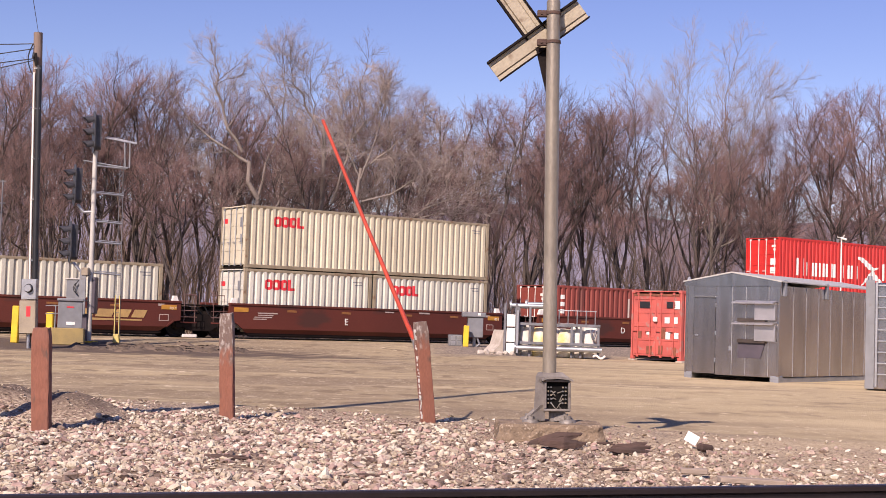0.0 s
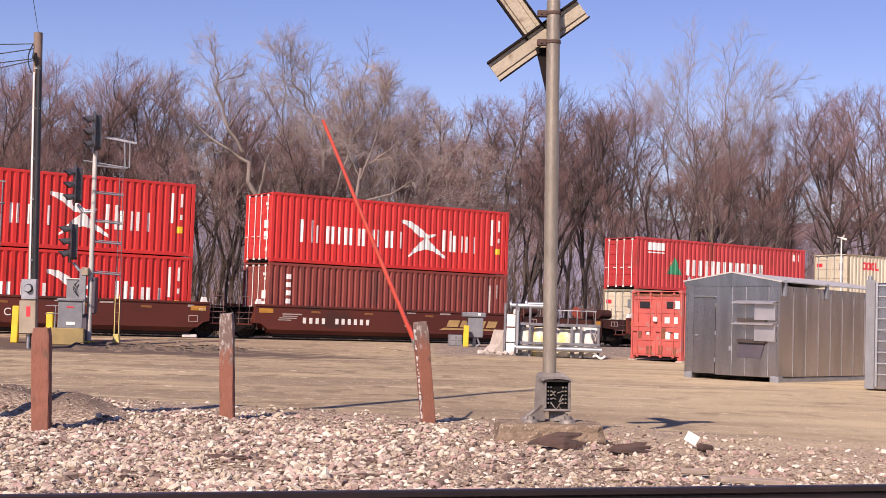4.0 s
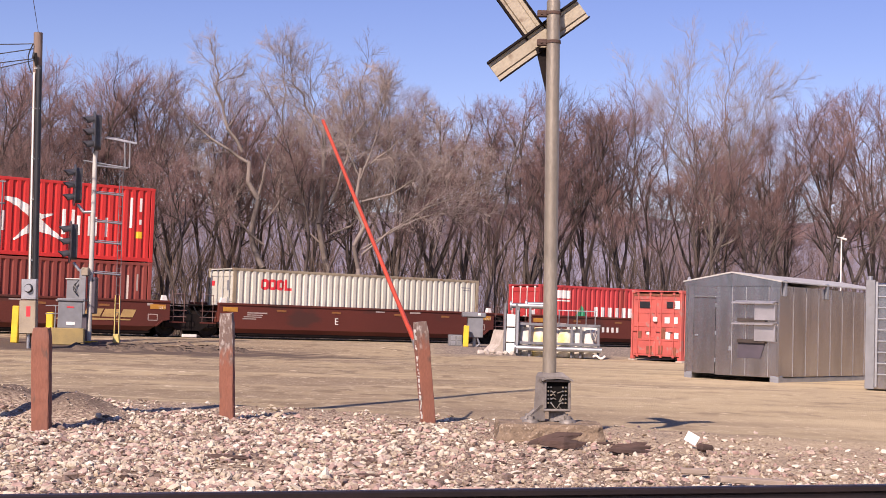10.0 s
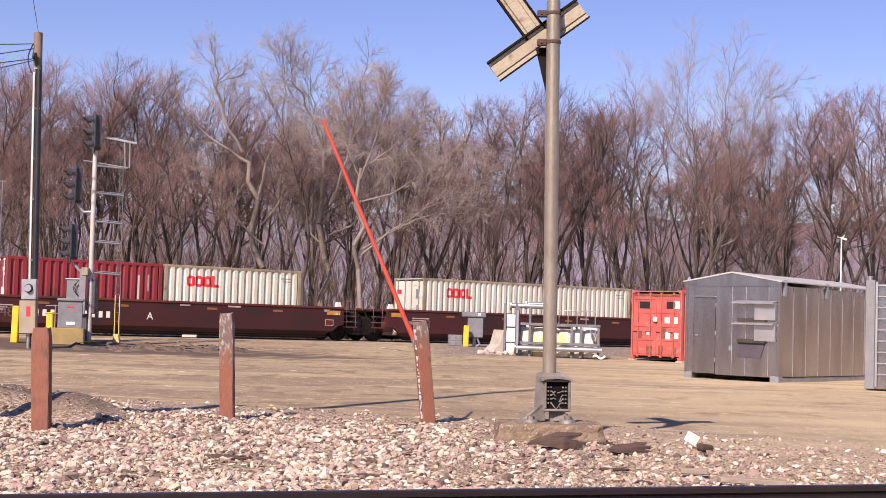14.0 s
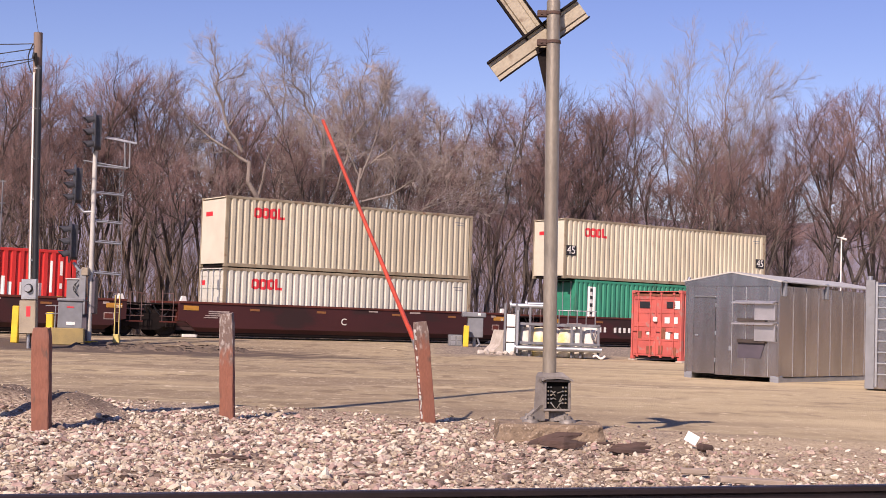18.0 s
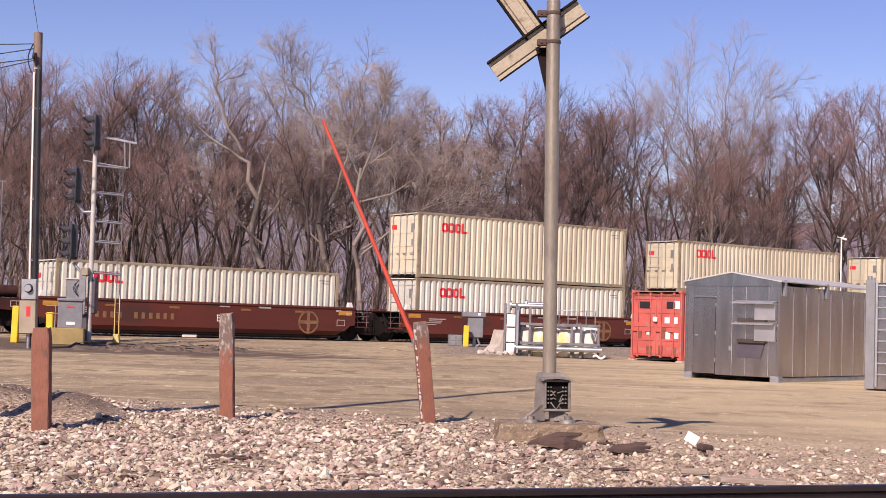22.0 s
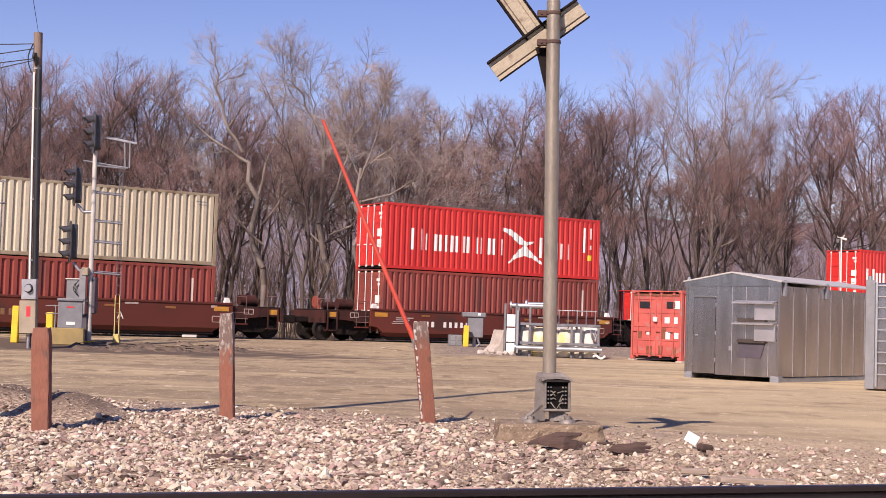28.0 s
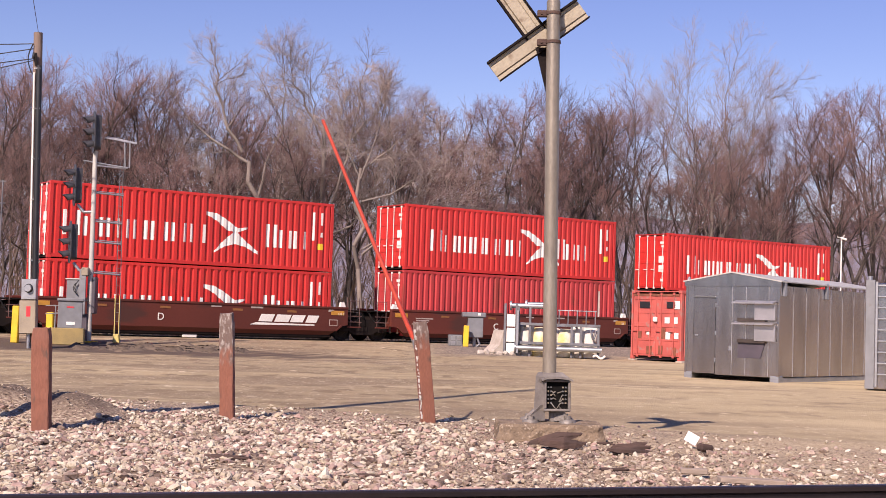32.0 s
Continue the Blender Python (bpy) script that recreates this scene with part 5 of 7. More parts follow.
        if i:
            part("seam", Form().box(w, w + 0.012, y0 - 0.007, y0 + 0.007, 0.12, eave, 0.002), SEAM, t)
    part("wall_panel", Form().box(0, 0.04, 0.05, depth, 0.12, eave, 0.004), SHED, t)
    part("wall_panel", Form().box(0.04, w - 0.04, depth - 0.04, depth, 0.12, eave, 0.004), SHED, t)
    part("corner_trim", Form().box(w - 0.05, w + 0.015, -0.018, 0.06, 0.08, eave, 0.008), SHED, t)
    part("corner_trim", Form().box(-0.015, 0.05, -0.018, 0.06, 0.08, eave, 0.008), SHED, t)
    for sx in (0, 1):
        f = Form()
        x0, x1 = (-0.08, w / 2) if sx == 0 else (w / 2, w + 0.08)
        z0, z1 = (eave + 0.07, ridge + 0.01) if sx == 0 else (ridge + 0.01, eave + 0.08)
        f.add([(x0, -0.05, z0), (x1, -0.05, z1), (x1, depth + 0.05, z1), (x0, depth + 0.05, z0), (x0, -0.05, z0 + 0.03), (x1, -0.05, z1 + 0.03), (x1, depth + 0.05, z1 + 0.03), (x0, depth + 0.05, z0 + 0.03)],
              [(0, 1, 2, 3), (4, 7, 6, 5), (0, 4, 5, 1), (1, 5, 6, 2), (2, 6, 7, 3), (3, 7, 4, 0)])
        part("roof_sheet", f, SILVER, t, "pale metal roof sheet")
    for y in (0.15, 2.5, 5.2):
        part("lifting_lug", Form().box(w + 0.0, w + 0.07, y, y + 0.12, eave - 0.26, eave + 0.14, 0.01), GALV, t)
    part("lifting_lug", Form().tube((-0.02, 0.1, eave + 0.10), (-0.02, 0.16, eave + 0.19), 0.04, n=8), GALV, t)


shed()


def tank_box():
    a = Vector((9.62, 31.0, 0))
    t = thing("equipment_cabinet", pose(a.x, a.y, 0.03, 0, 0, -22), "tall grey metal equipment housing with a ladder on its front", "equipment housing")
    part("body", Form().box(0.0, 2.6, 0.0, 2.5, 0.0, 2.40, 0.02), SHED, t)
    part("front_plate", Form().box(0.0, 0.20, -0.02, 0.0, 0.0, 2.46, 0.006), GREYBOX, t)
    for x in (0.22, 0.78):
        part("ladder_rail", Form().box(x, x + 0.05, -0.10, -0.05, 0.05, 2.42, 0.006), GALV, t)
    for i in range(9):
        part("rung", Form().box(0.22, 0.83, -0.09, -0.06, 0.32 + i * 0.25, 0.35 + i * 0.25, 0.006), GALV, t)
    part("lifting_lug", Form().tube((0.08, 0.1, 2.40), (0.08, 0.1, 2.55), 0.05, n=8), GALV, t)


tank_box()


def pipe_rack():
    t = thing("pipe_rack", on_rack(), "galvanised pipe rack with flanged pipes and white sacks", "pipe rack")
    for x in (-1.0, -0.62, 0.1, 0.75, 1.05, 1.62):
        part("upright", Form().box(x, x + 0.08, -0.45, -0.37, 0, 1.62 if x < -0.5 else 1.05, 0.01), STEEL_GREY, t)
    for z in (0.40, 1.02):
        part("beam", Form().box(-1.1, 1.72, -0.47, -0.40, z, z + 0.09, 0.01), STEEL_GREY, t)
    part("beam", Form().box(-1.1, 1.72, 0.4, 0.47, 1.0, 1.09, 0.01), GALV, t)
    for y, z, x0, x1 in ((-0.55, 0.28, -1.05, 1.78), (0.1, 1.66, -1.25, 0.1), (0.35, 1.72, -0.75, 0.25)):
        p = part("pipe", Form().tube((x0, y, z), (x1, y, z), 0.085, n=14), GALV, t)
        part("flange", Form().tube((x0 - 0.03, y, z), (x0 + 0.03, y, z), 0.16, n=14), GALV, p)
    part("gate_panel", Form().box(-1.02, -0.94, -0.62, 0.1, 0.1, 1.5, 0.01), GALV, t)
    for z0, z1 in ((0.05, 0.42), (0.46, 0.92), (0.96, 1.36)):
        part("side_sheet", Form().box(-1.34, -1.06, -0.50, -0.46, z0, z1, 0.01), WHITE, t, "white sheet panel")
    for x in (-1.40, -1.03):
        part("upright", Form().box(x - 0.04, x + 0.04, -0.46, -0.38, 0, 1.72, 0.01), STEEL_GREY, t)
    part("hose", Form().pipe([(1.4 + 0.02 * k, -0.42 - 0.05 * math.sin(k * 0.5), 0.95 - 0.32 * math.sin(k * 0.33)) for k in range(10)], 0.03), STEEL_GREY, t)
    part("hose", Form().pipe([(1.5 + 0.05 * k, -0.5, 0.06 + 0.05 * math.sin(k * 0.9)) for k in range(9)], 0.04), WHITE, t)
    for x in (-0.8, 0.0, 0.9):
        part("cross_member", Form().box(x, x + 0.07, -0.42, 0.45, 0.98, 1.05, 0.01), STEEL_GREY, t)
    for i in range(5):
        part("stake", Form().tube((0.35 + i * 0.3, 0.42, 1.05), (0.35 + i * 0.3, 0.42, 1.58), 0.018, n=6), GALV, t)
    part("stake_rail", Form().tube((0.3, 0.42, 1.55), (1.6, 0.42, 1.55), 0.018, n=6), GALV, t)
    part("lifting_hook", Form().tube((0.15, -0.3, 0.5), (0.15, -0.3, 1.75), 0.035, n=8).tube((0.15, -0.3, 1.75), (0.05, -0.3, 1.85), 0.035, n=8), YELLOW, t, "yellow hook bar")
    rng = random.Random(6)
    for i in range(6):
        x, f = -0.70 + i * 0.42, Form()
        n, m = 9, 6
        w, h = rng.uniform(0.27, 0.33), rng.uniform(0.86, 1.06)
        rows = []
        for j in range(m):
            u = j / (m - 1)
            k = 0.72 + 0.28 * math.sin(math.pi * min(1, u * 0.75 + 0.25))
            rows += [(x + w * k * math.cos(6.283 * a / n) / max(abs(math.cos(6.283 * a / n)), abs(math.sin(6.283 * a / n))) ** 0.6 + rng.uniform(-0.02, 0.02), w * k * math.sin(6.283 * a / n) + rng.uniform(-0.02, 0.02), 0.01 + h * u + rng.uniform(-0.02, 0.02) * u) for a in range(n)]
        f.add(rows, [(j * n + a, j * n + (a + 1) % n, j * n + n + (a + 1) % n, j * n + n + a) for j in range(m - 1) for a in range(n)] + [tuple(range((m - 1) * n, m * n))], True)
        s = thing("sack", on_rack(), "yellow-stained white sack standing in the pipe rack" if i in (1, 3) else "white woven sack standing in the pipe rack", "sack", "sacks in the pipe rack")
        part("bag", f, SACK if i not in (1, 3) else SACK_YELLOW, s)
    heap = thing("concrete_chunk", pose(2.25, 51.6, height(2.25, 51.6) - 0.01, 0, 0, 20), "pale broken concrete barrier lying by the track", "concrete barrier")
    part("chunk", Form().slab([(-0.55, 0), (0.6, 0), (0.42, 0.3), (0.3, 0.85), (-0.05, 0.9), (-0.2, 0.35)], -0.5, 0.5), CONCRETE_PALE, heap)
    for i in range(7):
        rx, ry = 1.5 + 0.24 * i, 50.6 + 0.5 * rng.random()
        r = thing("rubble", pose(rx, ry, height(rx, ry) + 0.04, rng.uniform(0, 60), rng.uniform(0, 60), rng.uniform(0, 90)), "lump of broken pale rubble", "rubble", "rubble by the track")
        part("lump", Form().box(-0.12, 0.12, -0.1, 0.1, -0.07, 0.09, 0.04), CONCRETE_PALE, r)


def on_rack():
    return pose(4.02, 51.2, height(4.02, 51.2) - 0.01, 0, 0, -6) @ Matrix.Scale(1.13, 4)


SACK_YELLOW = material("yellow_stained_sack", (0.62, 0.49, 0.18), (0.70, 0.66, 0.58), 2.5, 0.8, bump=0.3)
CONCRETE_PALE = material("pale_concrete", (0.50, 0.44, 0.37), (0.40, 0.34, 0.28), 4.0, 0.9, bump=0.5)
pipe_rack()


def small_finds():
    rng = random.Random(9)

    def log(x, y, turn, length, r, label, mat=WOOD):
        t = thing("driftwood", pose(x, y, height(x, y) + r * 0.8, 0, 0, turn), label, "wood", "dead wood on the ballast")
        f, n, m = Form(), 8, 9
        rows = []
        for j in range(m):
            u = j / (m - 1)
            k = r * (0.35 + 0.65 * math.sin(math.pi * min(0.95, u * 0.8 + 0.15)))
            off = 0.4 * r * math.sin(5 * u)
            rows += [((u - 0.5) * length, off + k * 1.5 * math.cos(6.283 * a / n) * rng.uniform(0.85, 1.15), k * math.sin(6.283 * a / n) * rng.uniform(0.8, 1.2)) for a in range(n)]
        f.add(rows, [(j * n + a, j * n + (a + 1) % n, j * n + n + (a + 1) % n, j * n + n + a) for j in range(m - 1) for a in range(n)] + [tuple(range(n))[::-1], tuple(range((m - 1) * n, m * n))], True)
        part("log", f, mat, t)
        part("snag", Form().tube((0.1 * length, 0, r * 0.5), (0.42 * length, -r, r * 1.2), r * 0.35, r * 0.15, 6), mat, t)

    def splintered(x, y, turn, length, thick, label):
        t = thing("driftwood", pose(x, y, height(x, y) + thick * 0.5, 0, -3, turn), label, "wood", "dead wood on the ballast")
        for k in range(5):
            f, m = Form(), 7
            c = (rng.uniform(-0.12, 0.12) * length, (k - 2) * thick * 0.35, rng.uniform(-0.2, 0.5) * thick)
            ln, h = length * rng.uniform(0.6, 1.0), thick * rng.uniform(0.35, 0.6)
            tilt = rng.uniform(-0.12, 0.16)
            rows = []
            for j in range(m):
                u = j / (m - 1)
                g = (0.25 + 0.75 * math.sin(math.pi * min(0.98, 0.08 + 0.9 * u))) * rng.uniform(0.8, 1.15)
                for dy, dz in ((-1, -0.7), (1, -0.8), (0.8, 0.5), (0.0, 1.0), (-0.9, 0.4)):
                    rows.append((c[0] + (u - 0.5) * ln + 0.03 * dz * rng.random(), c[1] + dy * h * 0.7 * g, c[2] + (u - 0.5) * ln * tilt + dz * h * g))
            f.add(rows, [(j * 5 + a, j * 5 + (a + 1) % 5, j * 5 + 5 + (a + 1) % 5, j * 5 + 5 + a) for j in range(m - 1) for a in range(5)] + [tuple(range(5)), tuple(range(5 * m - 5, 5 * m))])
            part("splinter", f, WOOD, t)

    splintered(1.13, 12.5, 8, 0.56, 0.11, "dark splintered rotten timber lying on the ballast")
    splintered(1.67, 11.9, 6, 0.38, 0.075, "short dark splintered timber on the ballast")
    log(-1.62, 10.6, -8, 0.40, 0.02, "thin dark stick lying on the ballast")
    log(1.35, 10.6, 20, 0.30, 0.018, "thin dark stick lying on the ballast")
    for i in range(16):
        x = rng.uniform(-2.6, 3.0)
        y = rng.uniform(8.6, 13.5)
        log(x, y, rng.uniform(-60, 60), rng.uniform(0.12, 0.34), rng.uniform(0.007, 0.016), "thin dark stick lying on the ballast")
    t = thing("plank", pose(2.25, 9.8, height(2.25, 9.8) + 0.05, 0, 2, 4), "weathered grey-brown plank lying on the ballast", "plank")
    part("board", Form().box(-0.24, 0.24, -0.06, 0.06, -0.02, 0.02, 0.006), WOOD_PALE, t)
    t = thing("plank", pose(1.95, 10.4, height(1.95, 10.4) + 0.05, 0, 0, -6), "short weathered plank lying on the ballast", "plank")
    part("board", Form().box(-0.1, 0.1, -0.05, 0.05, -0.02, 0.02, 0.006), WOOD_PALE, t)
    t = thing("paper_sheet", pose(2.41, 13.0, height(2.41, 13.0) + 0.095, 68, 28, -10), "white card standing tilted on the stones", "paper")
    part("sheet", Form().box(-0.06, 0.06, -0.05, 0.05, -0.001, 0.001), PAPER, t)
    t = thing("rubble", pose(2.46, 12.6, height(2.46, 12.6) + 0.05, 0, 8, 20), "dark brown lump among the stones", "rubble")
    part("lump", Form().box(-0.07, 0.07, -0.05, 0.05, -0.04, 0.035, 0.02), WOOD, t)
    # churned clods by the signal
    for i in range(120):
        x = rng.uniform(-11.3, -6.2)
        y = 43.2 + 0.25 * (x + 9) + rng.gauss(0, 0.9)
        t = thing("dirt_clod", pose(x, y, height(x, y), 0, 0, rng.gauss(20, 22)), "dark clod of churned dirt", "clod", "churned dirt by the signal")
        s = 0.035 + 0.10 * rng.random() ** 2
        f = Form().tube((0, 0, -0.02), (0, 0, s * 0.95), s * 1.6, s * 0.7, 7)
        f.v = [(v[0] * rng.uniform(1.2, 3.0), v[1] * rng.uniform(0.7, 1.1), v[2] * rng.uniform(0.6, 1.1)) for v in f.v]
        part("clod", f, DARK_SOIL, t)
    t = thing("white_marker", on_track(22.07, -1.25, 0.26), "white painted board lying beside the track", "marker board")
    part("board", Form().box(-0.30, 0.30, -0.05, 0.05, 0.0, 0.12, 0.01), WHITE, t)
    t = thing("camera_pole", pose(17.5, 60.0, -0.05), "slim white pole with a small camera behind the shed", "camera pole")
    part("shaft", Form().tube((0, 0, 0), (0, 0, 5.45), 0.036, 0.032, 10), WHITE, t)
    part("camera", Form().tube((-0.05, -0.1, 5.5), (0.16, -0.2, 5.42), 0.05, n=10), WHITE, t)
    part("dome", Form().tube((-0.16, 0, 5.30), (-0.16, 0, 5.45), 0.05, 0.08, 10), GREYBOX, t)
    part("arm", Form().tube((0, 0, 5.5), (-0.2, 0, 5.55), 0.02, n=6).tube((0, 0, 5.45), (0.1, -0.1, 5.62), 0.02, n=6), WHITE, t)


DARK_SOIL = material("dark_churned_soil", (0.115, 0.083, 0.061), (0.16, 0.118, 0.086), 4.0, 0.95, bump=0.5)
small_finds()

# ---- containers ----
PITCH = 0.30
LENGTHS = {20: 6.06, 40: 12.19, 45: 13.72}
shared = {}


def ribs(x0, x1):
    """Break points of a corrugated wall: x and depth behind the frame."""
    out, n = [], max(1, round((x1 - x0) / PITCH))
    p = (x1 - x0) / n
    for i in range(n):
        a = x0 + i * p
        out += [(a, 0.062), (a + 0.26 * p, 0.062), (a + 0.40 * p, 0.004), (a + 0.86 * p, 0.004)]
    return out + [(x1, 0.062)]


def cached(key, make, mat):
    if key not in shared:
        shared[key] = make().mesh(key[0], mat)
    return shared[key]


def mark(pieces, wall, y, proud=0.005):
    """Painted marks on a corrugated wall at y; pieces are x0, x1, then low and high z at x0 and at x1."""
    f = Form()
    for x0, x1, a0, b0, a1, b1 in pieces:
        cuts = [x0] + [x for x, _ in wall if x0 < x < x1] + [x1]

        def depth(x):
            for (xa, da), (xb, db) in zip(wall, wall[1:]):
                if xa <= x <= xb:
                    return da + (db - da) * (x - xa) / max(1e-6, xb - xa)
            return 0.0
        for xa, xb in zip(cuts, cuts[1:]):
            ua, ub = (xa - x0) / (x1 - x0), (xb - x0) / (x1 - x0)
            ya, yb = y + depth(xa) - proud, y + depth(xb) - proud
            f.add([(xa, ya, a0 + (a1 - a0) * ua), (xb, yb, a0 + (a1 - a0) * ub), (xb, yb, b0 + (b1 - b0) * ub), (xa, ya, b0 + (b1 - b0) * ua)], [(0, 1, 2, 3)])
    return f


def bars(x, z, widths, high, stroke=0.09, gap=0.07, tall_first=1.0):
    """Plain upright strokes in place of a word, one pair to each character's width."""
    out = []
    for i, w in enumerate(widths):
        h = high * (tall_first if i == 0 else 1)
        spans = [(x, x + stroke), (x + w - stroke, x + w)]
        if w > 0.7 and stroke < 0.2:
            spans.append((x + w / 2 - stroke * 0.3, x + w / 2 + stroke * 0.3))
        for xs in spans:
            out.append((xs[0], xs[1], z, z + h, z, z + h))
        x += w + gap
    return out


def wing(x, z, s):
    """A white winged emblem as four plain tapered bands."""
    o = []
    pts = [(0.0, 0.92, 1.0), (0.25, 0.78, 0.97), (0.5, 0.55, 0.82), (0.75, 0.50, 0.62), (1.0, 0.62, 0.66)]
    for (a, l0, h0), (b, l1, h1) in zip(pts, pts[1:]):
        o.append((x + a * 1.2 * s, x + b * 1.2 * s, z + l0 * s, z + h0 * s, z + l1 * s, z + h1 * s))
    pts = [(0.22, -0.05, 0.0), (0.45, 0.12, 0.30), (0.7, 0.20, 0.55), (0.95, 0.14, 0.30), (1.25, -0.04, 0.04)]
    for (a, l0, h0), (b, l1, h1) in zip(pts, pts[1:]):
        o.append((x + a * 1.2 * s, x + b * 1.2 * s, z + l0 * s, z + h0 * s, z + l1 * s, z + h1 * s))
    return o


def container(feet, tall, paint, livery, doors=True, label=""):
    """A shipping container, its origin at the middle of its floor, its near side at -y."""
    L, H, W = LENGTHS[feet], tall, 2.44
    x0, x1, y0, y1 = -L / 2, L / 2, -W / 2, W / 2
    mat = PAINT[paint]
    words = {"cream": "cream", "ivory": "off-white", "scarlet": "bright red", "red": "worn red", "maroon": "maroon", "brown": "oxide-brown", "green": "green", "orange": "orange-red"}[paint]
    t = thing("shipping_container", pose(0, 0, 0), label or "%s %d-foot corrugated steel shipping container riding on a well car" % (words, feet), "container", "containers on the train")
    key = (feet, tall, paint)
    rim = CREAM_RIM if paint in ("cream", "ivory") else mat
    wall = ribs(x0 + 0.16, x1 - 0.16)

    def side(y, s):
        def make():
            vs = []
            for x, d in wall:
                vs += [(x, y + s * d, 0.16), (x, y + s * d, H - 0.11)]
            return Form().add(vs, [(2 * i, 2 * i + 2, 2 * i + 3, 2 * i + 1) for i in range(len(wall) - 1)])
        return make
    part("side_wall", cached(("side_wall", "near", *key), side(y0, 1), mat), mat, t)
    part("side_wall", cached(("side_wall", "far", *key), side(y1, -1), mat), mat, t)
    roof = lambda: Form().box(x0 + 0.05, x1 - 0.05, y0 + 0.05, y1 - 0.05, H - 0.06, H - 0.02)
    part("roof", cached(("roof", *key), roof, mat), mat, t)
    part("underframe", cached(("underframe", *key), lambda: Form().box(x0 + 0.1, x1 - 0.1, y0 + 0.08, y1 - 0.08, 0.03, 0.13), CAR_DARK), CAR_DARK, t)
    for s in (-1, 1):
        ya, yb = (y0, y0 + 0.07) if s < 0 else (y1 - 0.07, y1)
        part("top_rail", cached(("top_rail", s, *key), lambda: Form().box(x0 + 0.1, x1 - 0.1, ya, yb, H - 0.12, H - 0.005, 0.012), rim), rim, t)
        part("bottom_rail", cached(("bottom_rail", s, *key), lambda: Form().box(x0 + 0.1, x1 - 0.1, ya, yb, 0.02, 0.17, 0.012), rim), rim, t)
        for e in (-1, 1):
            xa, xb = (x0, x0 + 0.15) if e < 0 else (x1 - 0.15, x1)
            part("corner_post", cached(("corner_post", s, e, *key), lambda: Form().box(xa, xb, ya - (0.0 if s > 0 else 0), yb, 0.1, H - 0.1, 0.015), rim), rim, t)
            for z in (0, H - 0.118):
                yc, yd = (y0 - 0.006, y0 + 0.156) if s < 0 else (y1 - 0.156, y1 + 0.006)
                xc, xd = (x0 - 0.006, x0 + 0.172) if e < 0 else (x1 - 0.172, x1 + 0.006)
                part("corner_casting", cached(("corner_casting", s, e, z > 0, *key), lambda: Form().box(xc, xd, yc, yd, z, z + 0.118, 0.012), rim), rim, t)
    # ends
    end = part("front_wall", cached(("front_wall", *key), lambda: Form().box(x1 - 0.05, x1 - 0.02, y0 + 0.06, y1 - 0.06, 0.1, H - 0.1, 0.004), mat), mat, t)
    if doors:
        for k, (ya, yb) in enumerate(((y0 + 0.09, -0.006), (0.006, y1 - 0.09))):
            def leaf():
                f = Form().box(x0 + 0.03, x0 + 0.07, ya, yb, 0.14, H - 0.13, 0.004)
                for j in range(5):
                    z = 0.2 + j * (H - 0.55) / 4
                    f.box(x0 + 0.012, x0 + 0.03, ya + 0.06, yb - 0.06, z, z + 0.16, 0.008)
                return f
            d = part("door", cached(("door", k, *key), leaf, mat), mat, t)
            for yr in (ya + 0.26, yb - 0.26):
                def rod():
                    f = Form().tube((x0 - 0.012, yr, 0.10), (x0 - 0.012, yr, H - 0.08), 0.019, n=8)
                    f.box(x0 - 0.035, x0 + 0.02, yr - 0.05, yr + 0.05, 0.09, 0.17, 0.006).box(x0 - 0.035, x0 + 0.02, yr - 0.05, yr + 0.05, H - 0.17, H - 0.09, 0.006)
                    f.box(x0 - 0.04, x0 - 0.015, yr - 0.03, yr + 0.24, 1.05, 1.09, 0.006)
                    return f
                rod_mat = WHITE if paint in ("scarlet", "red", "brown", "maroon") else mat if paint == "orange" else GALV
                part("lock_rod", cached(("lock_rod", round(yr, 2), *key), rod, rod_mat), rod_mat, d)
        if livery in ("wings", "wide_wings", "strokes", "plain"):
            for z, w, h in ((H - 0.42, 0.28, 0.12), (H - 0.62, 0.18, 0.1), (H - 1.15, 0.36, 0.34), (H - 1.62, 0.36, 0.34), (H - 2.3, 0.2, 0.14)):
                if z > 0.3:
                    part("end_label", Form().box(x0 + 0.004, x0 + 0.010, y0 + 0.30, y0 + 0.30 + w, z - h, z), WHITE, t)
        if livery == "emblem":
            part("end_label", Form().box(x0 + 0.004, x0 + 0.010, y1 - 0.62, y1 - 0.22, H - 0.72, H - 0.52), MARK_RED, t, "small red emblem")
            part("end_label", Form().box(x0 + 0.004, x0 + 0.010, y0 + 0.35, y0 + 0.60, H - 0.9, H - 0.5), GREYBOX, t)
            part("end_label", Form().box(x0 + 0.004, x0 + 0.010, y0 + 0.35, y0 + 0.55, H - 1.5, H - 1.2), GREYBOX, t)
    else:
        part("end_panel", cached(("end_panel", *key), lambda: Form().box(x0 + 0.02, x0 + 0.05, y0 + 0.08, y1 - 0.08, 0.14, H - 0.12, 0.006), PANEL), PANEL, t, "smooth pale end panel")
        part("end_label", Form().box(x0 + 0.010, x0 + 0.016, 0.1, 0.75, H - 0.78, H - 0.60), MARK_RED, t, "small red emblem")
    def strokes(pieces, each, colour, label=""):
        for i in range(0, len(pieces), each):
            part("stroke", mark(pieces[i:i + each], wall, y0), colour, t, label)

    z = H - 0.16
    if livery == "emblem":
        u = x0 + (1.25 if feet > 20 else 0.95)
        pcs = []
        for i, w in enumerate((0.34, 0.34, 0.34)):
            a = u + i * 0.36
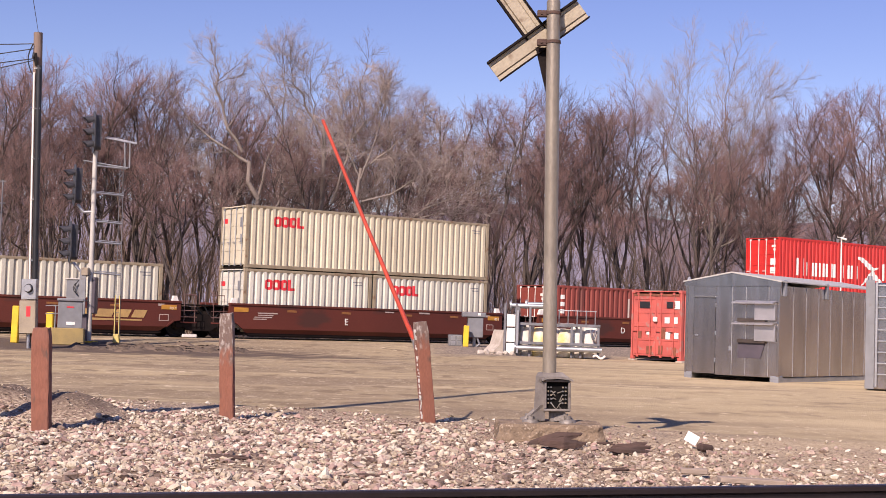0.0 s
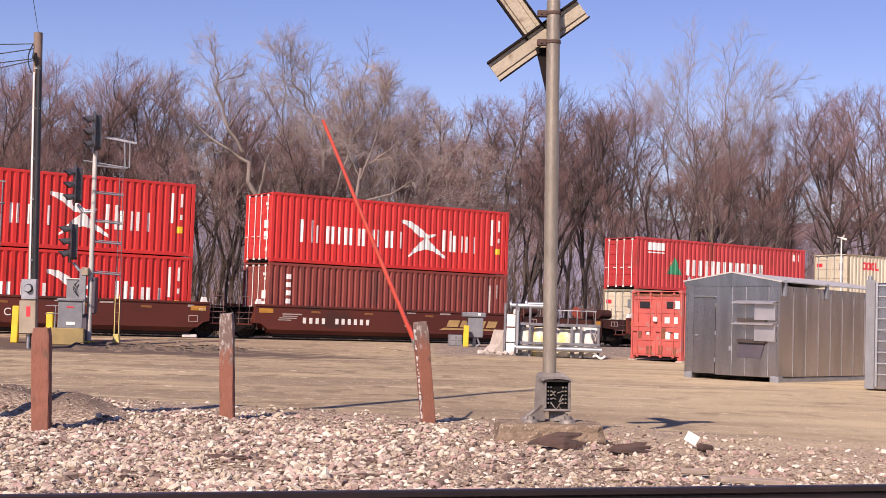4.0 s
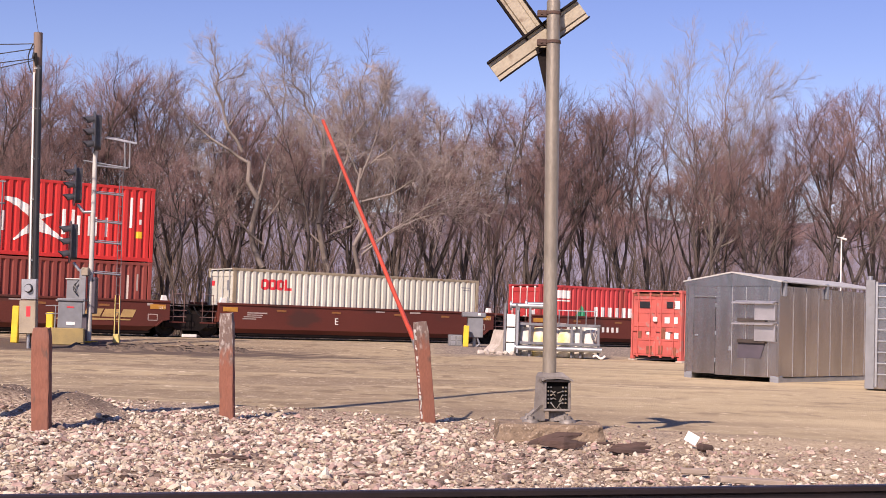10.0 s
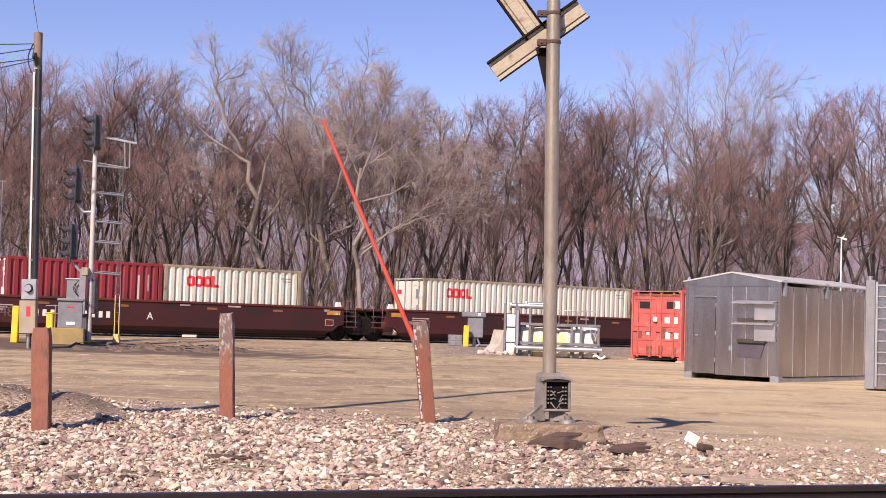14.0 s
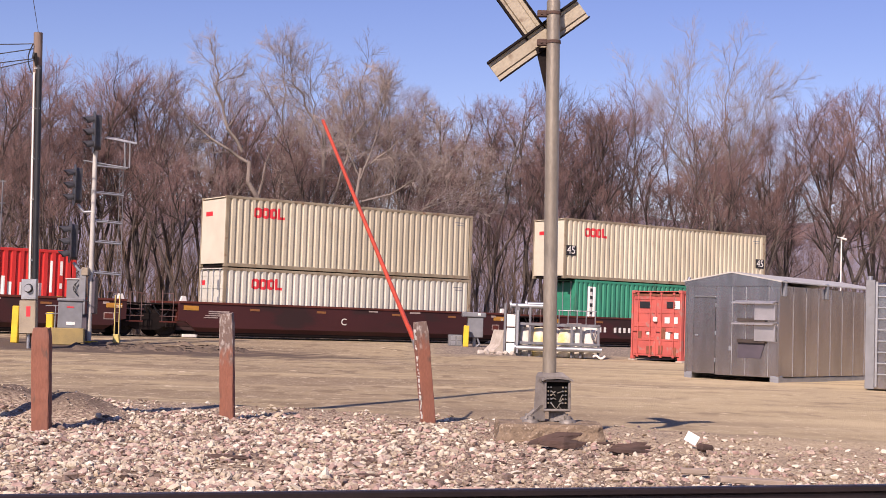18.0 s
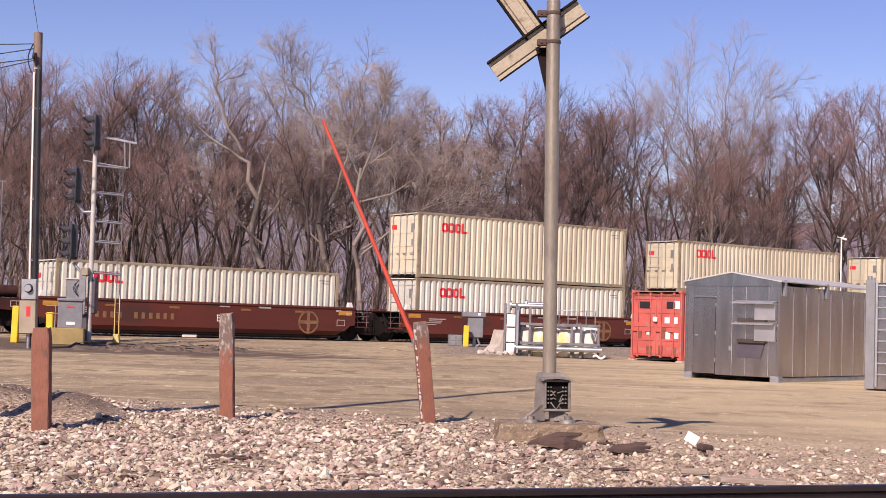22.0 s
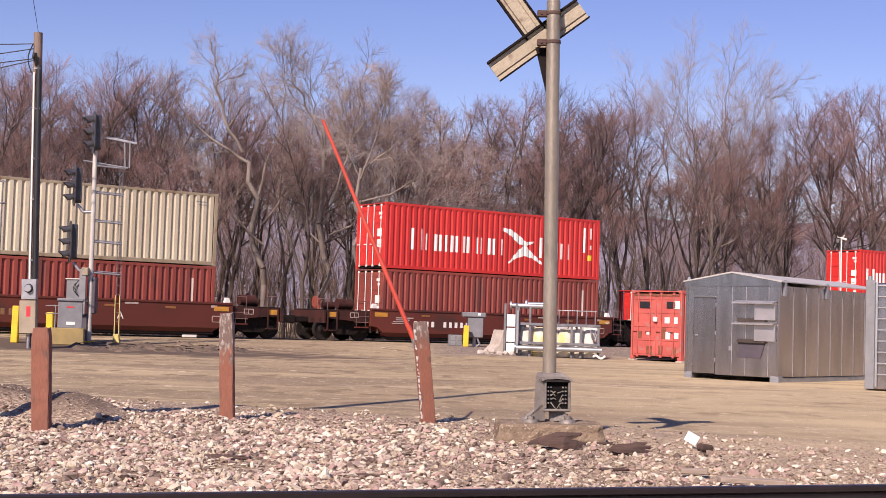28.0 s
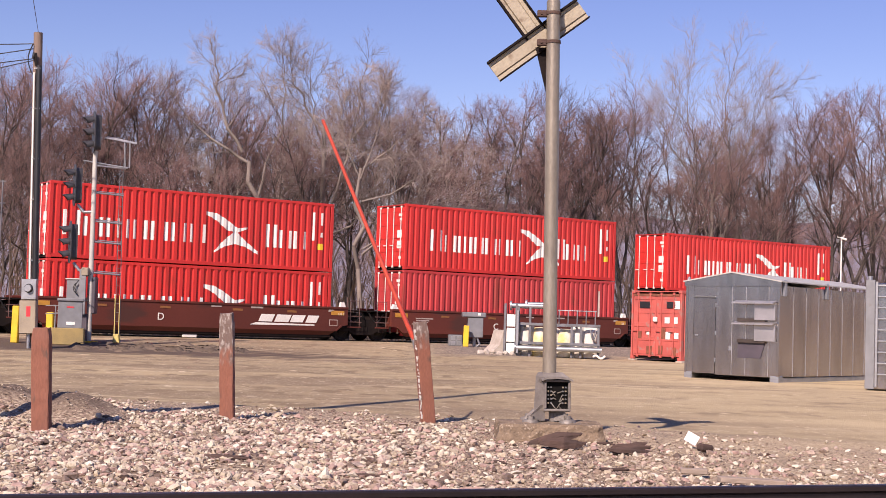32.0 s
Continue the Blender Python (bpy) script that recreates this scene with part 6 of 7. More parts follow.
            pcs += [(a, a + 0.12, z - 0.62, z - 0.30, z - 0.68, z - 0.24), (a + 0.22, a + w, z - 0.68, z - 0.24, z - 0.62, z - 0.30), (a + 0.12, a + 0.22, z - 0.68, z - 0.56, z - 0.68, z - 0.56), (a + 0.12, a + 0.22, z - 0.36, z - 0.24, z - 0.36, z - 0.24)]
        pcs += [(u + 1.08, u + 1.18, z - 0.68, z - 0.22, z - 0.68, z - 0.22), (u + 1.18, u + 1.40, z - 0.68, z - 0.57, z - 0.68, z - 0.57)]
        part("emblem", mark(pcs, wall, y0), MARK_RED, t, "red three-ring emblem")
        strokes([(x1 - 0.95, x1 - 0.50, z - 0.22, z - 0.18, z - 0.22, z - 0.18), (x1 - 0.85, x1 - 0.5, z - 0.34, z - 0.30, z - 0.34, z - 0.30)], 1, GREYBOX)
    elif livery in ("wings", "wide_wings"):
        zz = H - 2.0
        if livery == "wide_wings":
            w1 = bars(x0 + 0.55, zz, (0.66, 0.74, 0.92, 0.58, 0.70, 0.64, 0.66), 0.74, 0.13, 0.15, 1.28)
            w2 = bars(x0 + 9.05, zz, (0.48, 0.56, 0.58), 0.74, 0.13, 0.12, 1.28)
        else:
            w1 = bars(x0 + 1.38, zz, (0.62, 0.62, 0.76, 0.52, 0.62, 0.56, 0.60), 0.74, 0.12, 0.12, 1.28)
            w2 = bars(x0 + 8.55, zz, (0.46, 0.54, 0.56), 0.74, 0.12, 0.11, 1.28)
        strokes(w1 + w2, 1, WHITE, "white plain strokes in place of a name")
        part("emblem", mark(wing(x0 + 6.35, zz - 0.27, 1.55), wall, y0), WHITE, t, "white winged emblem")
        tops = [(x1 - 0.98, x1 - 0.90, H - 1.6, H - 0.42, H - 1.6, H - 0.42), (x1 - 0.62, x1 - 0.52, H - 0.95, H - 0.42, H - 0.95, H - 0.42), (x1 - 0.62, x1 - 0.52, H - 1.45, H - 1.25, H - 1.45, H - 1.25)]
        strokes(tops, 1, WHITE)
        if paint == "scarlet":
            part("warning_label", mark([(x1 - 0.72, x1 - 0.45, H - 1.98, H - 1.72, H - 1.98, H - 1.72)], wall, y0), YELLOW, t, "yellow label")
    elif livery == "triangle":
        zz = H - 1.77
        part("emblem", mark([(x0 + 2.05, x0 + 2.60, zz, zz + 0.04, zz, zz + 0.86), (x0 + 2.60, x0 + 3.05, zz, zz + 0.86, zz, zz + 0.04)], wall, y0), MARK_GREEN, t, "green triangle emblem")
        part("emblem_edge", mark([(x0 + 1.92, x0 + 2.55, zz, zz + 0.03, zz + 0.82, zz + 0.86)], wall, y0, 0.004), GOLD, t)
        strokes(bars(x0 + 3.34, zz, (0.72, 0.74, 0.68, 0.74, 0.70, 0.76, 0.26), 0.80, 0.24, 0.16), 1, WHITE, "white plain strokes in place of a name")
        strokes([(x0 + 0.75, x0 + 1.85, H - 0.62, H - 0.24, H - 0.62, H - 0.24), (x0 + 0.75, x0 + 1.85, H - 0.76, H - 0.70, H - 0.76, H - 0.70)], 1, WHITE)
        strokes([(x1 - 0.95, x1 - 0.75, H - 0.66, H - 0.30, H - 0.66, H - 0.30), (x1 - 0.55, x1 - 0.42, H - 0.66, H - 0.30, H - 0.66, H - 0.30)], 1, WHITE)
    elif livery == "strokes":
        pcs = [(x0 + 0.82, x0 + 1.05, H - 0.45 - i * 0.34 - 0.2, H - 0.45 - i * 0.34, H - 0.45 - i * 0.34 - 0.2, H - 0.45 - i * 0.34) for i in range(4)]
        strokes(pcs, 1, WHITE, "white stacked marks")
        strokes([(x1 - 1.0, x1 - 0.93, 0.5, H - 0.5, 0.5, H - 0.5), (x1 - 0.62, x1 - 0.55, H - 1.1, H - 0.45, H - 1.1, H - 0.45)], 1, PALE)
    elif livery == "band":
        strokes([(x0 + 0.78, x0 + 1.25, 0.4, H - 0.3, 0.4, H - 0.3)], 1, WHITE, "white vertical name band")
        part("lettering", mark([(x0 + 0.90, x0 + 1.12, H - 0.55 - i * 0.36, H - 0.38 - i * 0.36, H - 0.55 - i * 0.36, H - 0.38 - i * 0.36) for i in range(5)], wall, y0, 0.009), MARK_BLACK, t)
    elif livery == "plain":
        strokes([(x1 - 1.0, x1 - 0.93, 0.5, H - 0.5, 0.5, H - 0.5)], 1, PALE)
    if feet == 45:
        for x in (x0 + 0.42, x1 - 0.42):
            part("number_plate", Form().box(x - 0.30, x + 0.30, y0 - 0.006, y0 + 0.02, H - 1.78, H - 1.30), MARK_BLACK, t)
            part("number", letters("45", 0.52, WHITE), WHITE, t, "white number 45", m=pose(x, y0 - 0.011, H - 1.54))
    return t


PANEL = material("pale_smooth_panel_paint", (0.66, 0.605, 0.475), (0.59, 0.54, 0.42), 1.0, 0.5, stain=(0.45, 0.40, 0.32), stain_at=0.7)



def storage_box():
    t = container(20, 2.59, "orange", "none", True, "faded orange-red storage container with double doors standing in the yard")
    t.name = "storage_container"
    t["category"], t["group"] = "container", "yard storage"
    t.matrix_basis = pose(10.33, 53.03, 0.05, 0, 0, 40.3)
    x0, y0 = -3.03, -1.22
    for y, z, w, h, m in ((0.55, 2.05, 0.50, 0.24, MARK_BLACK), (-0.72, 2.05, 0.42, 0.24, MARK_BLACK), (-1.0, 2.05, 0.28, 0.30, WHITE), (-0.55, 1.48, 0.24, 0.22, WHITE), (-0.95, 1.48, 0.20, 0.24, WHITE),
                          (-0.6, 0.92, 0.22, 0.28, WHITE), (-1.0, 0.92, 0.20, 0.22, WHITE), (0.35, 1.0, 0.18, 0.14, WHITE), (0.8, 0.92, 0.22, 0.26, RUSTY), (-0.35, 1.0, 0.24, 0.4, RUSTY), (-0.25, 0.38, 0.2, 0.32, RUSTY), (0.3, 0.36, 0.26, 0.3, RUSTY), (-0.9, 0.34, 0.2, 0.3, RUSTY)):
        part("door_patch", Form().box(x0 - 0.002, x0 + 0.009, y - w / 2, y + w / 2, z - h / 2, z + h / 2), m, t, "dark rust patch" if m == RUSTY else "")
    part("lock_box", Form().box(x0 - 0.07, x0 + 0.0, -0.09, 0.09, 1.42, 1.60, 0.01), WHITE, t)
    part("header", Form().box(x0 - 0.004, x0 + 0.02, -1.1, 1.1, 2.37, 2.46, 0.004), RUSTY, t, "rusty door header")
    part("foot_block", Form().box(x0 - 0.02, x0 + 0.25, -1.3, -1.0, -0.06, 0.0, 0.01), CONCRETE_PALE, t)
    part("foot_block", Form().box(x0 - 0.02, x0 + 0.25, 1.0, 1.3, -0.06, 0.0, 0.01), CONCRETE_PALE, t)
    part("side_number", letters("7", 0.55, WHITE), WHITE, t, "white number 7", m=pose(x0 + 0.62, y0 - 0.012, 0.62))


RUSTY = material("rusted_paint", (0.16, 0.06, 0.035), (0.28, 0.09, 0.05), 6.0, 0.85, bump=0.4)
storage_box()

# ---- well cars ----


def cached_text(text, size):
    if (text, size) not in shared:
        shared[(text, size)] = letters(text, size, WHITE)
    return shared[(text, size)]


HANDRAIL = material("worn_pale_handrail_paint", (0.20, 0.12, 0.105), (0.11, 0.05, 0.045), 3.0, 0.5)


def truck_form():
    f = Form()
    for s in (-1, 1):
        y = s * 1.0
        out = [(-1.15, 0.42), (-1.15, 0.62), (-0.75, 0.70), (-0.45, 0.92), (0.45, 0.92), (0.75, 0.70), (1.15, 0.62), (1.15, 0.42), (0.72, 0.42), (0.45, 0.26), (-0.45, 0.26), (-0.72, 0.42)]
        f.slab(out, y - 0.07, y + 0.07)
        for x in (-0.18, 0.0, 0.18):
            f.tube((x, y - s * -0.02, 0.34), (x, y - s * -0.02, 0.62), 0.075, n=8)
        for x in (-0.9, 0.9):
            f.box(x - 0.14, x + 0.14, y + s * 0.06 - 0.05, y + s * 0.06 + 0.07, 0.36, 0.60, 0.02)
    f.box(-0.2, 0.2, -1.0, 1.0, 0.50, 0.80, 0.02)
    return f


def wheelset_form():
    half = [(0.0, 0.08), (0.66, 0.08), (0.67, 0.17), (0.69, 0.20), (0.69, 0.485), (0.72, 0.485), (0.73, 0.46), (0.83, 0.455), (0.83, 0.40), (0.78, 0.38), (0.78, 0.22), (0.84, 0.16), (0.85, 0.08), (1.05, 0.075), (1.05, 0.0)]
    prof = [(-y, r) for y, r in half[:0:-1]] + half
    n, vs = 20, []
    for y, r in prof:
        vs += [(r * math.cos(6.2832 * i / n), y, r * math.sin(6.2832 * i / n)) for i in range(n)]
    return Form().add(vs, [(j * n + i, j * n + (i + 1) % n, j * n + n + (i + 1) % n, j * n + n + i) for j in range(len(prof) - 1) for i in range(n)])


def truck(parent, x):
    t = part("truck", cached(("truck",), truck_form, CAR_DARK), CAR_DARK, parent, m=pose(x, 0, 0))
    for dx in (-0.9, 0.9):
        WHEELSETS.append(part("wheelset", cached(("wheelset",), wheelset_form, WHEEL), WHEEL, t, m=pose(dx, 0, 0.46)))


WHEELSETS = []


def well_car(half, letter, style, left_end, right_end):
    """One well unit; its origin lies on the rail top at its middle. half: half its pitch; ends: 'joint' or 'coupler'."""
    t = thing("well_car", pose(0, 0, 0), {"gold": "brown double-stack well car with faded gold lettering", "white": "brown double-stack well car with white slanted lettering", "cross": "brown double-stack well car with a round gold emblem", "grimy": "grimy dark brown well car with painted scrawls", "bare": "brown double-stack well car with small stencils"}[style], "well car", "well cars of the train")
    body = half - 1.35
    for s in (-1, 1):
        ya, yb = (-1.47, -1.33) if s < 0 else (1.33, 1.47)
        out = [(-body - 0.05, 0.62), (-body + 0.24, 0.40), (body - 0.24, 0.40), (body + 0.05, 0.62), (body + 0.35, 0.66), (body + 0.35, 1.36), (-body - 0.35, 1.36), (-body - 0.35, 0.66)]
        coat = CAR_GRIMY if style == "grimy" else CAR
        part("side_sill", cached(("side_sill", s, half, coat.name), lambda: Form().slab(out, ya, yb), coat), coat, t)

        def skirt():
            f, yo, yi = Form(), s * 1.45, s * 1.26
            ring = [(-body + 0.24, yo, 0.40), (body - 0.24, yo, 0.40), (body - 0.62, yi, 0.12), (-body + 0.62, yi, 0.12)]
            back = [(x, y - s * 0.10, z) for x, y, z in ring]
            return f.add(ring + back, [(0, 1, 2, 3), (7, 6, 5, 4), (0, 4, 5, 1), (1, 5, 6, 2), (2, 6, 7, 3), (3, 7, 4, 0)])
        part("lower_skirt", cached(("lower_skirt", s, half, coat.name), skirt, coat), coat, t, "shaded inward-sloping lower sill")
        if s < 0:
            for k in (-1, 1):
                edge = [(k * (body - 0.26), 0.43), (k * (body + 0.02), 0.65), (k * (body + 0.06), 0.61), (k * (body - 0.22), 0.39)]
                part("sill_flange", cached(("sill_flange", k, half, coat.name), lambda: Form().slab(edge, ya - 0.07, ya), coat), coat, t)
        yc, yd = (ya - 0.035, yb + 0.02) if s < 0 else (ya - 0.02, yb + 0.035)
        part("top_chord", cached(("top_chord", s, half), lambda: Form().box(-body - 0.36, body + 0.36, yc, yd, 1.33, 1.42, 0.012), CAR), CAR, t)
        part("bottom_chord", cached(("bottom_chord", s, half), lambda: Form().box(-body + 0.6, body - 0.6, *sorted((s * 1.16, s * 1.28)), 0.08, 0.16, 0.012), CAR_DARK), CAR_DARK, t)
    part("well_floor", cached(("well_floor", half), lambda: Form().box(-body + 0.4, body - 0.4, -1.33, 1.33, 0.14, 0.245), CAR_DARK), CAR_DARK, t)
    for e, kind in ((-1, left_end), (1, right_end)):
        far = half + 1.6   # end sill of a coupled end
        reach = half - 0.12 if kind == "joint" else far - 0.35

        def bulk():
            a, b = sorted((e * (body + 0.12), e * (body + 0.30)))
            return Form().box(a, b, -1.33, 1.33, 0.62, 1.30, 0.01)
        part("bulkhead", cached(("bulkhead", e, half), bulk, CAR), CAR, t)

        def deck():
            a, b = sorted((e * (body + 0.30), e * reach))
            f = Form().box(a, b, -1.30, 1.30, 1.26, 1.31, 0.01)
            a, b = sorted((e * (body + 0.30), e * (half - 0.05 if kind == "joint" else far - 0.4)))
            f.box(a, b, -0.32, 0.32, 0.72, 1.22, 0.03)
            f.box(*sorted((e * (body + 0.30), e * (half - 0.35))), -0.95, 0.95, 0.62, 1.20, 0.04)
            return f
        part("end_deck", cached(("end_deck", e, half, kind), deck, CAR_DARK), CAR_DARK, t)

        for y in (-1.34, 1.34):
            def rods():
                f = Form()
                for x in (body + 0.55, body + 1.0):
                    f.tube((e * x, y, 0.60), (e * x, y, 1.71), 0.014, n=6)
                for z in (0.80, 1.05):
                    f.tube((e * (body + 0.4), y, z), (e * (body + 1.1), y, z), 0.018, n=6)
                f.tube((e * (body + 0.55), y, 1.70), (e * (body + 1.0), y, 1.70), 0.018, n=6)
                return f
            part("handrail", cached(("handrail", e, y, half), rods, HANDRAIL), HANDRAIL, t)
            part("step", cached(("step", e, y, half), lambda: Form().box(*sorted((e * (body + 0.40), e * (body + 1.08))), y - 0.03, y + 0.03, 0.56, 0.61), CAR), CAR, t)
        for y in (-0.7, 0.0, 0.62):
            part("stanchion", cached(("stanchion", e, y, half), lambda: Form().tube((e * (body + 0.75), y, 1.3), (e * (body + 0.75), y, 1.85), 0.014, n=6), HANDRAIL), HANDRAIL, t)
        part("corner_guide", cached(("corner_guide", e, half), lambda: Form().slab([(e * (body + 0.02), 1.4), (e * (body + 0.28), 1.4), (e * (body + 0.20), 1.62), (e * (body + 0.06), 1.62)], -1.40, -1.24), WHITE), WHITE, t)
        for q, (y, droop) in enumerate(((-1.05, 0.42), (-0.55, 0.30), (-0.8, 0.55))):
            def hose():
                x0, x1 = body + 0.5 + 0.1 * q, half - 0.1 + 0.05 * q
                return Form().pipe([(e * (x0 + (x1 - x0) * i / 8), y, 1.22 - 0.1 * q - droop * math.sin(math.pi * i / 8)) for i in range(9)], 0.028)
            part("air_hose", cached(("air_hose", e, q, half), hose, BLACK), BLACK, t, "black rubber hose")
        if kind == "joint" and e > 0:
            truck(t, half)
        if kind == "coupler":
            truck(t, e * (far - 1.55))

            def coupling():
                a, b = sorted((e * (far - 0.4), e * (far + 0.62)))
                return Form().box(a, b, -0.10, 0.10, 0.74, 0.98, 0.03).box(*sorted((e * (far + 0.35), e * (far + 0.68))), -0.17, 0.17, 0.68, 1.02, 0.04)
            part("coupler", cached(("coupler", e, half), coupling, CAR_DARK), CAR_DARK, t)

            def gear():
                f = Form().tube((e * (far - 1.0), 0.55, 1.62), (e * (far - 0.94), 0.55, 1.62), 0.27, n=18)
                return f.box(*sorted((e * (far - 1.1), e * (far - 0.98))), 0.3, 0.75, 1.3, 1.8, 0.02)
            part("handbrake", cached(("handbrake", e, half), gear, BRAKE_RED), BRAKE_RED, t, "faded red handbrake wheel")
            part("air_tank", cached(("air_tank", e, half), lambda: Form().tube((e * (far - 2.0), -0.75, 1.55), (e * (far - 1.3), -0.75, 1.55), 0.22, n=16), CAR_END), CAR_END, t)
            part("crossover_rail", cached(("crossover_rail", e, half), lambda: Form().tube((e * (far - 0.55), -1.3, 1.3), (e * (far - 0.55), -1.3, 2.05), 0.014, n=6).tube((e * (far - 0.55), 1.3, 1.3), (e * (far - 0.55), 1.3, 2.05), 0.02, n=6).tube((e * (far - 0.55), -0.4, 1.3), (e * (far - 0.55), -0.4, 2.05), 0.02, n=6).tube((e * (far - 0.55), -1.3, 1.75), (e * (far - 0.55), -0.4, 1.75), 0.02, n=6).tube((e * (far - 0.55), 0.4, 1.75), (e * (far - 0.55), 1.3, 1.75), 0.02, n=6), HANDRAIL), HANDRAIL, t)
            part("end_step", cached(("end_step", e, half), lambda: Form().box(*sorted((e * (far - 1.0), e * (far - 0.5))), -1.42, -1.2, 0.40, 0.45).box(*sorted((e * (far - 1.0), e * (far - 0.95))), -1.42, -1.36, 0.40, 1.3).box(*sorted((e * (far - 0.55), e * (far - 0.5))), -1.42, -1.36, 0.40, 1.3), CAR_END), CAR_END, t)
            part("end_sill", cached(("end_sill", e, half), lambda: Form().box(*sorted((e * (far - 0.42), e * (far - 0.30))), -1.42, 1.42, 0.72, 1.26, 0.012), CAR_END), CAR_END, t)
            for s in (-1, 1):
                part("platform_side", cached(("platform_side", e, s, half), lambda: Form().slab([(e * (body + 0.35), 0.78), (e * (far - 0.42), 0.95), (e * (far - 0.42), 1.26), (e * (body + 0.35), 1.30)], s * 1.30 - 0.05, s * 1.30 + 0.05), CAR_END), CAR_END, t)
            part("brake_cylinder", cached(("brake_cylinder", e, half), lambda: Form().tube((e * (far - 1.5), -0.2, 1.48), (e * (far - 0.9), -0.2, 1.48), 0.16, n=12), CAR_END), CAR_END, t)
            for q, (x0, x1, z0, z1) in enumerate(((-2.05, -1.62, 1.18, 1.21), (-2.05, -1.62, 0.98, 1.005), (-2.05, -2.02, 0.98, 1.21), (-1.65, -1.62, 0.98, 1.21), (-1.85, -1.83, 0.98, 1.21))):
                part("grid_mark", cached(("grid_mark", e, half, q), lambda: Form().box(*sorted((e * (far + x0), e * (far + x1))), -1.366, -1.358, z0, z1), PALE), PALE, t, "faded white grid marking")
            part("ochre_panel", cached(("ochre_panel", e, half), lambda: Form().box(*sorted((e * (far - 0.95), e * (far - 0.5))), -1.362, -1.355, 1.0, 1.2), OCHRE), OCHRE, t)
    y = -1.478
    for x in (-body + 0.15, -body * 0.62, -body * 0.22, body * 0.26, body * 0.64, body - 0.15):
        w = 0.32 if abs(x) > body - 0.4 else 0.22
        rm = OCHRE if w > 0.3 else OCHRE_WORN
        part("reflector", cached(("reflector", w), lambda: Form().box(-w, w, -0.004, 0.0, -0.09 if w > 0.3 else -0.045, 0.09 if w > 0.3 else 0.045), rm), rm, t, m=pose(x, y, 1.16))

    for x, z, w, h in ((-body + 0.9, 1.02, 0.9, 0.05), (-body + 0.9, 0.94, 0.7, 0.04), (-body + 0.75, 0.86, 0.8, 0.04), (-body + 0.7, 0.78, 0.6, 0.04), (0.35 * body, 1.24, 0.55, 0.07), (0.08 * body, 1.24, 0.45, 0.05), (body - 0.6, 1.2, 0.25, 0.09)):
        part("stencil", cached(("stencil", w, h), lambda: Form().box(0, w, y - 0.004, y, 0, h), PALE), PALE, t, m=pose(x, 0, z))
    part("consolidated_plate", cached(("consolidated_plate",), lambda: Form().box(-0.2, 0.2, y - 0.003, y, 0.62, 0.88), PALE), PALE, t, m=pose(body - 0.35, 0, 0))
    part("plate_centre", cached(("plate_centre",), lambda: Form().box(-0.17, 0.17, y - 0.006, y - 0.003, 0.65, 0.85), CAR), CAR, t, m=pose(body - 0.35, 0, 0))
    if style == "grimy" and letter == "B":
        part("deck_board", Form().box(-0.86, 1.15, -1.52, -1.25, 1.424, 1.51, 0.012), WHITE, t, "white board along the top sill")
    if style == "grimy":
        part("unit_number", letters("48", 0.52, FAINT), FAINT, t, "faded number 48", m=pose(-body + 1.6, y - 0.004, 0.78))
    if right_end == "joint":
        part("load_stencil", cached_text("125 T", 0.13), PALE, t, "white stencil 125 T", m=pose(body + 0.02, y - 0.004, 1.12))
    if letter:
        lx = {"A": 2.1, "B": 0.5, "C": -1.2, "D": -1.6, "E": -1.4}[letter] if style != "grimy" else -0.6
        part("unit_letter", letters(letter, 0.40, WHITE), WHITE, t, "white unit letter", m=pose(lx, y - 0.004, 0.78))
    if letter in ("A", "B"):
        for i in range(10):
            x = (-5.4 if style == "grimy" else -4.6) + i * 0.30 + (0.35 if i > 3 else 0)
            part("number_bar", cached(("number_bar", style), lambda: Form().box(0, 0.15, y - 0.004, y, 0.68, 0.92), EMBLEM if style == "cross" else WHITE), None, t, "plain bar in place of a figure", m=pose(x, 0, 0))
    if style in ("gold", "white") and letter in ("B", "D", "A"):
        f = Form()
        for i, w in enumerate((0.62, 0.66, 0.60, 0.52)):
            xa = 2.6 + i * 0.72
            f.add([(xa, y - 0.005, 0.72), (xa + w, y - 0.005, 0.72), (xa + w + 0.14, y - 0.005, 1.02), (xa + 0.14, y - 0.005, 1.02)], [(0, 1, 2, 3)])
        f.add([(2.2, y - 0.005, 0.58), (5.2, y - 0.005, 0.60), (5.2, y - 0.005, 0.65), (2.5, y - 0.005, 0.68)], [(0, 1, 2, 3)])
        m = WHITE if style == "white" else GOLD
        part("slanted_mark", f, m, t, "slanted plain blocks with a swoosh bar")
    if style == "cross" and letter in "BCD":
        f = Form()
        n = 28
        ring = [(math.cos(6.2832 * i / n), math.sin(6.2832 * i / n)) for i in range(n)]
        cx, cz = body - 1.9, 0.74
        f.add([(cx + 0.48 * c, y - 0.005, cz + 0.48 * s) for c, s in ring] + [(cx + 0.40 * c, y - 0.005, cz + 0.40 * s) for c, s in ring], [(i, (i + 1) % n, n + (i + 1) % n, n + i) for i in range(n)])
        f.box(cx - 0.40, cx + 0.40, y - 0.005, y - 0.001, cz - 0.07, cz + 0.07).box(cx - 0.07, cx + 0.07, y - 0.0055, y - 0.0015, cz - 0.40, cz + 0.40)
        part("round_emblem", f, EMBLEM, t, "round gold emblem with a cross")
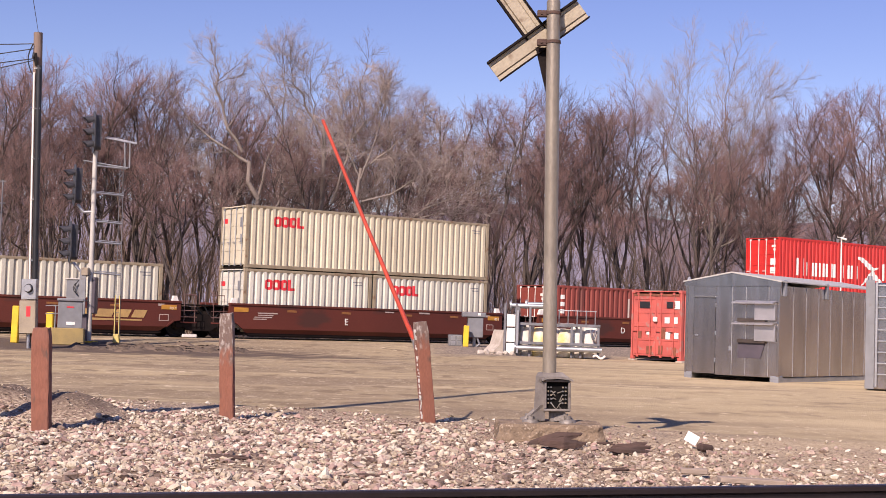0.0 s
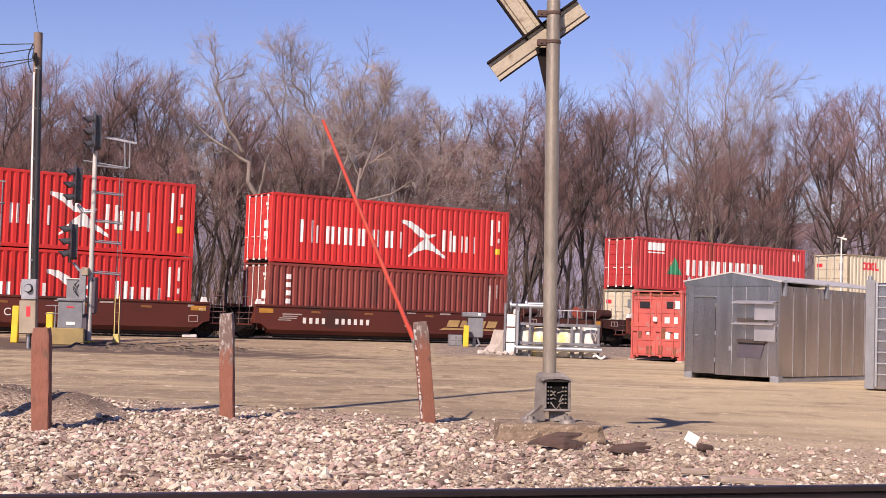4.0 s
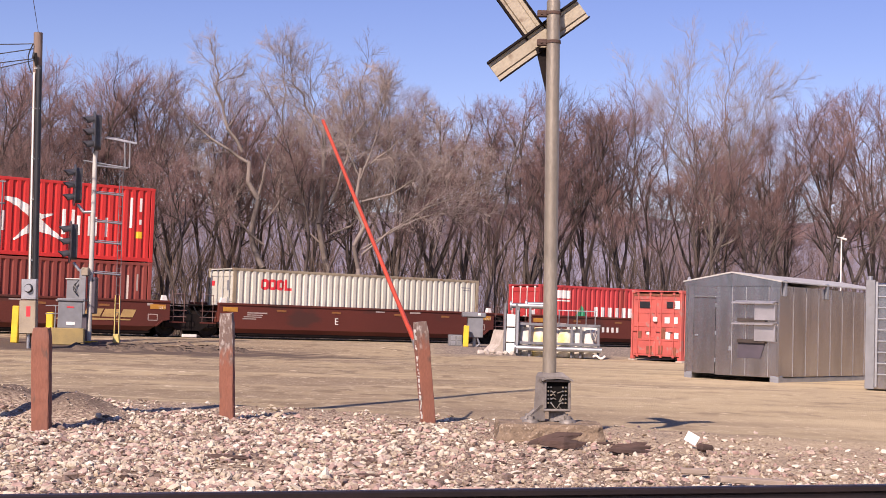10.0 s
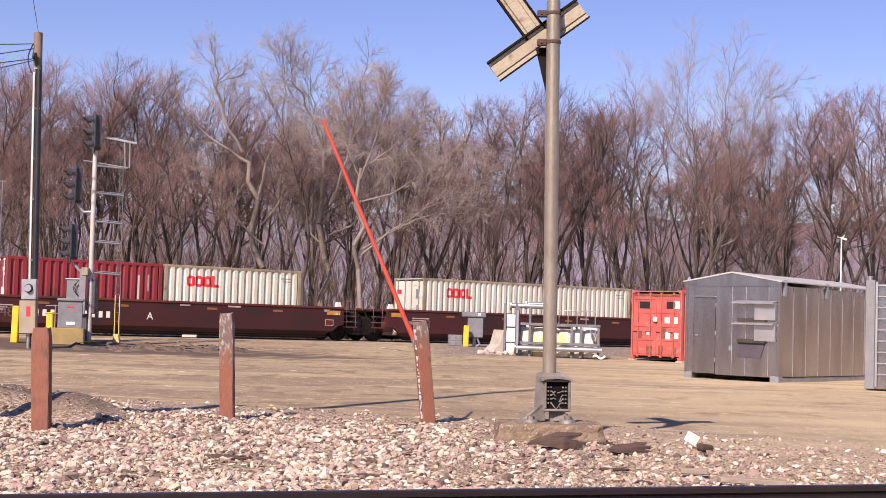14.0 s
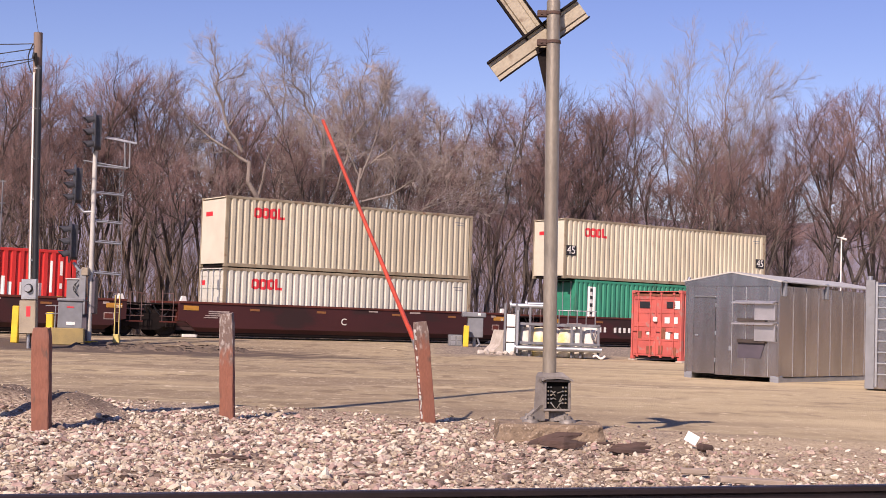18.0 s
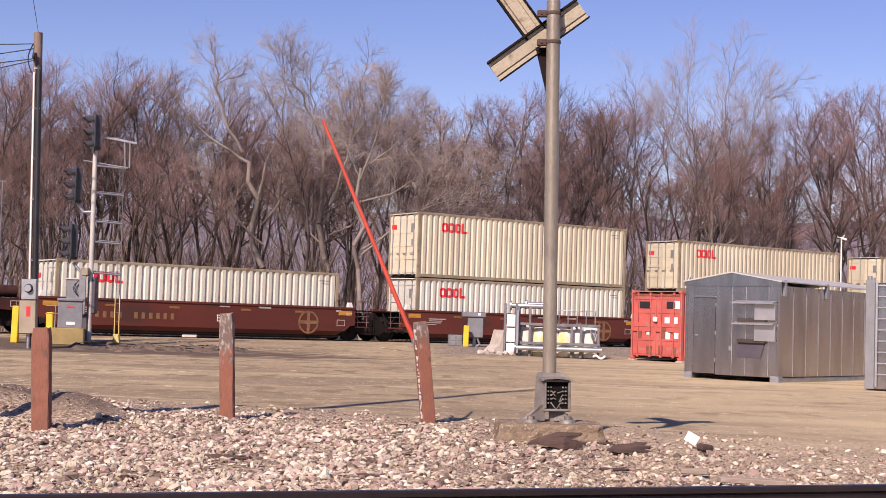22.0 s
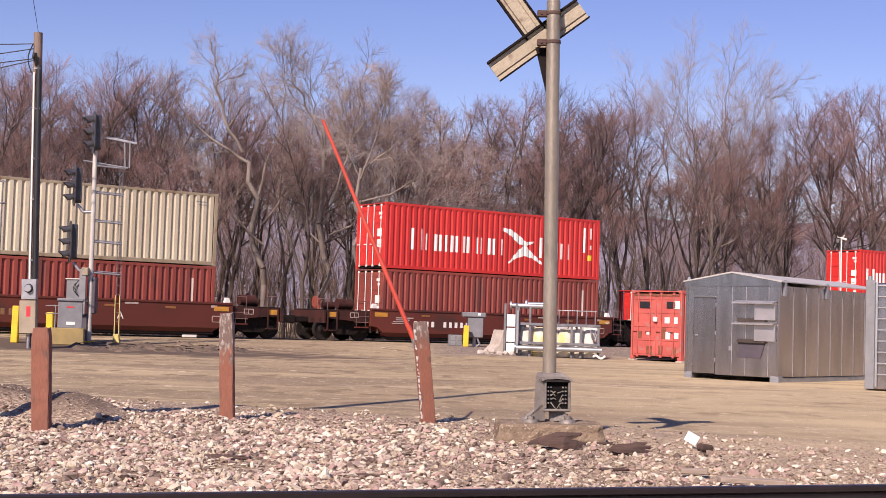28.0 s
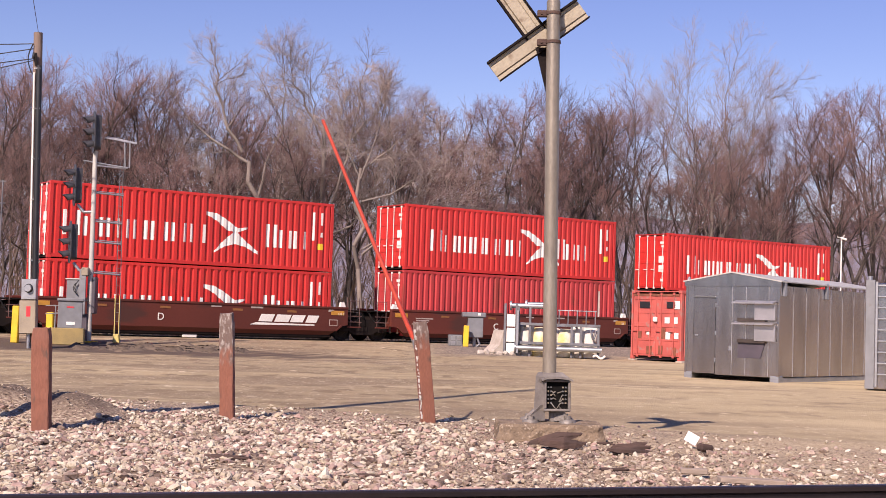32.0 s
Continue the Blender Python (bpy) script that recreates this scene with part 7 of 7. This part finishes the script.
    if (style, letter) in (("grimy", "B"), ("cross", "C")):
        rng = random.Random(int(half * 100) + ord(letter))
        x, last = (-1.5, 6.0) if style == "grimy" else (1.6, 3.4)
        while x < last:
            w, h = rng.uniform(0.55, 0.95), rng.uniform(0.55, 0.78)
            z = rng.uniform(0.36, 0.46)
            k = rng.uniform(-0.12, 0.12)
            fill = [(x + rng.uniform(0, 0.1), z), (x + w * 0.9, z + rng.uniform(0, 0.08)), (x + w + k, z + h * rng.uniform(0.5, 0.8)), (x + w * 0.7 + k, z + h), (x + w * 0.2 + k, z + h * rng.uniform(0.8, 1.0)), (x - 0.05, z + h * 0.45)]
            part("scrawl_fill", Form().add([(a, y - 0.003, b) for a, b in fill], [tuple(range(6))]), SCRAWL_FILL, t, "faded grey painted letter shape")
            f = Form()
            hook = fill[rng.randrange(2, 5):] + fill[:rng.randrange(1, 4)] + [(x + w * 0.5, z + h * 0.5)]
            for i, (ax, az) in enumerate(hook):
                c, d = hook[max(0, i - 1)], hook[min(len(hook) - 1, i + 1)]
                v = Vector((c[1] - d[1], d[0] - c[0])).normalized() * 0.026
                f.v += [(ax + v.x, y - 0.005, az + v.y), (ax - v.x, y - 0.005, az - v.y)]
            f.f = [(2 * i, 2 * i + 1, 2 * i + 3, 2 * i + 2) for i in range(len(hook) - 1)]
            f.s = [False] * len(f.f)
            part("scrawl", f, SCRAWL, t, "faded pale painted scrawl")
            x += w + rng.uniform(0.02, 0.2)
    return t


SCRAWL = material("faded_graffiti_paint", (0.32, 0.22, 0.20), (0.17, 0.08, 0.075), 3.5, 0.6)
SCRAWL_FILL = material("worn_grey_graffiti_fill", (0.20, 0.125, 0.12), (0.10, 0.035, 0.032), 2.0, 0.6, stain=(0.30, 0.10, 0.09), stain_at=0.64)

# ---- the train ----
FLOOR = 0.52
S, HC = 2.59, 2.896
OO, HA = ("cream", "emblem"), ("scarlet", "wings")
BR, HY = ("brown", "strokes"), ("red", "triangle")
# middle of the load along the train, half pitch, letter, style, ends, lower load, upper load
UNITS = [
    (-168.95, 7.80, "A", "gold", "c", "j", [(40, S, *OO)], []),
    (-153.25, 7.80, "E", "gold", "j", "j", [(20, S, *OO), (20, S, *OO)], [(40, S, *OO)]),
    (-137.54, 7.80, "D", "gold", "j", "j", [(20, S, *BR), (20, S, *OO)], []),
    (-121.83, 7.80, "C", "bare", "j", "j", [(40, HC, "scarlet", "wide_wings")], [(40, HC, *HA)]),
    (-106.24, 7.80, "B", "gold", "j", "c", [(40, HC, *BR)], [(40, HC, *HA)]),
    (-86.13, 7.80, "B", "gold", "c", "j", [(40, S, *OO)], [(40, S, *HY)]),
    (-70.41, 7.80, "C", "bare", "j", "j", [(40, S, *OO)], [(40, S, *OO)]),
    (-54.66, 7.80, "D", "gold", "j", "j", [(40, S, *BR)], [(40, HC, *HA)]),
    (-38.98, 7.80, "E", "bare", "j", "j", [(40, S, *OO)], []),
    (-23.28, 7.80, "A", "gold", "j", "c", [(40, S, *HY)], []),
    (-2.11, 9.05, "A", "grimy", "c", "j", [(20, S, "maroon", "strokes"), (20, S, *OO)], []),
    (16.17, 9.05, "E", "grimy", "j", "j", [(40, S, *OO)], []),
    (34.33, 9.05, "D", "grimy", "j", "j", [(40, HC, "scarlet", "wide_wings")], []),
    (52.59, 9.05, "C", "grimy", "j", "j", [(40, S, *OO)], [(40, HC, *OO, False)]),
    (70.90, 9.05, "B", "grimy", "j", "c", [(40, HC, "green", "band")], [(45, HC, *OO, False)]),
    (91.80, 7.80, "B", "cross", "c", "j", [(40, S, *OO)], []),
    (107.90, 7.80, "C", "cross", "j", "j", [(40, S, *OO)], [(40, HC, *OO)]),
    (123.61, 7.80, "D", "cross", "j", "j", [(40, S, *OO)], [(40, S, *OO)]),
    (139.39, 7.80, "E", "cross", "j", "j", [(40, S, *OO)], [(40, S, *OO)]),
    (155.21, 7.80, "A", "cross", "j", "c", [(40, S, "brown", "plain")], [(40, HC, *OO)]),
    (175.30, 7.80, "A", "white", "c", "j", [(40, HC, "brown", "plain")], [(40, HC, *HA)]),
    (190.95, 7.80, "E", "bare", "j", "j", [(40, S, "scarlet", "wide_wings")], []),
    (206.70, 7.80, "D", "white", "j", "j", [(40, S, "scarlet", "wide_wings")], [(40, HC, "scarlet", "wide_wings")]),
    (222.48, 7.80, "C", "bare", "j", "j", [(40, HC, "red", "plain")], [(40, HC, *HA)]),
    (238.12, 7.80, "B", "gold", "j", "j", [(40, S, "brown", "plain")], [(40, HC, *HA)]),
]
RIDING = []   # thing, place along the train, height


def train():
    for mid, half, letter, style, le, re, lower, upper in UNITS:
        ends = {"c": "coupler", "j": "joint"}
        RIDING.append((well_car(half, letter, style, ends[le], ends[re]), mid, RAIL_TOP))
        total = sum(LENGTHS[c[0]] for c in lower) + 0.08 * (len(lower) - 1)
        x = mid - total / 2
        for c in lower:
            if c[2] == "cream" and (not upper or upper[0][2] == "cream"):   # most lower boxes are cleaner and whiter
                c = (*c[:2], "ivory", *c[3:])
            RIDING.append((container(*c), x + LENGTHS[c[0]] / 2, FLOOR))
            x += LENGTHS[c[0]] + 0.08
        for c in upper:
            RIDING.append((container(*c), mid, FLOOR + lower[0][1] + 0.02))


train()

# ---- what moves ----
# seconds, and the metres that the train has gone past its place at 16 s
RUN = ((0, -183.73), (4, -137.84), (8, -91.94), (12, -46.01), (16, 0.0), (20, 46.06), (24, 92.11), (28, 138.20), (32, 184.35))


def motions():
    for ob, s, z in RIDING:
        walk(ob, [(t, on_track(s - gone, 0, z)) for t, gone in RUN])
    for ob in WHEELSETS:
        at = ob.matrix_basis.translation.copy()
        walk(ob, [(k / 30, pose(at.x, at.y, at.z, 0, -math.degrees(11.5 * k / 30 / 0.46), 0)) for k in range(int(SECONDS * 30) + 1)])


motions()
